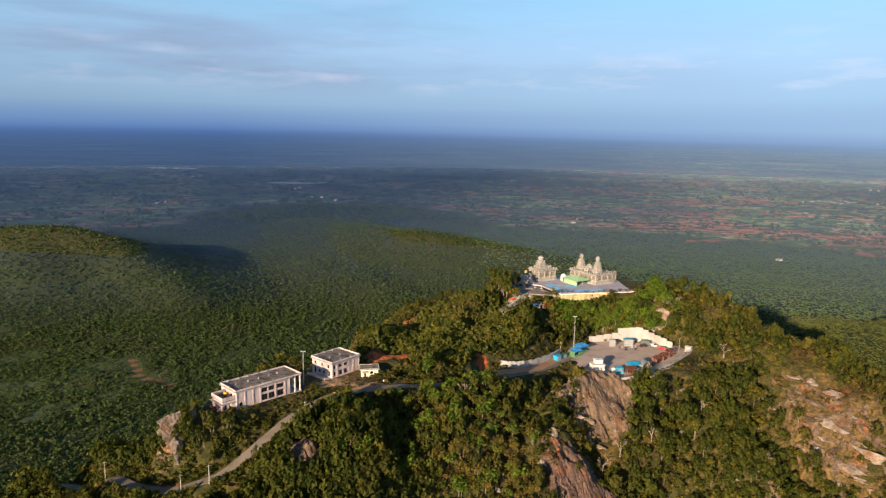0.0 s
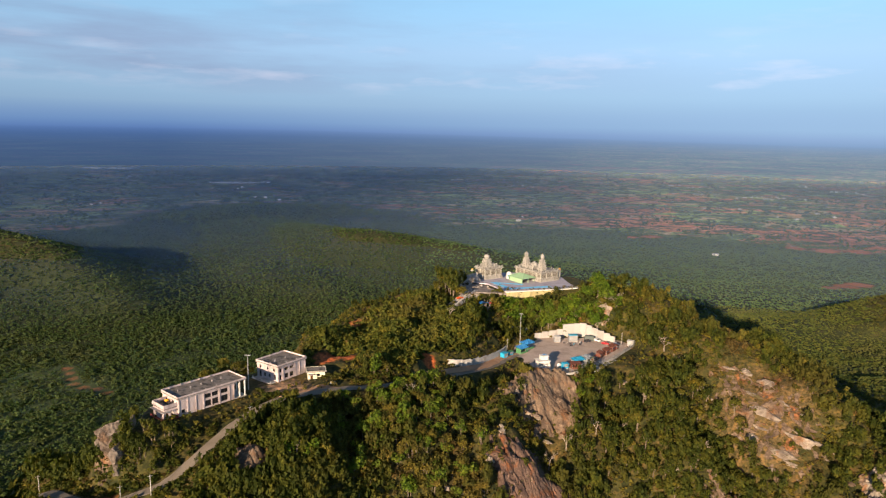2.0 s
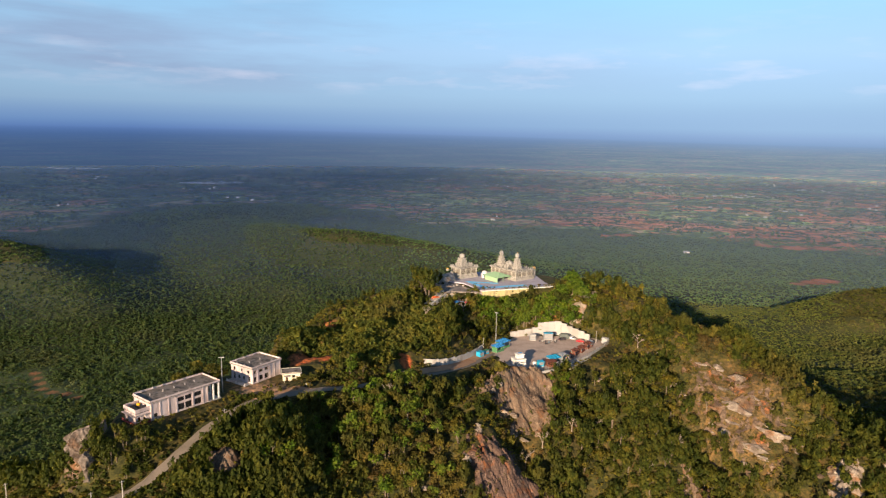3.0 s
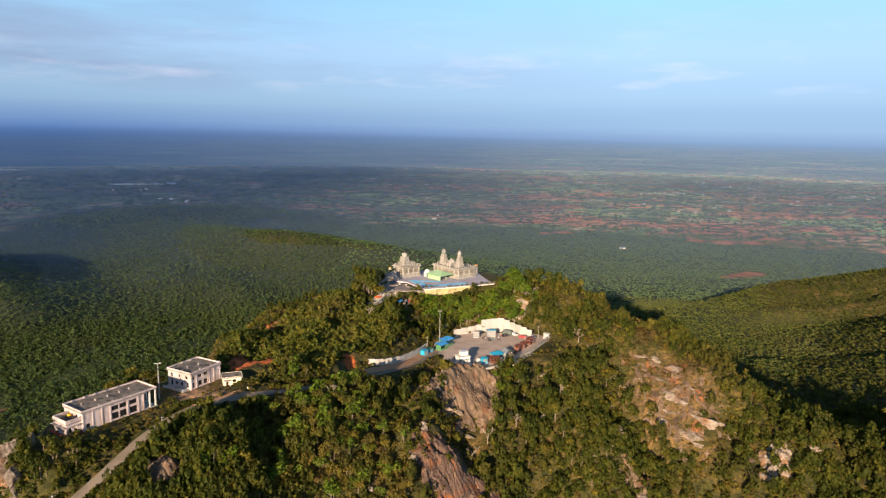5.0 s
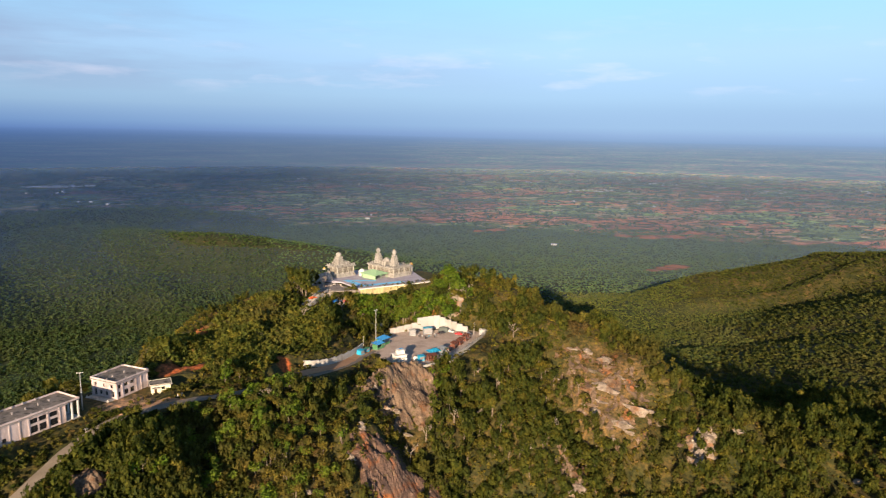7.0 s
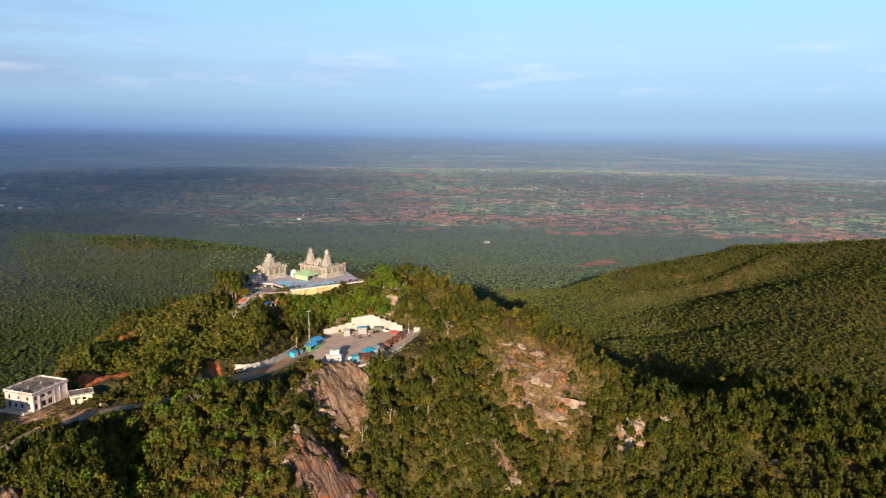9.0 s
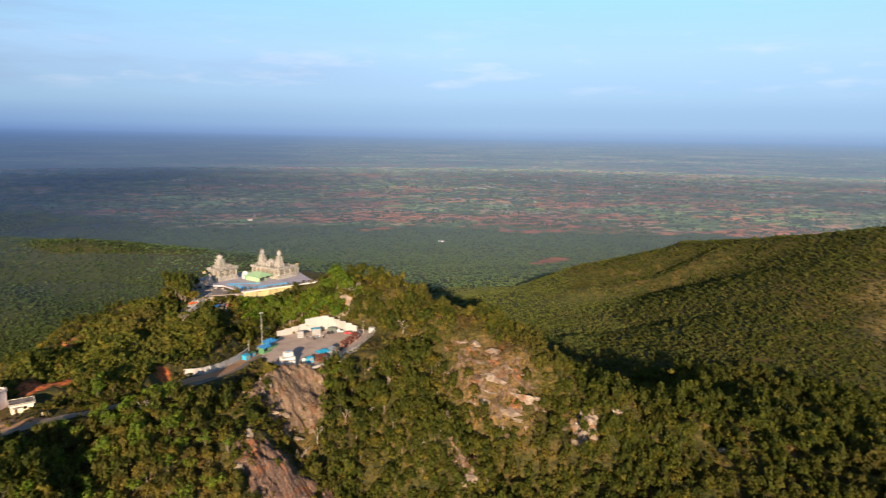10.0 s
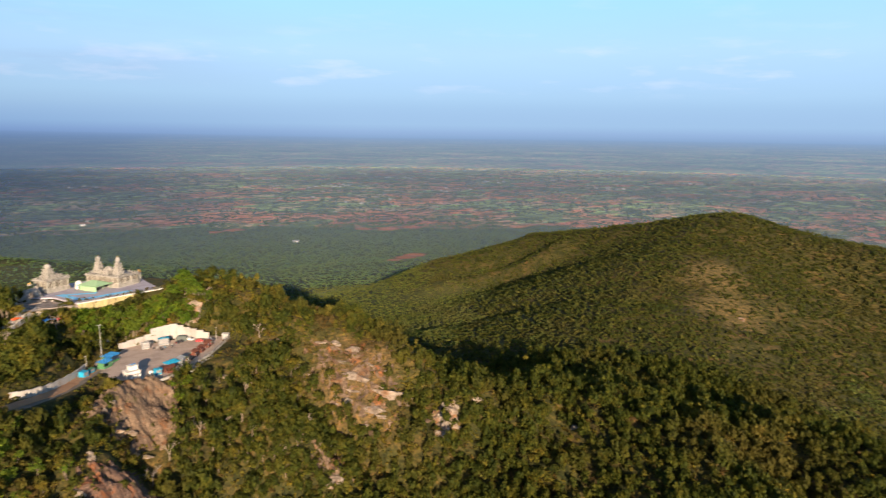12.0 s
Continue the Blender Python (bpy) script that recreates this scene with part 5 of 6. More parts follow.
def car(x, y, rz, colour, label, z=147.78):
    """A small hatchback: body with cabin, glass, wheels, lights."""
    t = thing("car", pose(x, y, z, 0, 0, rz), label, "car", "parked cars")
    bm = bmesh.new()
    prof = [(-1.9, 0.3), (-1.95, 0.75), (-1.75, 0.95), (-1.3, 1.0), (-1.0, 1.45), (0.75, 1.5), (1.35, 1.0), (1.85, 0.85), (1.95, 0.5), (1.85, 0.3)]
    a = [bm.verts.new((px, -0.8 + (0.1 if pz > 1.2 else 0), pz)) for px, pz in prof]
    b = [bm.verts.new((px, 0.8 - (0.1 if pz > 1.2 else 0), pz)) for px, pz in prof]
    bm.faces.new(a)
    bm.faces.new(b[::-1])
    for k in range(len(prof)):
        j = (k + 1) % len(prof)
        bm.faces.new((a[k], b[k], b[j], a[j]))
    bmesh.ops.recalc_face_normals(bm, faces=bm.faces)
    bmesh.ops.bevel(bm, geom=bm.edges[:], offset=0.06, segments=2, affect="EDGES")
    body = part("body", bm, colour, t)
    for s in (-1, 1):
        part("side_window", boxes((-0.9, s * 0.73, 1.04, 0.95, s * 0.76, 1.4)), GLASS, body)
    part("windscreen", turned(boxes((-0.03, -0.62, -0.3, 0.03, 0.62, 0.3)), pose(1.08, 0, 1.24, 0, -50)), GLASS, body)
    part("rear_window", turned(boxes((-0.03, -0.6, -0.24, 0.03, 0.6, 0.24)), pose(-1.18, 0, 1.22, 0, 33)), GLASS, body)
    for px in (-1.2, 1.25):
        for s in (-1, 1):
            bm = bmesh.new()
            bmesh.ops.create_cone(bm, cap_ends=True, segments=14, radius1=0.31, radius2=0.31, depth=0.2, matrix=pose(px, s * 0.74, 0.31, 90))
            w = part("wheel", bm, TANK_BLACK, t)
            bm = bmesh.new()
            bmesh.ops.create_cone(bm, cap_ends=True, segments=10, radius1=0.18, radius2=0.15, depth=0.05, matrix=pose(px, s * 0.86, 0.31, 90 * s))
            part("rim", bm, METAL, w)
    for s in (-0.6, 0.6):
        part("headlight", boxes((1.9, s - 0.14, 0.62, 1.97, s + 0.14, 0.76)), WHITE, t)
        part("tail_light", boxes((-1.97, s - 0.12, 0.66, -1.92, s + 0.12, 0.84)), RED, t)


CAR_WHITE, CAR_RED, CAR_DARK = paint("white_car_paint", (0.8, 0.8, 0.8), 0.25), paint("red_car_paint", (0.42, 0.02, 0.03), 0.25), paint("dark_car_paint", (0.05, 0.05, 0.06), 0.25)
car(99.2, 321.4, 20, CAR_DARK, "dark parked hatchback before the retaining wall")
car(104.6, 322.8, -62, CAR_WHITE, "white parked hatchback facing the retaining wall")
car(107.4, 317.6, -30, CAR_RED, "red parked hatchback in the yard")
car(111.8, 316.2, 5, CAR_WHITE, "white parked hatchback near the grey kiosk")
car(95.6, 294.2, 48, CAR_DARK, "dark parked hatchback among the stalls")

cover = thing("tarpaulin_tent", pose(101.6, 325.2, 147.8, 0, 0, -25), "grey-green canvas tent before the retaining wall", "tent")
bm = bmesh.new()
rows = []
for k in range(9):
    a = math.pi * k / 8
    rows.append([bm.verts.new((x, -2.0 * math.cos(a) * s, 2.6 * s * math.sin(a) ** 0.8)) for x, s in ((-2.6, 0.55), (-2.1, 0.92), (0, 1.0), (2.1, 0.92), (2.6, 0.55))])
for a, b in zip(rows, rows[1:]):
    for k in range(4):
        bm.faces.new((a[k], a[k + 1], b[k + 1], b[k]))
bm.faces.new([r[0] for r in rows][::-1])
bm.faces.new([r[4] for r in rows])
bmesh.ops.recalc_face_normals(bm, faces=bm.faces)
part("canvas", bm, CANVAS, cover)


def scooter(x, y, rz, mat, label):
    t = thing("scooter", pose(x, y, 147.78, 0, 0, rz), label, "scooter", "parked scooters")
    for px in (-0.6, 0.6):
        bm = bmesh.new()
        bmesh.ops.create_cone(bm, cap_ends=True, segments=12, radius1=0.26, radius2=0.26, depth=0.1, matrix=pose(px, 0, 0.26, 90))
        part("wheel", bm, TANK_BLACK, t)
    part("body", boxes((-0.75, -0.16, 0.35, -0.05, 0.16, 0.7), (-0.05, -0.14, 0.28, 0.4, 0.14, 0.36), (0.4, -0.18, 0.3, 0.52, 0.18, 0.95)), mat, t)
    part("seat", boxes((-0.8, -0.15, 0.7, -0.05, 0.15, 0.8)), TANK_BLACK, t)
    part("handlebar", boxes((0.4, -0.34, 0.98, 0.46, 0.34, 1.03)), METAL, t)


for x, y, rz, mat, label in ((88.2, 318.2, 70, WHITE, "white scooter parked before the kiosks"), (89.6, 318.0, 80, CAR_DARK, "dark scooter parked before the kiosks"),
                             (91.4, 317.4, 65, CYAN, "blue scooter parked before the kiosks"), (95.2, 319.4, 95, WHITE, "white scooter parked near the dark car"),
                             (86.8, 319.4, 75, CAR_DARK, "dark scooter parked before the kiosks"), (93.0, 318.6, 60, WHITE, "white scooter parked before the kiosks"), (94.0, 316.6, 85, CAR_DARK, "dark scooter parked in the yard"),
                             (89.4, 315.2, 20, CAR_DARK, "dark scooter parked in the yard"), (92.6, 296.2, 40, CAR_DARK, "dark scooter parked beside the stalls"), (60.8, 309.2, 30, CAR_DARK, "dark scooter parked beside the road wall"), (59.8, 307.6, 40, CAR_DARK, "dark scooter parked beside the road wall")):
    scooter(x, y, rz, mat, label)


def trade_table(x, y, rz, cloth, goods, label):
    """A trestle table with a cloth and heaped goods."""
    t = thing("trade_table", pose(x, y, 147.78, 0, 0, rz), label, "table", "trade tables")
    part("tabletop", boxes((-1.1, -0.5, 0.72, 1.1, 0.5, 0.78)), METAL, t)
    part("cloth", boxes((-1.14, -0.54, 0.4, 1.14, -0.505, 0.79), (-1.14, -0.5, 0.784, 1.14, 0.54, 0.8)), cloth, t)
    for px in (-1.0, 0.94):
        for py in (-0.44, 0.38):
            part("leg", boxes((px, py, 0, px + 0.06, py + 0.06, 0.72)), METAL, t)
    for k in range(4):
        bm = bmesh.new()
        cone(bm, -0.78 + k * 0.52, 0.0, 0.804, 0.24, 0.06, 0.3, 8)
        part("goods", bm, goods[k % 2], t)


for x, y, rz, cloth, k in ((93.4, 293.0, 42, WHITE, 0), (96.8, 299.2, 48, RED, 1), (100.8, 304.0, 50, GREY_SHEET, 0), (87.4, 291.6, 30, GREY_SHEET, 1), (80.2, 287.6, 15, WHITE, 0), (110.4, 309.8, 50, RUST, 1)):
    trade_table(x, y, rz, cloth, ((ORANGE, WHITE), (RED, GREEN_WALL))[k], "small trade table with a cloth and heaped goods by the stalls")


def tarp(x, y, rz, w, d, h, mat, label):
    """A sheet pegged over four poles, sagging between them."""
    t = thing("tarpaulin_shelter", pose(x, y, ground_at(x, y), 0, 0, rz), label, "shelter", "hillside shelters")
    bm = bmesh.new()
    g = [[bm.verts.new((w * i / 6, d * j / 6, h + 0.5 * math.sin(math.pi * i / 6) - 0.25 * math.sin(math.pi * j / 3) ** 2)) for j in range(7)] for i in range(7)]
    for i in range(6):
        for j in range(6):
            bm.faces.new((g[i][j], g[i + 1][j], g[i + 1][j + 1], g[i][j + 1]))
    r = bmesh.ops.extrude_face_region(bm, geom=bm.faces[:])
    bmesh.ops.translate(bm, vec=(0, 0, -0.04), verts=[v for v in r["geom"] if isinstance(v, bmesh.types.BMVert)])
    bmesh.ops.recalc_face_normals(bm, faces=bm.faces)
    part("sheet", bm, mat, t)
    for i in (0.1, w - 0.1):
        for j in (0.1, d - 0.1):
            part("pole", boxes((i - 0.04, j - 0.04, -1.0, i + 0.04, j + 0.04, h)), METAL, t)


tarp(36.5, 351.5, 15, 4.6, 3.2, 2.8, ORANGE, "orange tarpaulin shelter beside the steps")
tarp(47.5, 341.5, 10, 5.0, 3.6, 3.6, BLUE, "blue tarpaulin shelter among the trees")
tarp(52.6, 341.2, 10, 2.2, 2.6, 3.5, RED, "red tarpaulin shelter among the trees")
for x, y, rz, w in ((62.5, 331.5, 12, 4.5), (68, 332.5, 8, 4.0), (56.5, 330.2, 15, 3.6)):
    kiosk(x, y, rz, w, 2.2, 2.1, CONCRETE, GREY_SHEET, "small whitewashed shop behind the yard", "hillside shops", ground_at(x, y) - 0.1)


# ---- the temple ----
STUCCO = plaster("weathered_cream_stucco", (0.38, 0.365, 0.335), (0.13, 0.12, 0.105), 0.9, 0.8, 0.9, 2.5)
# recessed panels coloured dark for windows and the shade between pillars
RECESS = plaster("shaded_carved_stone", (0.15, 0.13, 0.10), (0.07, 0.06, 0.05), 0.9, 0.7)
GOLD = paint("gilded_finial", (0.75, 0.48, 0.08), 0.3, 0.7)
PAVING = plaster("violet_grey_court_paving", (0.46, 0.43, 0.50), (0.28, 0.26, 0.30), 0.3, 0.6)
CARPET = paint("blue_walkway_mat", (0.22, 0.62, 0.95), 0.7)


def mini_shrine(bm, x, y, z, s):
    """A little roofed pavilion as it stands in rows on the parapets."""
    box(bm, x - 0.4 * s, y - 0.4 * s, z, x + 0.4 * s, y + 0.4 * s, z + 0.6 * s)
    box(bm, x - 0.5 * s, y - 0.5 * s, z + 0.6 * s, x + 0.5 * s, y + 0.5 * s, z + 0.72 * s)
    lathe(bm, [(0.42 * s, z + 0.72 * s), (0.5 * s, z + 0.95 * s), (0.36 * s, z + 1.2 * s), (0.1 * s, z + 1.38 * s), (0.03 * s, z + 1.6 * s)], x, y, 8)


def vimana(t, x, y, z, base, tiers, total):
    """A stepped tower: tiers with cornices and rows of little pavilions, a neck, a ribbed dome and a finial."""
    tower = new("tower")
    tower.parent = t
    zz, r = z, base
    step = total * 0.62 / tiers
    for k in range(tiers):
        bm = bmesh.new()
        lathe(bm, [(r, zz), (r, zz + step * 0.12), (r * 0.9, zz + step * 0.14), (r * 0.9, zz + step * 0.62), (r * 1.02, zz + step * 0.66), (r * 1.04, zz + step * 0.76), (r * 0.9, zz + step * 0.82), (r * 0.84, zz + step)],
              x, y, 4, True)
        for i in range(5):
            a = -r * 0.84 + i * r * 0.42
            for dx, dy in ((a, -r * 0.93), (a, r * 0.93), (-r * 0.93, a), (r * 0.93, a)):
                mini_shrine(bm, x + dx, y + dy, zz + step * 0.76, r * (0.20 if i % 2 else 0.26))
        for i in range(4):
            a = -r * 0.66 + i * r * 0.44
            for dx, dy in ((a, -r * 0.92), (a, r * 0.92), (-r * 0.92, a), (r * 0.92, a)):
                box(bm, x + dx - 0.09 * r, y + dy - 0.09 * r, zz + step * 0.14, x + dx + 0.09 * r, y + dy + 0.09 * r, zz + step * 0.62)
        part("tier", bm, STUCCO, tower)
        zz, r = zz + step, r * 0.85
    part("neck", lathe(bmesh.new(), [(r * 0.8, zz), (r * 0.78, zz + total * 0.07), (r * 0.95, zz + total * 0.09)], x, y, 8), STUCCO, tower)
    zz += total * 0.09
    d = bmesh.new()
    lathe(d, [(r * 0.98, zz), (r * 1.1, zz + total * 0.04), (r * 1.1, zz + total * 0.11), (r * 0.9, zz + total * 0.18), (r * 0.55, zz + total * 0.225), (r * 0.3, zz + total * 0.24)], x, y, 16)
    for k in range(4):
        a = math.pi / 2 * k
        mini_shrine(d, x + math.cos(a) * r * 0.98, y + math.sin(a) * r * 0.98, zz + total * 0.01, r * 0.55)
    part("dome", d, STUCCO, tower)
    part("finial", lathe(bmesh.new(), [(0.12, zz + total * 0.24), (0.26, zz + total * 0.255), (0.12, zz + total * 0.27), (0.04, zz + total * 0.29)], x, y, 8), GOLD, tower)


def temple_body(t, L, D, H):
    """Moulded plinth, pillared wall with recessed carved panels, deep cornice, parapet of little pavilions."""
    part("plinth", boxes((-0.7, -0.7, -1.5, L + 0.7, D + 0.7, 0.5), (-0.45, -0.45, 0.5, L + 0.45, D + 0.45, 0.9), (-0.6, -0.6, 0.9, L + 0.6, D + 0.6, 1.15), (-0.3, -0.3, 1.15, L + 0.3, D + 0.3, 1.6)), STUCCO, t)
    part("core", boxes((0.35, 0.35, 1.6, L - 0.35, D - 0.35, H - 0.604)), RECESS, t, "shaded carved wall panels")
    n, m = max(3, round(L / 3.9)), max(2, round(D / 3.9))
    for k in range(n + 1):
        for y in (0.0, D - 0.5):
            x = k * (L - 0.5) / n
            part("pilaster", boxes((x, y, 1.6, x + 0.5, y + 0.5, H - 0.9), (x - 0.15, y - 0.1, H - 0.9, x + 0.65, y + 0.6, H - 0.604)), GRANITE, t)
    for k in range(1, m):
        for x in (0.0, L - 0.5):
            y = k * (D - 0.5) / m
            part("pilaster", boxes((x, y, 1.6, x + 0.5, y + 0.5, H - 0.9), (x - 0.1, y - 0.15, H - 0.9, x + 0.6, y + 0.65, H - 0.604)), GRANITE, t)
    # stone lattices between the pillars
    for k in range(n):
        x0 = k * (L - 0.5) / n + 0.7
        x1 = (k + 1) * (L - 0.5) / n - 0.2
        bm = boxes((x0, 0.2, 1.6, x1, 0.345, 2.3), (x0, 0.2, H - 1.5, x1, 0.345, H - 1.2))
        for i in range(3):
            x = x0 + (x1 - x0) * (i + 0.5) / 3
            box(bm, x - 0.08, 0.22, 2.3, x + 0.08, 0.345, H - 1.5)
        part("lattice", bm, STUCCO, t)
    for k in range(m):
        y0 = k * (D - 0.5) / m + 0.7
        y1 = (k + 1) * (D - 0.5) / m - 0.2
        bm = boxes((0.2, y0, 1.6, 0.345, y1, 2.3), (0.2, y0, H - 1.5, 0.345, y1, H - 1.2))
        for i in range(3):
            y = y0 + (y1 - y0) * (i + 0.5) / 3
            box(bm, 0.22, y - 0.08, 2.3, 0.345, y + 0.08, H - 1.5)
        part("lattice", bm, STUCCO, t)
    part("cornice", boxes((-0.5, -0.5, H - 0.6, L + 0.5, D + 0.5, H - 0.42), (-0.95, -0.95, H - 0.42, L + 0.95, D + 0.95, H - 0.2), (-0.6, -0.6, H - 0.2, L + 0.6, D + 0.6, H)), STUCCO, t)
    part("roof", boxes((-0.3, -0.3, H, L + 0.3, D + 0.3, H + 0.12)), STUCCO, t)
    k = 0
    for length, at in ((L, lambda s: (s, -0.1)), (L, lambda s: (s, D + 0.1)), (D, lambda s: (-0.1, s)), (D, lambda s: (L + 0.1, s))):
        count = max(4, int(length / 1.7))
        for i in range(count + 1):
            bm = bmesh.new()
            x, y = at(length * i / count)
            mini_shrine(bm, x, y, H + 0.124, 0.5 if (i + k) % 3 else 0.85)
            part("parapet_pavilion", bm, STUCCO, t)
        k += 1


a = thing("small_shrine", pose(56.3, 389.0, 165.1, 0, 0, 29), "weathered cream stone shrine with a stepped domed tower", "temple", "hilltop shrines")
temple_body(a, 12.4, 9.2, 6.3)
vimana(a, 4.6, 4.6, 6.42, 2.5, 3, 8.0)
bm = boxes((8.3, 2.6, 6.43, 11.0, 6.0, 6.9))
for x in (8.6, 9.65, 10.7):
    for y in (2.9, 5.7):
        mini_shrine(bm, x, y, 6.9, 1.0)
part("porch_crown", bm, STUCCO, a)

b = thing("main_shrine", pose(88.2, 381.8, 165.1, 0, 0, 31), "large cream stone temple with two stepped towers", "temple", "hilltop shrines")
temple_body(b, 13.6, 22.0, 5.6)
vimana(b, 5.4, 5.0, 5.72, 2.05, 4, 10.2)
vimana(b, 5.0, 18.4, 5.72, 2.1, 4, 9.6)
bm = boxes((3.2, 9.6, 5.73, 8.4, 14.6, 7.2))
lathe(bm, [(2.3, 7.2), (2.5, 7.8), (1.9, 8.9), (0.7, 9.6), (0.1, 9.9)], 5.8, 12.1, 12)
for k in range(3):
    for x in (2.9, 8.7):
        mini_shrine(bm, x, 9.8 + k * 2.3, 5.73, 1.7)
part("middle_crown", bm, STUCCO, b)

court = slab("court_platform", [(64.2, 358.6), (106, 367.6), (104.5, 380), (104, 402), (92, 410), (54, 408), (46, 396), (48, 384), (57, 378)], 165.0, PAVING, 6.5)
tagged(court, "violet-grey paved temple court on a raised platform", "platform", kind="structure")
cw = thing("court_wall", pose(0, 0, 0), "yellow-washed retaining wall with buttresses under the court", "wall")
d = Vector((106.1 - 64.1, 367.5 - 358.5, 0))
ang = math.degrees(math.atan2(d.y, d.x))
run = pose(64.1, 358.5, 0, 0, 0, ang)
part("face", turned(boxes((0, -0.5, 156, d.length, -0.01, 164.6)), run), YELLOW, cw)
part("coping", turned(boxes((-0.2, -0.75, 164.6, d.length + 0.2, 0.25, 165.12)), run), WHITE, cw, "white coping")
for k in range(9):
    x = 1 + k * (d.length - 2) / 8
    part("buttress", turned(boxes((x - 0.35, -0.95, 156, x + 0.35, -0.503, 164.2)), run), YELLOW, cw)
fence = thing("court_railing", pose(0, 0, 0), "thin grey steel railing along the court edge", "railing")
for k in range(29):
    x = k * d.length / 28
    part("railing_post", turned(boxes((x - 0.03, -0.2, 165.12, x + 0.03, -0.14, 166.1)), run), METAL, fence)
for z in (165.6, 166.05):
    part("rail", turned(boxes((0, -0.19, z, d.length, -0.15, z + 0.05)), run), METAL, fence)
wing = slab("side_terrace", [(57, 378), (47, 384), (40, 376), (38, 366), (52, 360), (64, 358.8)], 164.2, plaster("grey_rock_paving", (0.27, 0.235, 0.215), (0.10, 0.085, 0.075), 0.45, 0.95), 1.2)
tagged(wing, "worn grey stone terrace beside the court", "platform", kind="structure")
for pts in ([(58.5, 382), (66.4, 363.4), (69.4, 364.2), (62, 383)], [(69.45, 364.2), (92, 369.2), (91.2, 373.0), (68.2, 367.6)], [(62.4, 381.9), (77, 377.6), (76, 374.9), (63.6, 378.8)]):
    m = slab("walkway_mat", pts, 165.03, CARPET, 0.025)
    tagged(m, "bright blue walkway mat on the court paving", "mat", "court walkway mats")

hall = thing("green_roofed_hall", pose(76.6, 378.6, 165.0, 0, 0, 31), "open hall with a pale green sheet roof beside the temple", "hall")
bm = bmesh.new()
q = [bm.verts.new(c) for c in ((-1.0, -1.0, 2.7), (10.2, -1.0, 2.7), (10.2, 12.0, 2.7), (-1.0, 12.0, 2.7), (4.6, 3.6, 4.7), (4.6, 7.6, 4.7))]
for f in ((0, 1, 4), (1, 2, 5, 4), (2, 3, 5), (3, 0, 4, 5)):
    bm.faces.new([q[i] for i in f])
r = bmesh.ops.extrude_face_region(bm, geom=bm.faces[:])
bmesh.ops.translate(bm, vec=(0, 0, 0.08), verts=[v for v in r["geom"] if isinstance(v, bmesh.types.BMVert)])
bmesh.ops.recalc_face_normals(bm, faces=bm.faces)
part("roof_sheet", bm, GREEN, hall, "pale green sheet roof")
for x in (0, 4.6, 9.2):
    for y in (0, 5.5, 11):
        part("post", boxes((x - 0.1, y - 0.1, 0, x + 0.1, y + 0.1, 2.75)), GREEN, hall)
part("back_wall", boxes((0.2, 10.8, 0, 9, 10.95, 2.6)), GREEN, hall)
part("side_wall", boxes((-0.05, 0.2, 0, 0.05, 10.6, 2.3)), GREEN, hall)

dome = thing("domed_cell", pose(71.4, 392.5, 165.0), "small white domed shrine cell", "shrine")
part("walls", boxes((-1.6, -1.6, 0, 1.6, 1.6, 2.3), (-1.8, -1.8, 2.3, 1.8, 1.8, 2.45)), WHITE, dome)
part("dome", lathe(bmesh.new(), [(1.5, 2.45), (1.6, 2.9), (1.35, 3.6), (0.8, 4.1), (0.15, 4.3)], 0, 0, 14), WHITE, dome)
part("door", boxes((-0.5, -1.66, 0, 0.5, -1.605, 1.9)), DARK, dome)
part("awning", boxes((-1.5, -3.2, 2.0, 1.5, -1.62, 2.06)), CYAN, dome, "blue awning sheet")
for x, y in ((101.5, 392.5), (48.9, 390.2)):
    o = thing("gilded_dome", pose(x, y, 165 + (0 if x > 60 else 5.0)), "small orange-gold domed pavilion", "pavilion")
    part("drum", lathe(bmesh.new(), [(1.0, 0), (1.0, 5.2 if x > 60 else 0.6), (1.15, 5.3 if x > 60 else 0.7)], 0, 0, 12), STUCCO, o)
    h0 = 5.3 if x > 60 else 0.7
    s = 1.0 if x > 60 else 0.6
    part("dome", lathe(bmesh.new(), [(s, h0), (1.1 * s, h0 + 0.4 * s), (0.8 * s, h0 + 1.0 * s), (0.2 * s, h0 + 1.3 * s)], 0, 0, 12), paint("orange_dome_paint", (0.72, 0.42, 0.10)), o)


def steps():
    """The flight up to the temple with its balustrades."""
    t = thing("stone_stairs", pose(33.0, 343.5, 0, 0, 0, 52), "pale stone stairs climbing to the temple terrace", "stairs")
    z0, n = ground_at(33, 343.5), 40
    rise = (164.2 - z0) / n
    for k in range(n):
        part("step", boxes((k * 0.56, 0, z0 - 1 + k * rise, (k + 1) * 0.56, 3.6, z0 + (k + 1) * rise)), RETAINING, t)
    for y in (-0.35, 3.6):
        bm = bmesh.new()
        q = [bm.verts.new((x, yy, z)) for yy in (y, y + 0.35) for x, z in ((0, z0 - 2), (n * 0.56, z0 + 4), (n * 0.56, 165.2), (0, z0 + 1.0))]
        for f in ((0, 1, 2, 3), (7, 6, 5, 4), (0, 4, 5, 1), (1, 5, 6, 2), (2, 6, 7, 3), (3, 7, 4, 0)):
            bm.faces.new([q[i] for i in f])
        bmesh.ops.recalc_face_normals(bm, faces=bm.faces)
        part("balustrade", bm, RETAINING, t)


steps()


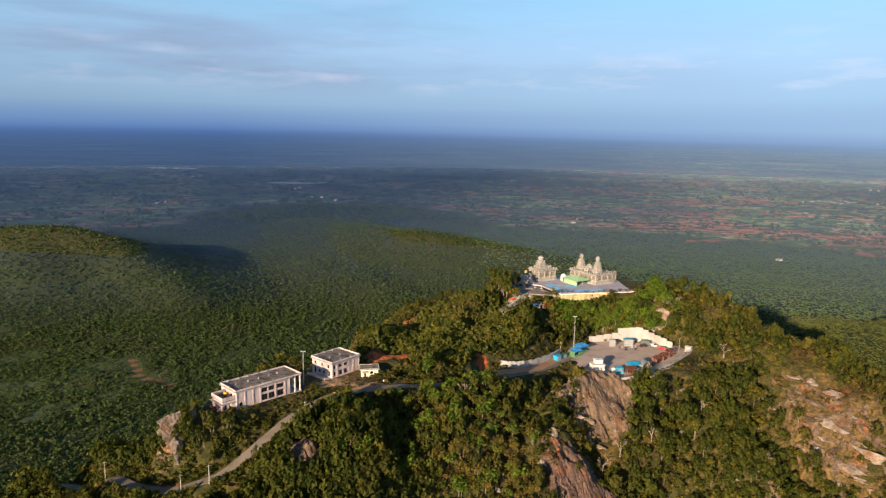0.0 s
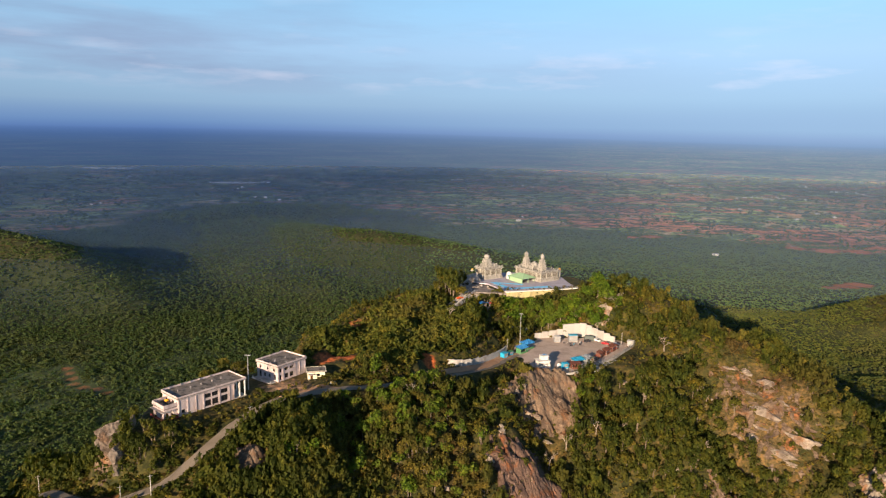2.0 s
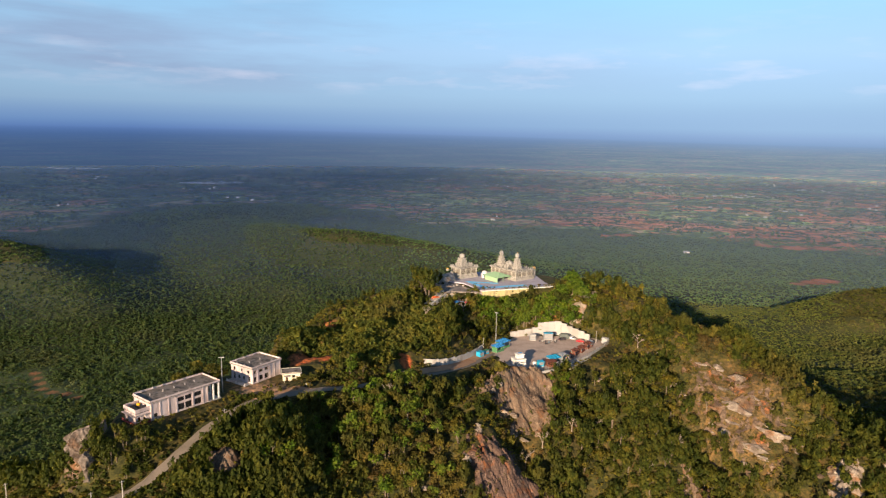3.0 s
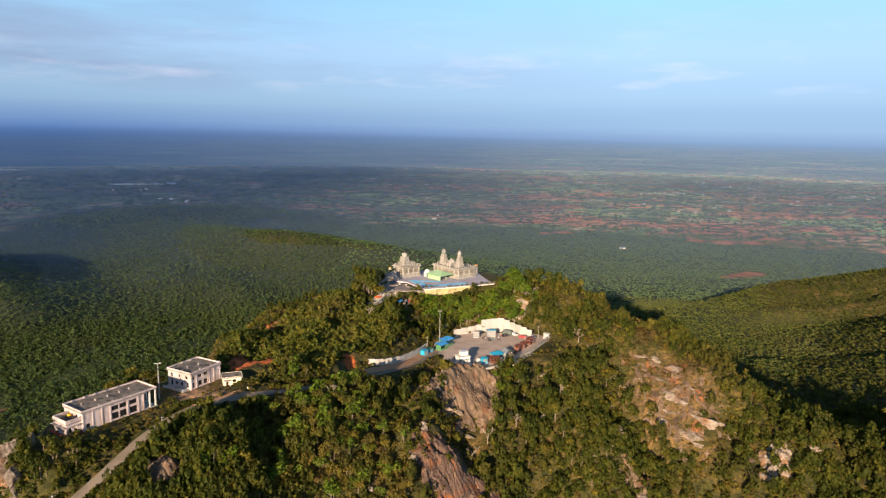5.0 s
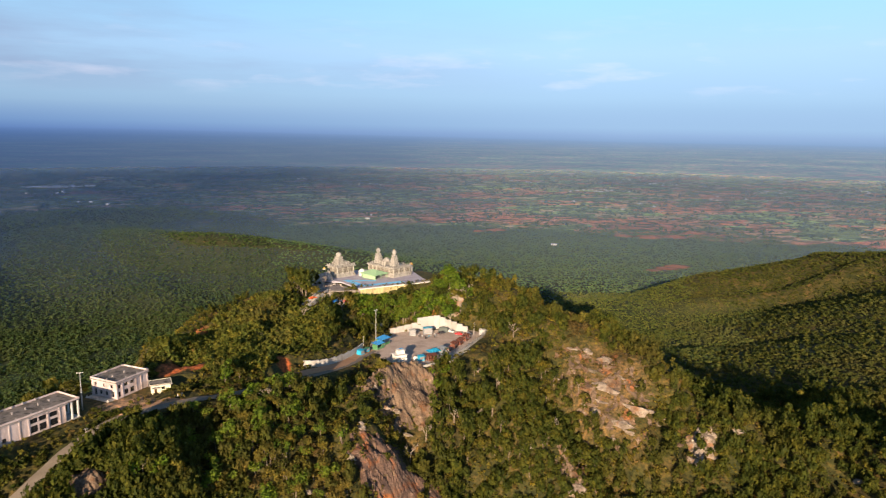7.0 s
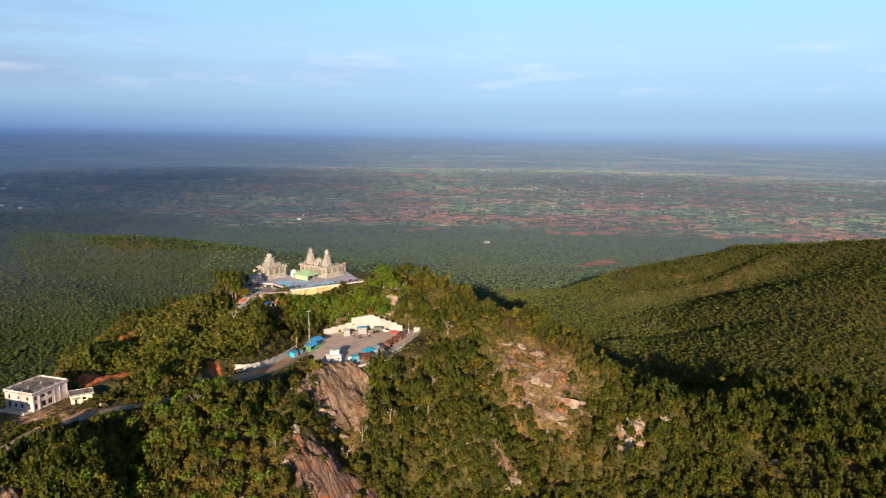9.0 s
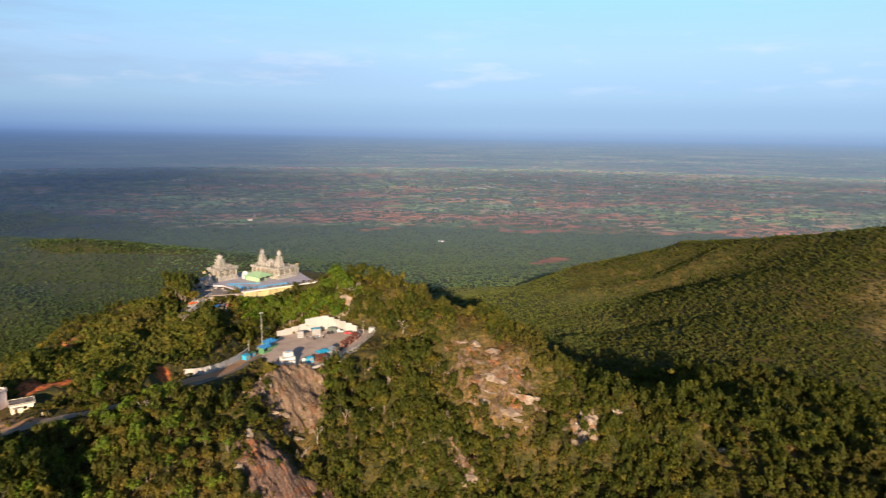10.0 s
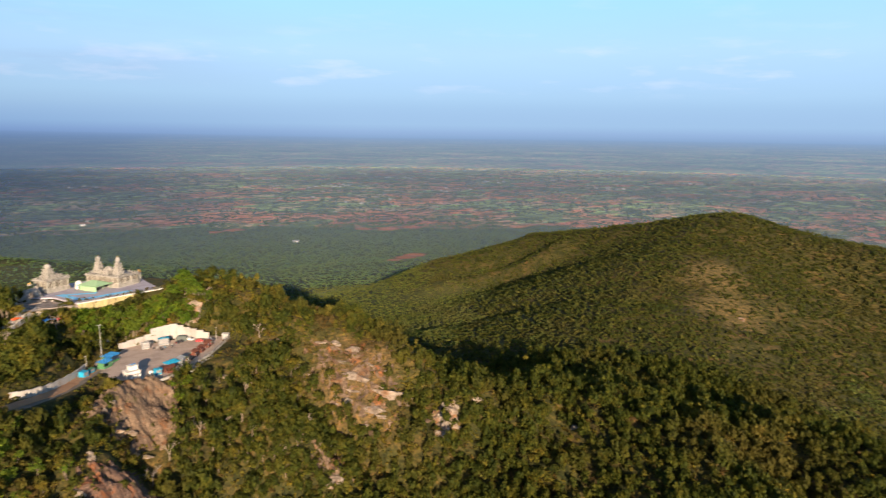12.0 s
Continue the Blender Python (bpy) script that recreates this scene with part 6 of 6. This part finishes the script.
# ---- rocks ----
def rock_material(name, pale, dark, rust):
    """Granite with dark water streaks down the slope, rust stains and fine grain."""
    m, shader, node, join = material(name, 0.9)
    place = node("ShaderNodeNewGeometry").outputs["Position"]
    spin, s = node("ShaderNodeMapping"), node("ShaderNodeMapping")
    spin.inputs["Rotation"].default_value = (0, 0, -0.95)
    s.inputs["Scale"].default_value = (0.8, 0.15, 0.2)
    join(place, spin.inputs[0])
    join(spin.outputs[0], s.inputs[0])
    streak = ramp(node, [(0.36, (0.1, 0.1, 0.1)), (0.58, (1, 1, 1))])
    lines = noise_node(node, join, 0.8, 6, 0.65, s.outputs[0])
    join(lines, streak.inputs[0])
    rusty = ramp(node, [(0.52, (0, 0, 0)), (0.64, (1, 1, 1))])
    join(noise_node(node, join, 0.16, 5, 0.6, place), rusty.inputs[0])
    grain = noise_node(node, join, 1.8, 6, 0.65, place)
    tone = ramp(node, [(0.3, (0.6, 0.6, 0.6)), (0.7, (1.15, 1.15, 1.15))])
    join(grain, tone.inputs[0])
    c = mix(node, join, rusty.outputs[0], pale, rust)
    c = mix(node, join, streak.outputs[0], dark, c)
    lichen = ramp(node, [(0.56, (0, 0, 0)), (0.64, (0.85, 0.85, 0.85))])
    join(noise_node(node, join, 0.42, 6, 0.65, place), lichen.inputs[0])
    c = mix(node, join, lichen.outputs[0], c, tuple(1.55 * v + 0.02 for v in pale))
    turf = ramp(node, [(0.585, (0, 0, 0)), (0.64, (0.9, 0.9, 0.9))])
    join(noise_node(node, join, 0.21, 7, 0.7, place), turf.inputs[0])
    c = mix(node, join, turf.outputs[0], c, (0.085, 0.072, 0.026))
    join(mix(node, join, 1.0, c, tone.outputs[0], "MULTIPLY"), shader.inputs["Base Color"])
    both = mix(node, join, 0.25, grain, lines)
    bump(node, join, shader, both, 0.55, 0.35)
    return m


ROCK = rock_material("brown_grey_granite", (0.185, 0.130, 0.090), (0.066, 0.046, 0.036), (0.205, 0.095, 0.040))
ROCK_SUMMIT = rock_material("whitish_granite", (0.46, 0.42, 0.38), (0.22, 0.19, 0.17), (0.36, 0.28, 0.22))
ROCK_CRAG = rock_material("grey_crag_granite", (0.20, 0.165, 0.14), (0.06, 0.05, 0.043), (0.17, 0.10, 0.06))
ROCK_PALE = rock_material("pale_granite", (0.33, 0.275, 0.225), (0.12, 0.092, 0.074), (0.28, 0.14, 0.065))


def boulder(x, y, sx, sy, sz, rz, seed, mat, label, tilt=0.0, lift=0.0, group="hillside boulders", detail=4):
    """A granite mass: a ball cut by planes, split along parallel joints and weathered."""
    rng = random.Random(seed)
    bm = bmesh.new()
    bmesh.ops.create_icosphere(bm, subdivisions=detail, radius=1)
    planes = [(Vector((rng.gauss(0, 1), rng.gauss(0, 1), rng.gauss(0.3, 0.8))).normalized(), rng.uniform(0.45, 0.85)) for _ in range(14)]
    off = Vector((seed * 3.1, seed * 1.7, seed * 0.9))
    lean = rng.uniform(0.2, 0.7)
    count = rng.uniform(3.5, 6.0)
    for v in bm.verts:
        p = v.co.copy()
        for n, c in planes:
            over = p.dot(n) - c
            if over > 0:
                p -= n * over * 0.95
        # sheets split off along joints that dip across the mass
        j = (p.x + p.z * lean + 0.18 * noise.noise(p * 1.5 + off)) * count
        p += Vector((0, -0.5, 0.6)) * (0.10 * ((j % 1.0) - 0.5))
        p *= 1 + 0.16 * noise.noise(p * 1.4 + off) + 0.08 * noise.noise(p * 3.7 + off) + 0.05 * noise.noise(p * 8.0 + off)
        v.co = p
    ob = part("boulder", bm, mat)
    ob.matrix_basis = pose(x, y, ground_at(x, y) + lift, tilt, 0, rz) @ Matrix.Diagonal((sx, sy, sz, 1))
    return tagged(ob, label, "boulder", group)


def outcrop(x, y, rx, ry, rz, bulge, seed, mat, label, patchy=0.0, cell=0.45, rough=1.0):
    """Living rock breaking out of the slope: it follows the hill, splits in sheets and dives under the earth at its ragged rim."""
    nx, ny = int(2.4 * rx / cell), int(2.4 * ry / cell)
    u, v = np.meshgrid(np.linspace(-1.2, 1.2, nx), np.linspace(-1.2, 1.2, ny))
    c, s = math.cos(radians(rz)), math.sin(radians(rz))
    px, py = x + u * rx * c - v * ry * s, y + u * rx * s + v * ry * c
    rim = np.hypot(u, v) + 0.22 * wobble(px, py, 9, seed) + 0.10 * wobble(px, py, 3.2, seed + 1)
    body = np.clip(1 - rim ** 2, -1, 1)
    across = (px * 0.72 + py * 0.69) + 0.9 * wobble(px, py, 18, seed + 2)
    sheet = (across / 2.1) % 1.0
    crack = (across / 3.4 + 0.25 * wobble(px, py, 8, seed + 3)) % 1.0
    z = height(px, py) - 0.5 + bulge * np.sign(body) * np.abs(body) ** 0.6
    z = z + (body > 0) * (rough * (0.5 * (sheet - 0.5) - 0.6 * (crack < 0.08)) + 0.5 * wobble(px, py, 11, seed + 4) + 0.07 * wobble(px, py, 1.7, seed + 5))
    if patchy:
        z = z - patchy * (wobble(px, py, 11, seed + 6) < -0.1) - 0.5 * patchy * (wobble(px, py, 5, seed + 7) < -0.2)
    i = np.arange(nx * ny).reshape(ny, nx)
    quads = np.stack([i[:-1, :-1], i[:-1, 1:], i[1:, 1:], i[1:, :-1]], -1).reshape(-1, 4)
    inside = (rim < 1.25)[:-1, :-1].ravel()
    ob = array_mesh("rock_outcrop", np.stack([px, py, z], -1).reshape(-1, 3), quads[inside], mat)
    return tagged(ob, label, "rock", "granite outcrops")


# the large masses
ROCK_RUST = rock_material("rusty_purple_granite", (0.15, 0.095, 0.07), (0.052, 0.034, 0.032), (0.28, 0.095, 0.028))
outcrop(68, 265, 15, 13, 25, 4.4, 601, ROCK, "huge brown streaked granite dome below the white hut", rough=0.55)
outcrop(53, 258, 9, 10, 20, 2.8, 611, ROCK, "brown streaked granite slab on the steep slope", 1.2)
outcrop(56, 226, 20, 12, 8, 3.6, 621, ROCK_RUST, "rusty purple-brown granite mass on the steep slope")
for x, y, sx, sy, sz, rz, seed, lift in ((38.5, 225.5, 4.2, 3.0, 3.2, 20, 831, 0.6), (43, 228, 2.6, 2.2, 2.8, 70, 832, 0.4), (40.5, 220.5, 2.6, 2.2, 3.6, 10, 833, 0.2), (46, 232, 2.4, 1.8, 2.2, 110, 834, 0.6)):
    boulder(x, y, sx, sy, sz, rz, seed, ROCK_RUST, "orange-stained granite block on the steep slope", 6, lift, "rust-stained blocks")
for x, y, sx, seed in ((48, 262, 3.6, 841), (51, 258, 4.2, 842), (54.5, 254, 4.0, 843), (58, 250, 4.4, 844), (55, 262, 3.2, 845), (60, 256, 3.6, 846), (63, 249, 3.0, 847)):
    boulder(x, y, sx, 1.3, 1.1, -52, seed, ROCK_PALE, "long pale granite ledge of the dome", -10, 1.2, "pale dome ledges")
for x, y, s in ((20.5, 215, 1.6), (26, 216, 2.2), (31.5, 217.5, 1.9), (28.5, 214, 1.4)):
    boulder(x, y, s * 1.3, s, s, x * 31, int(x * 7), ROCK_PALE, "pale granite rock among the scrub", 0, 0.1, "pale slope rocks", 3)
outcrop(-42, 196.5, 5.4, 6.0, 0, 2.8, 631, ROCK, "brown streaked rock below the road")
outcrop(-50, 188.5, 5.0, 5.0, 0, 2.0, 641, ROCK, "low brown rock below the road")
outcrop(-85.5, 201, 4.2, 4.8, 10, 1.6, 651, ROCK, "grey cracked granite crag above the road bend")
outcrop(160, 262, 16, 25, 22, 1.5, 661, ROCK, "bare weathered granite slope with grass between", 2.4)
outcrop(187, 227, 6, 8, -10, 2.6, 671, ROCK_PALE, "pale granite outcrop on the flank")
outcrop(133, 238, 8, 10, 0, 2.2, 681, ROCK, "brown granite outcrop on the flank", 1.0)
outcrop(96, 258, 7, 7, 0, 1.4, 691, ROCK, "brown granite outcrop on the flank", 0.9)
outcrop(112, 338, 6, 5, 0, 2.6, 701, ROCK_PALE, "pale granite outcrop above the yard")
boulder(42, 237, 2.8, 2.4, 2.4, 40, 7, ROCK_PALE, "pale granite block on the steep slope", 0, -0.6)
boulder(36, 226, 3.4, 3, 2.6, 10, 8, ROCK_PALE, "pale granite block on the steep slope", 0, -1)
boulder(-87.5, 206, 3.6, 3.0, 3.4, 20, 11, ROCK_PALE, "grey granite boulder above the road bend", 0, 1.6)
boulder(-80, 204.5, 2.4, 1.6, 2.8, 120, 15, ROCK_PALE, "tall grey granite boulder above the road bend", 10, 0.6)
for x, y, sx, sy, sz, rz, seed, lift in ((-84.4, 201.5, 4.8, 3.8, 6.0, 30, 21, 2.6), (-82.0, 198.6, 3.2, 2.8, 4.6, 80, 22, 1.0), (-87.0, 204.0, 4.4, 3.4, 4.2, 10, 23, 5.2), (-81.4, 197.0, 1.6, 1.5, 2.6, 140, 24, 0.2),
                                         (-78.6, 203.5, 1.8, 1.5, 3.4, 60, 25, 2.6), (-86.0, 200.0, 2.4, 2.0, 3.2, 50, 26, 5.0)):
    boulder(x, y, sx, sy, sz, rz, seed, ROCK_CRAG, "fractured grey granite block of the crag", 8, lift, "crag blocks")
# the bare rocky slope
rng = random.Random(77)
for k in range(40):
    u, w = rng.random(), rng.random()
    x, y = 147 + 23 * w + 24 * (u - 0.5), 285 - 48 * w + 6 * (u - 0.5)
    s = rng.uniform(0.5, 2.2)
    boulder(x, y, s * rng.uniform(1.4, 3.0), s * rng.uniform(0.6, 0.9), s * 0.6, rng.uniform(-72, -48), 100 + k, rng.choice((ROCK, ROCK_PALE, ROCK_PALE)),
            "weathered granite slab on the bare rocky slope", rng.uniform(-25, -5), -0.25 * s, "rocky slope slabs", 3)
for x, y, sx, sy, sz, seed in ((159, 262, 9, 3.4, 2.6, 201), (167, 248, 10, 3.4, 2.6, 202), (168, 275, 5, 4, 3, 203), (160, 283, 5, 3, 2.4, 204), (160, 246, 8, 3, 2.4, 205)):
    boulder(x, y, sx, sy, sz, -62, seed, ROCK_PALE, "long pale granite rib on the bare rocky slope", -8, -1.0, "rocky slope slabs")
# others along the flank
for x, y, s, seed in ((181, 221, 5, 301), (180, 233, 3.6, 302), (202, 223, 3.2, 303), (216, 207, 2.4, 304), (228, 186, 2.4, 305), (238, 160, 2.6, 306), (260, 136, 2.8, 307), (280, 103, 3, 308),
                      (153, 258, 3.4, 309), (142, 247, 4, 310), (131, 233, 4.4, 311), (108, 336, 3.2, 312), (119, 344, 3.8, 313), (113, 340, 2.4, 314), (29, 325, 2.4, 315),
                      (86, 254, 2.6, 316), (96, 259, 2.8, 317), (145, 252, 4, 318), (477, 239, 4, 319), (118, 312, 2.4, 320), (103, 280, 3, 321), (30, 222, 3, 322), (20, 212, 2.6, 323), (129, 317, 2, 324)):
    boulder(x, y, s * 1.15, s, s * 0.9, seed * 37 % 180, seed, ROCK_PALE if seed % 2 else ROCK, "weathered granite boulder among the scrub", 0, -0.45 * s)
for x, y, s, z in ((48.5, 388, 5.4, 1.2), (45.5, 382.5, 4, 0.4), (52, 384.5, 3, 0)):
    boulder(x, y, s, s, s * 0.95, x * 9, int(x), ROCK_SUMMIT, "pale summit boulder beside the small shrine", 0, z, "summit boulders")


rng = random.Random(55)
for k in range(26):
    boulder(rng.uniform(39, 60), rng.uniform(358, 379), rng.uniform(0.6, 2.0), rng.uniform(0.6, 1.6), rng.uniform(0.6, 1.4), rng.uniform(0, 180), 900 + k, rng.choice((ROCK_SUMMIT, ROCK_PALE)),
            "pale weathered rock on the terrace slope", 0, 0.2, "terrace rocks", 3)


# ---- single trees ----
BARK = plaster("grey_brown_bark", (0.20, 0.16, 0.12), (0.09, 0.07, 0.05), 1.5, 0.6, 0.95, 5)
DEAD = plaster("bleached_dead_wood", (0.34, 0.28, 0.23), (0.18, 0.14, 0.11), 1.5, 0.6, 0.95, 5)


def limb(bm, a, b, r0, r1, n=5):
    """A tapered limb from a to b."""
    d = b - a
    m = Matrix.Translation((a + b) / 2) @ d.to_track_quat("Z", "Y").to_matrix().to_4x4()
    bmesh.ops.create_cone(bm, cap_ends=False, segments=n, radius1=r0, radius2=r1, depth=d.length, matrix=m)


def tree_kind(seed, mat, name, label, wide=1.0, tall=1.0):
    """A tree about 6 m tall: tapered trunk with limbs; a crown of many leaf clumps."""
    rng = np.random.default_rng(seed)
    t = thing(name, pose(0, 0, -500), label, "tree", "hillside trees")
    bm = bmesh.new()
    top = Vector((rng.uniform(-0.3, 0.3), rng.uniform(-0.3, 0.3), 2.4 * tall))
    limb(bm, Vector((0, 0, -0.6)), top, 0.2, 0.13, 7)
    for k in range(5):
        a = k * 1.26 + rng.uniform(-0.3, 0.3)
        limb(bm, top, top + Vector((math.cos(a) * 1.3 * wide, math.sin(a) * 1.3 * wide, rng.uniform(0.8, 2.0) * tall)), 0.1, 0.03, 4)
    part("trunk", bm, BARK, t)
    q = crown_template(rng, 7, 220, 0.155, 1.15, corners=3)
    v = q.reshape(-1, 3) * (2.1 * wide, 2.1 * wide, 2.4 * tall) + (0, 0, 1.2 * tall)
    crown = array_mesh("crown", v, np.arange(len(v)).reshape(-1, 3), mat)
    crown.parent = t
    return t


KINDS = [tree_kind(401, LEAF_BRIGHT, "broadleaf_tree", "bright green broadleaf tree on the hillside"), tree_kind(402, LEAF_BRIGHT, "broadleaf_tree", "bright green broadleaf tree on the hillside", 1.15, 0.95),
         tree_kind(403, LEAF_NEAR, "scrub_tree", "olive green scrub tree on the slope"), tree_kind(404, LEAF_WOOD, "forest_tree", "tall dark green tree on the slope", 0.85, 1.35)]


def grove(count, x0, y0, x1, y1, kinds, seed, low=0.8, high=1.4):
    """Single trees at random places of a stretch of hillside."""
    rng = random.Random(seed)
    made = 0
    while made < count:
        x, y = rng.uniform(x0, x1), rng.uniform(y0, y1)
        made += 1
        if not off_levels(np.array([x]), np.array([y]), 2.4)[0] or (62 < x < 108 and y > 357) or (36 < x < 64 and y > 356) or (72 < x < 114 and 315 < y < 333):
            continue
        s = rng.uniform(low, high)
        o = copy_thing(KINDS[rng.choice(kinds)], pose(x, y, ground_at(x, y) - 0.2, 0, 0, rng.uniform(0, 360)))
        o.scale = (s, s, s * rng.uniform(0.9, 1.15))


grove(150, 58, 333, 118, 352, (0, 0, 1), 41, 0.9, 1.5)
grove(56, 66, 351, 108, 356.8, (0, 1, 0), 40, 0.6, 0.9)
grove(30, 104, 358, 124, 380, (0, 1, 2), 42)
grove(45, -22, 222, 22, 240, (0, 1, 1), 43, 0.7, 1.2)
grove(30, -75, 236, -28, 268, (2, 3), 44)
grove(50, -35, 196, 40, 222, (2, 3, 2, 1), 45, 0.8, 1.3)
grove(45, 80, 236, 150, 268, (2, 3, 3), 46, 0.9, 1.5)
grove(60, 84, 240, 140, 276, (3, 3, 2), 52, 0.9, 1.5)
grove(24, -96, 190, -70, 204, (3, 3, 2), 53, 0.6, 1.0)
grove(46, -80, 191, -56, 205, (3, 3, 3, 2), 54, 0.5, 0.85)
grove(60, -6, 234, 24, 256, (0, 1, 1, 2), 47, 0.85, 1.25)
grove(14, 46, 274, 60, 286, (2, 3, 1), 48, 0.5, 0.8)
grove(30, 26, 354, 41, 370, (2, 3, 2), 51, 1.2, 2.0)
grove(14, 80, 266, 88, 276, (0, 1), 49, 0.7, 1.0)
grove(60, -10, 200, 34, 232, (0, 1, 2), 50, 0.9, 1.5)
for k in KINDS:
    for c in k.children:
        bpy.data.objects.remove(c)
    bpy.data.objects.remove(k)


def bare_tree(x, y, s, seed):
    """A leafless tree of forking limbs."""
    rng = random.Random(seed)
    bm = bmesh.new()

    def grow(p, d, length, r, level):
        q = p + d * length
        limb(bm, p, q, r, r * 0.62, 5 if level > 1 else 3)
        if level:
            for _ in range(3):
                grow(q, (d + Vector((rng.gauss(0, 0.5), rng.gauss(0, 0.5), rng.gauss(0.05, 0.25)))).normalized(), length * rng.uniform(0.6, 0.85), r * 0.58, level - 1)
    grow(Vector((0, 0, -0.4)), Vector((0, 0, 1)), 1.9, 0.2, 4)
    ob = part("bare_tree", bm, DEAD)
    ob.matrix_basis = pose(x, y, ground_at(x, y), 0, 0, seed * 50) @ Matrix.Diagonal((s, s, s, 1))
    tagged(ob, "leafless pale grey tree among the scrub", "tree", "bare trees")


for k, (x, y, s) in enumerate(((117, 334, 1.5), (120, 337, 1.3), (9, 238, 1.3), (70, 246, 1.4), (83, 250, 1.2), (96, 256, 1.3), (108, 262, 1.2), (30, 322, 1.2), (46, 372, 1.3), (36, 368, 1.2), (51, 338, 1.3),
                                (-28, 199, 1.1), (62, 240, 1.3), (130, 300, 1.4), (134, 292, 1.3), (128, 250, 1.4), (112, 240, 1.3), (105, 228, 1.2))):
    bare_tree(x, y, s, 500 + k)


# ---- scattered houses, pools and far trees of the plain ----
# pale base colour stands in for sky mirrored in the water
WATER, wsh, wn, wj = material("still_water", 0.08)
wsh.inputs["Base Color"].default_value = (0.72, 0.78, 0.84, 1)
wsh.inputs["Roughness"].default_value = 0.25


def pond(x, y, rx, ry, rz, label):
    rng = random.Random(int(x))
    pts = [(math.cos(a) * rx * rng.uniform(0.75, 1.1), math.sin(a) * ry * rng.uniform(0.75, 1.1)) for a in [2 * math.pi * k / 20 for k in range(20)]]
    o = slab("water", pts, 0, WATER, 1)
    o.matrix_basis = pose(x, y, max(ground_at(x, y), 0) + 2.2, 0, 0, rz)
    tagged(o, label, "pond", kind="structure")


pond(-694, 3238, 150, 60, 10, "pale irrigation tank on the plain")
pond(-1690, 4250, 160, 70, 0, "pale irrigation tank on the plain")


def far_house(x, y, w, d, h, rz, roof):
    t = thing("farmhouse", pose(x, y, ground_at(x, y) - 0.3, 0, 0, rz), "small whitewashed farmhouse among the fields", "house", "farmhouses on the plain")
    part("walls", boxes((-w / 2, -d / 2, 0, w / 2, d / 2, h)), WHITE, t)
    bm = bmesh.new()
    q = [bm.verts.new(p) for p in ((-w / 2 - 0.5, -d / 2 - 0.5, h), (w / 2 + 0.5, -d / 2 - 0.5, h), (w / 2 + 0.5, d / 2 + 0.5, h), (-w / 2 - 0.5, d / 2 + 0.5, h), (-w / 2 - 0.5, 0, h + d * 0.25), (w / 2 + 0.5, 0, h + d * 0.25))]
    for f in ((0, 1, 5, 4), (2, 3, 4, 5), (0, 4, 3), (1, 2, 5), (3, 2, 1, 0)):
        bm.faces.new([q[i] for i in f])
    part("roof", bm, roof, t)
    part("door", boxes((-0.6, -d / 2 - 0.05, 0, 0.6, -d / 2 - 0.004, 2.1)), DARK, t)


rng = random.Random(91)
SPOTS = [(1494, 2740, 7), (1635, 2720, 10), (2165, 3025, 7), (1430, 2107, 2), (1190, 2050, 2), (1300, 2890, 5), (2416, 2543, 5), (388, 1963, 2), (752, 1349, 1), (2527, 1947, 8), (-420, 2500, 3), (1900, 2300, 6), (600, 3200, 5), (2300, 2500, 5), (-900, 2300, 2), (1150, 2300, 2), (2900, 2500, 7), (-700, 2900, 5), (350, 3600, 6), (1500, 3300, 7), (2200, 3400, 6), (3200, 1900, 7), (-1300, 3500, 5)]
for x, y, n in SPOTS:
    for _ in range(n):
        far_house(x + rng.uniform(-80, 80), y + rng.uniform(-70, 70), rng.uniform(6, 13), rng.uniform(5, 8), rng.uniform(3.0, 4.6), rng.uniform(0, 180), rng.choice((WHITE, GREY_SHEET, WHITE)))
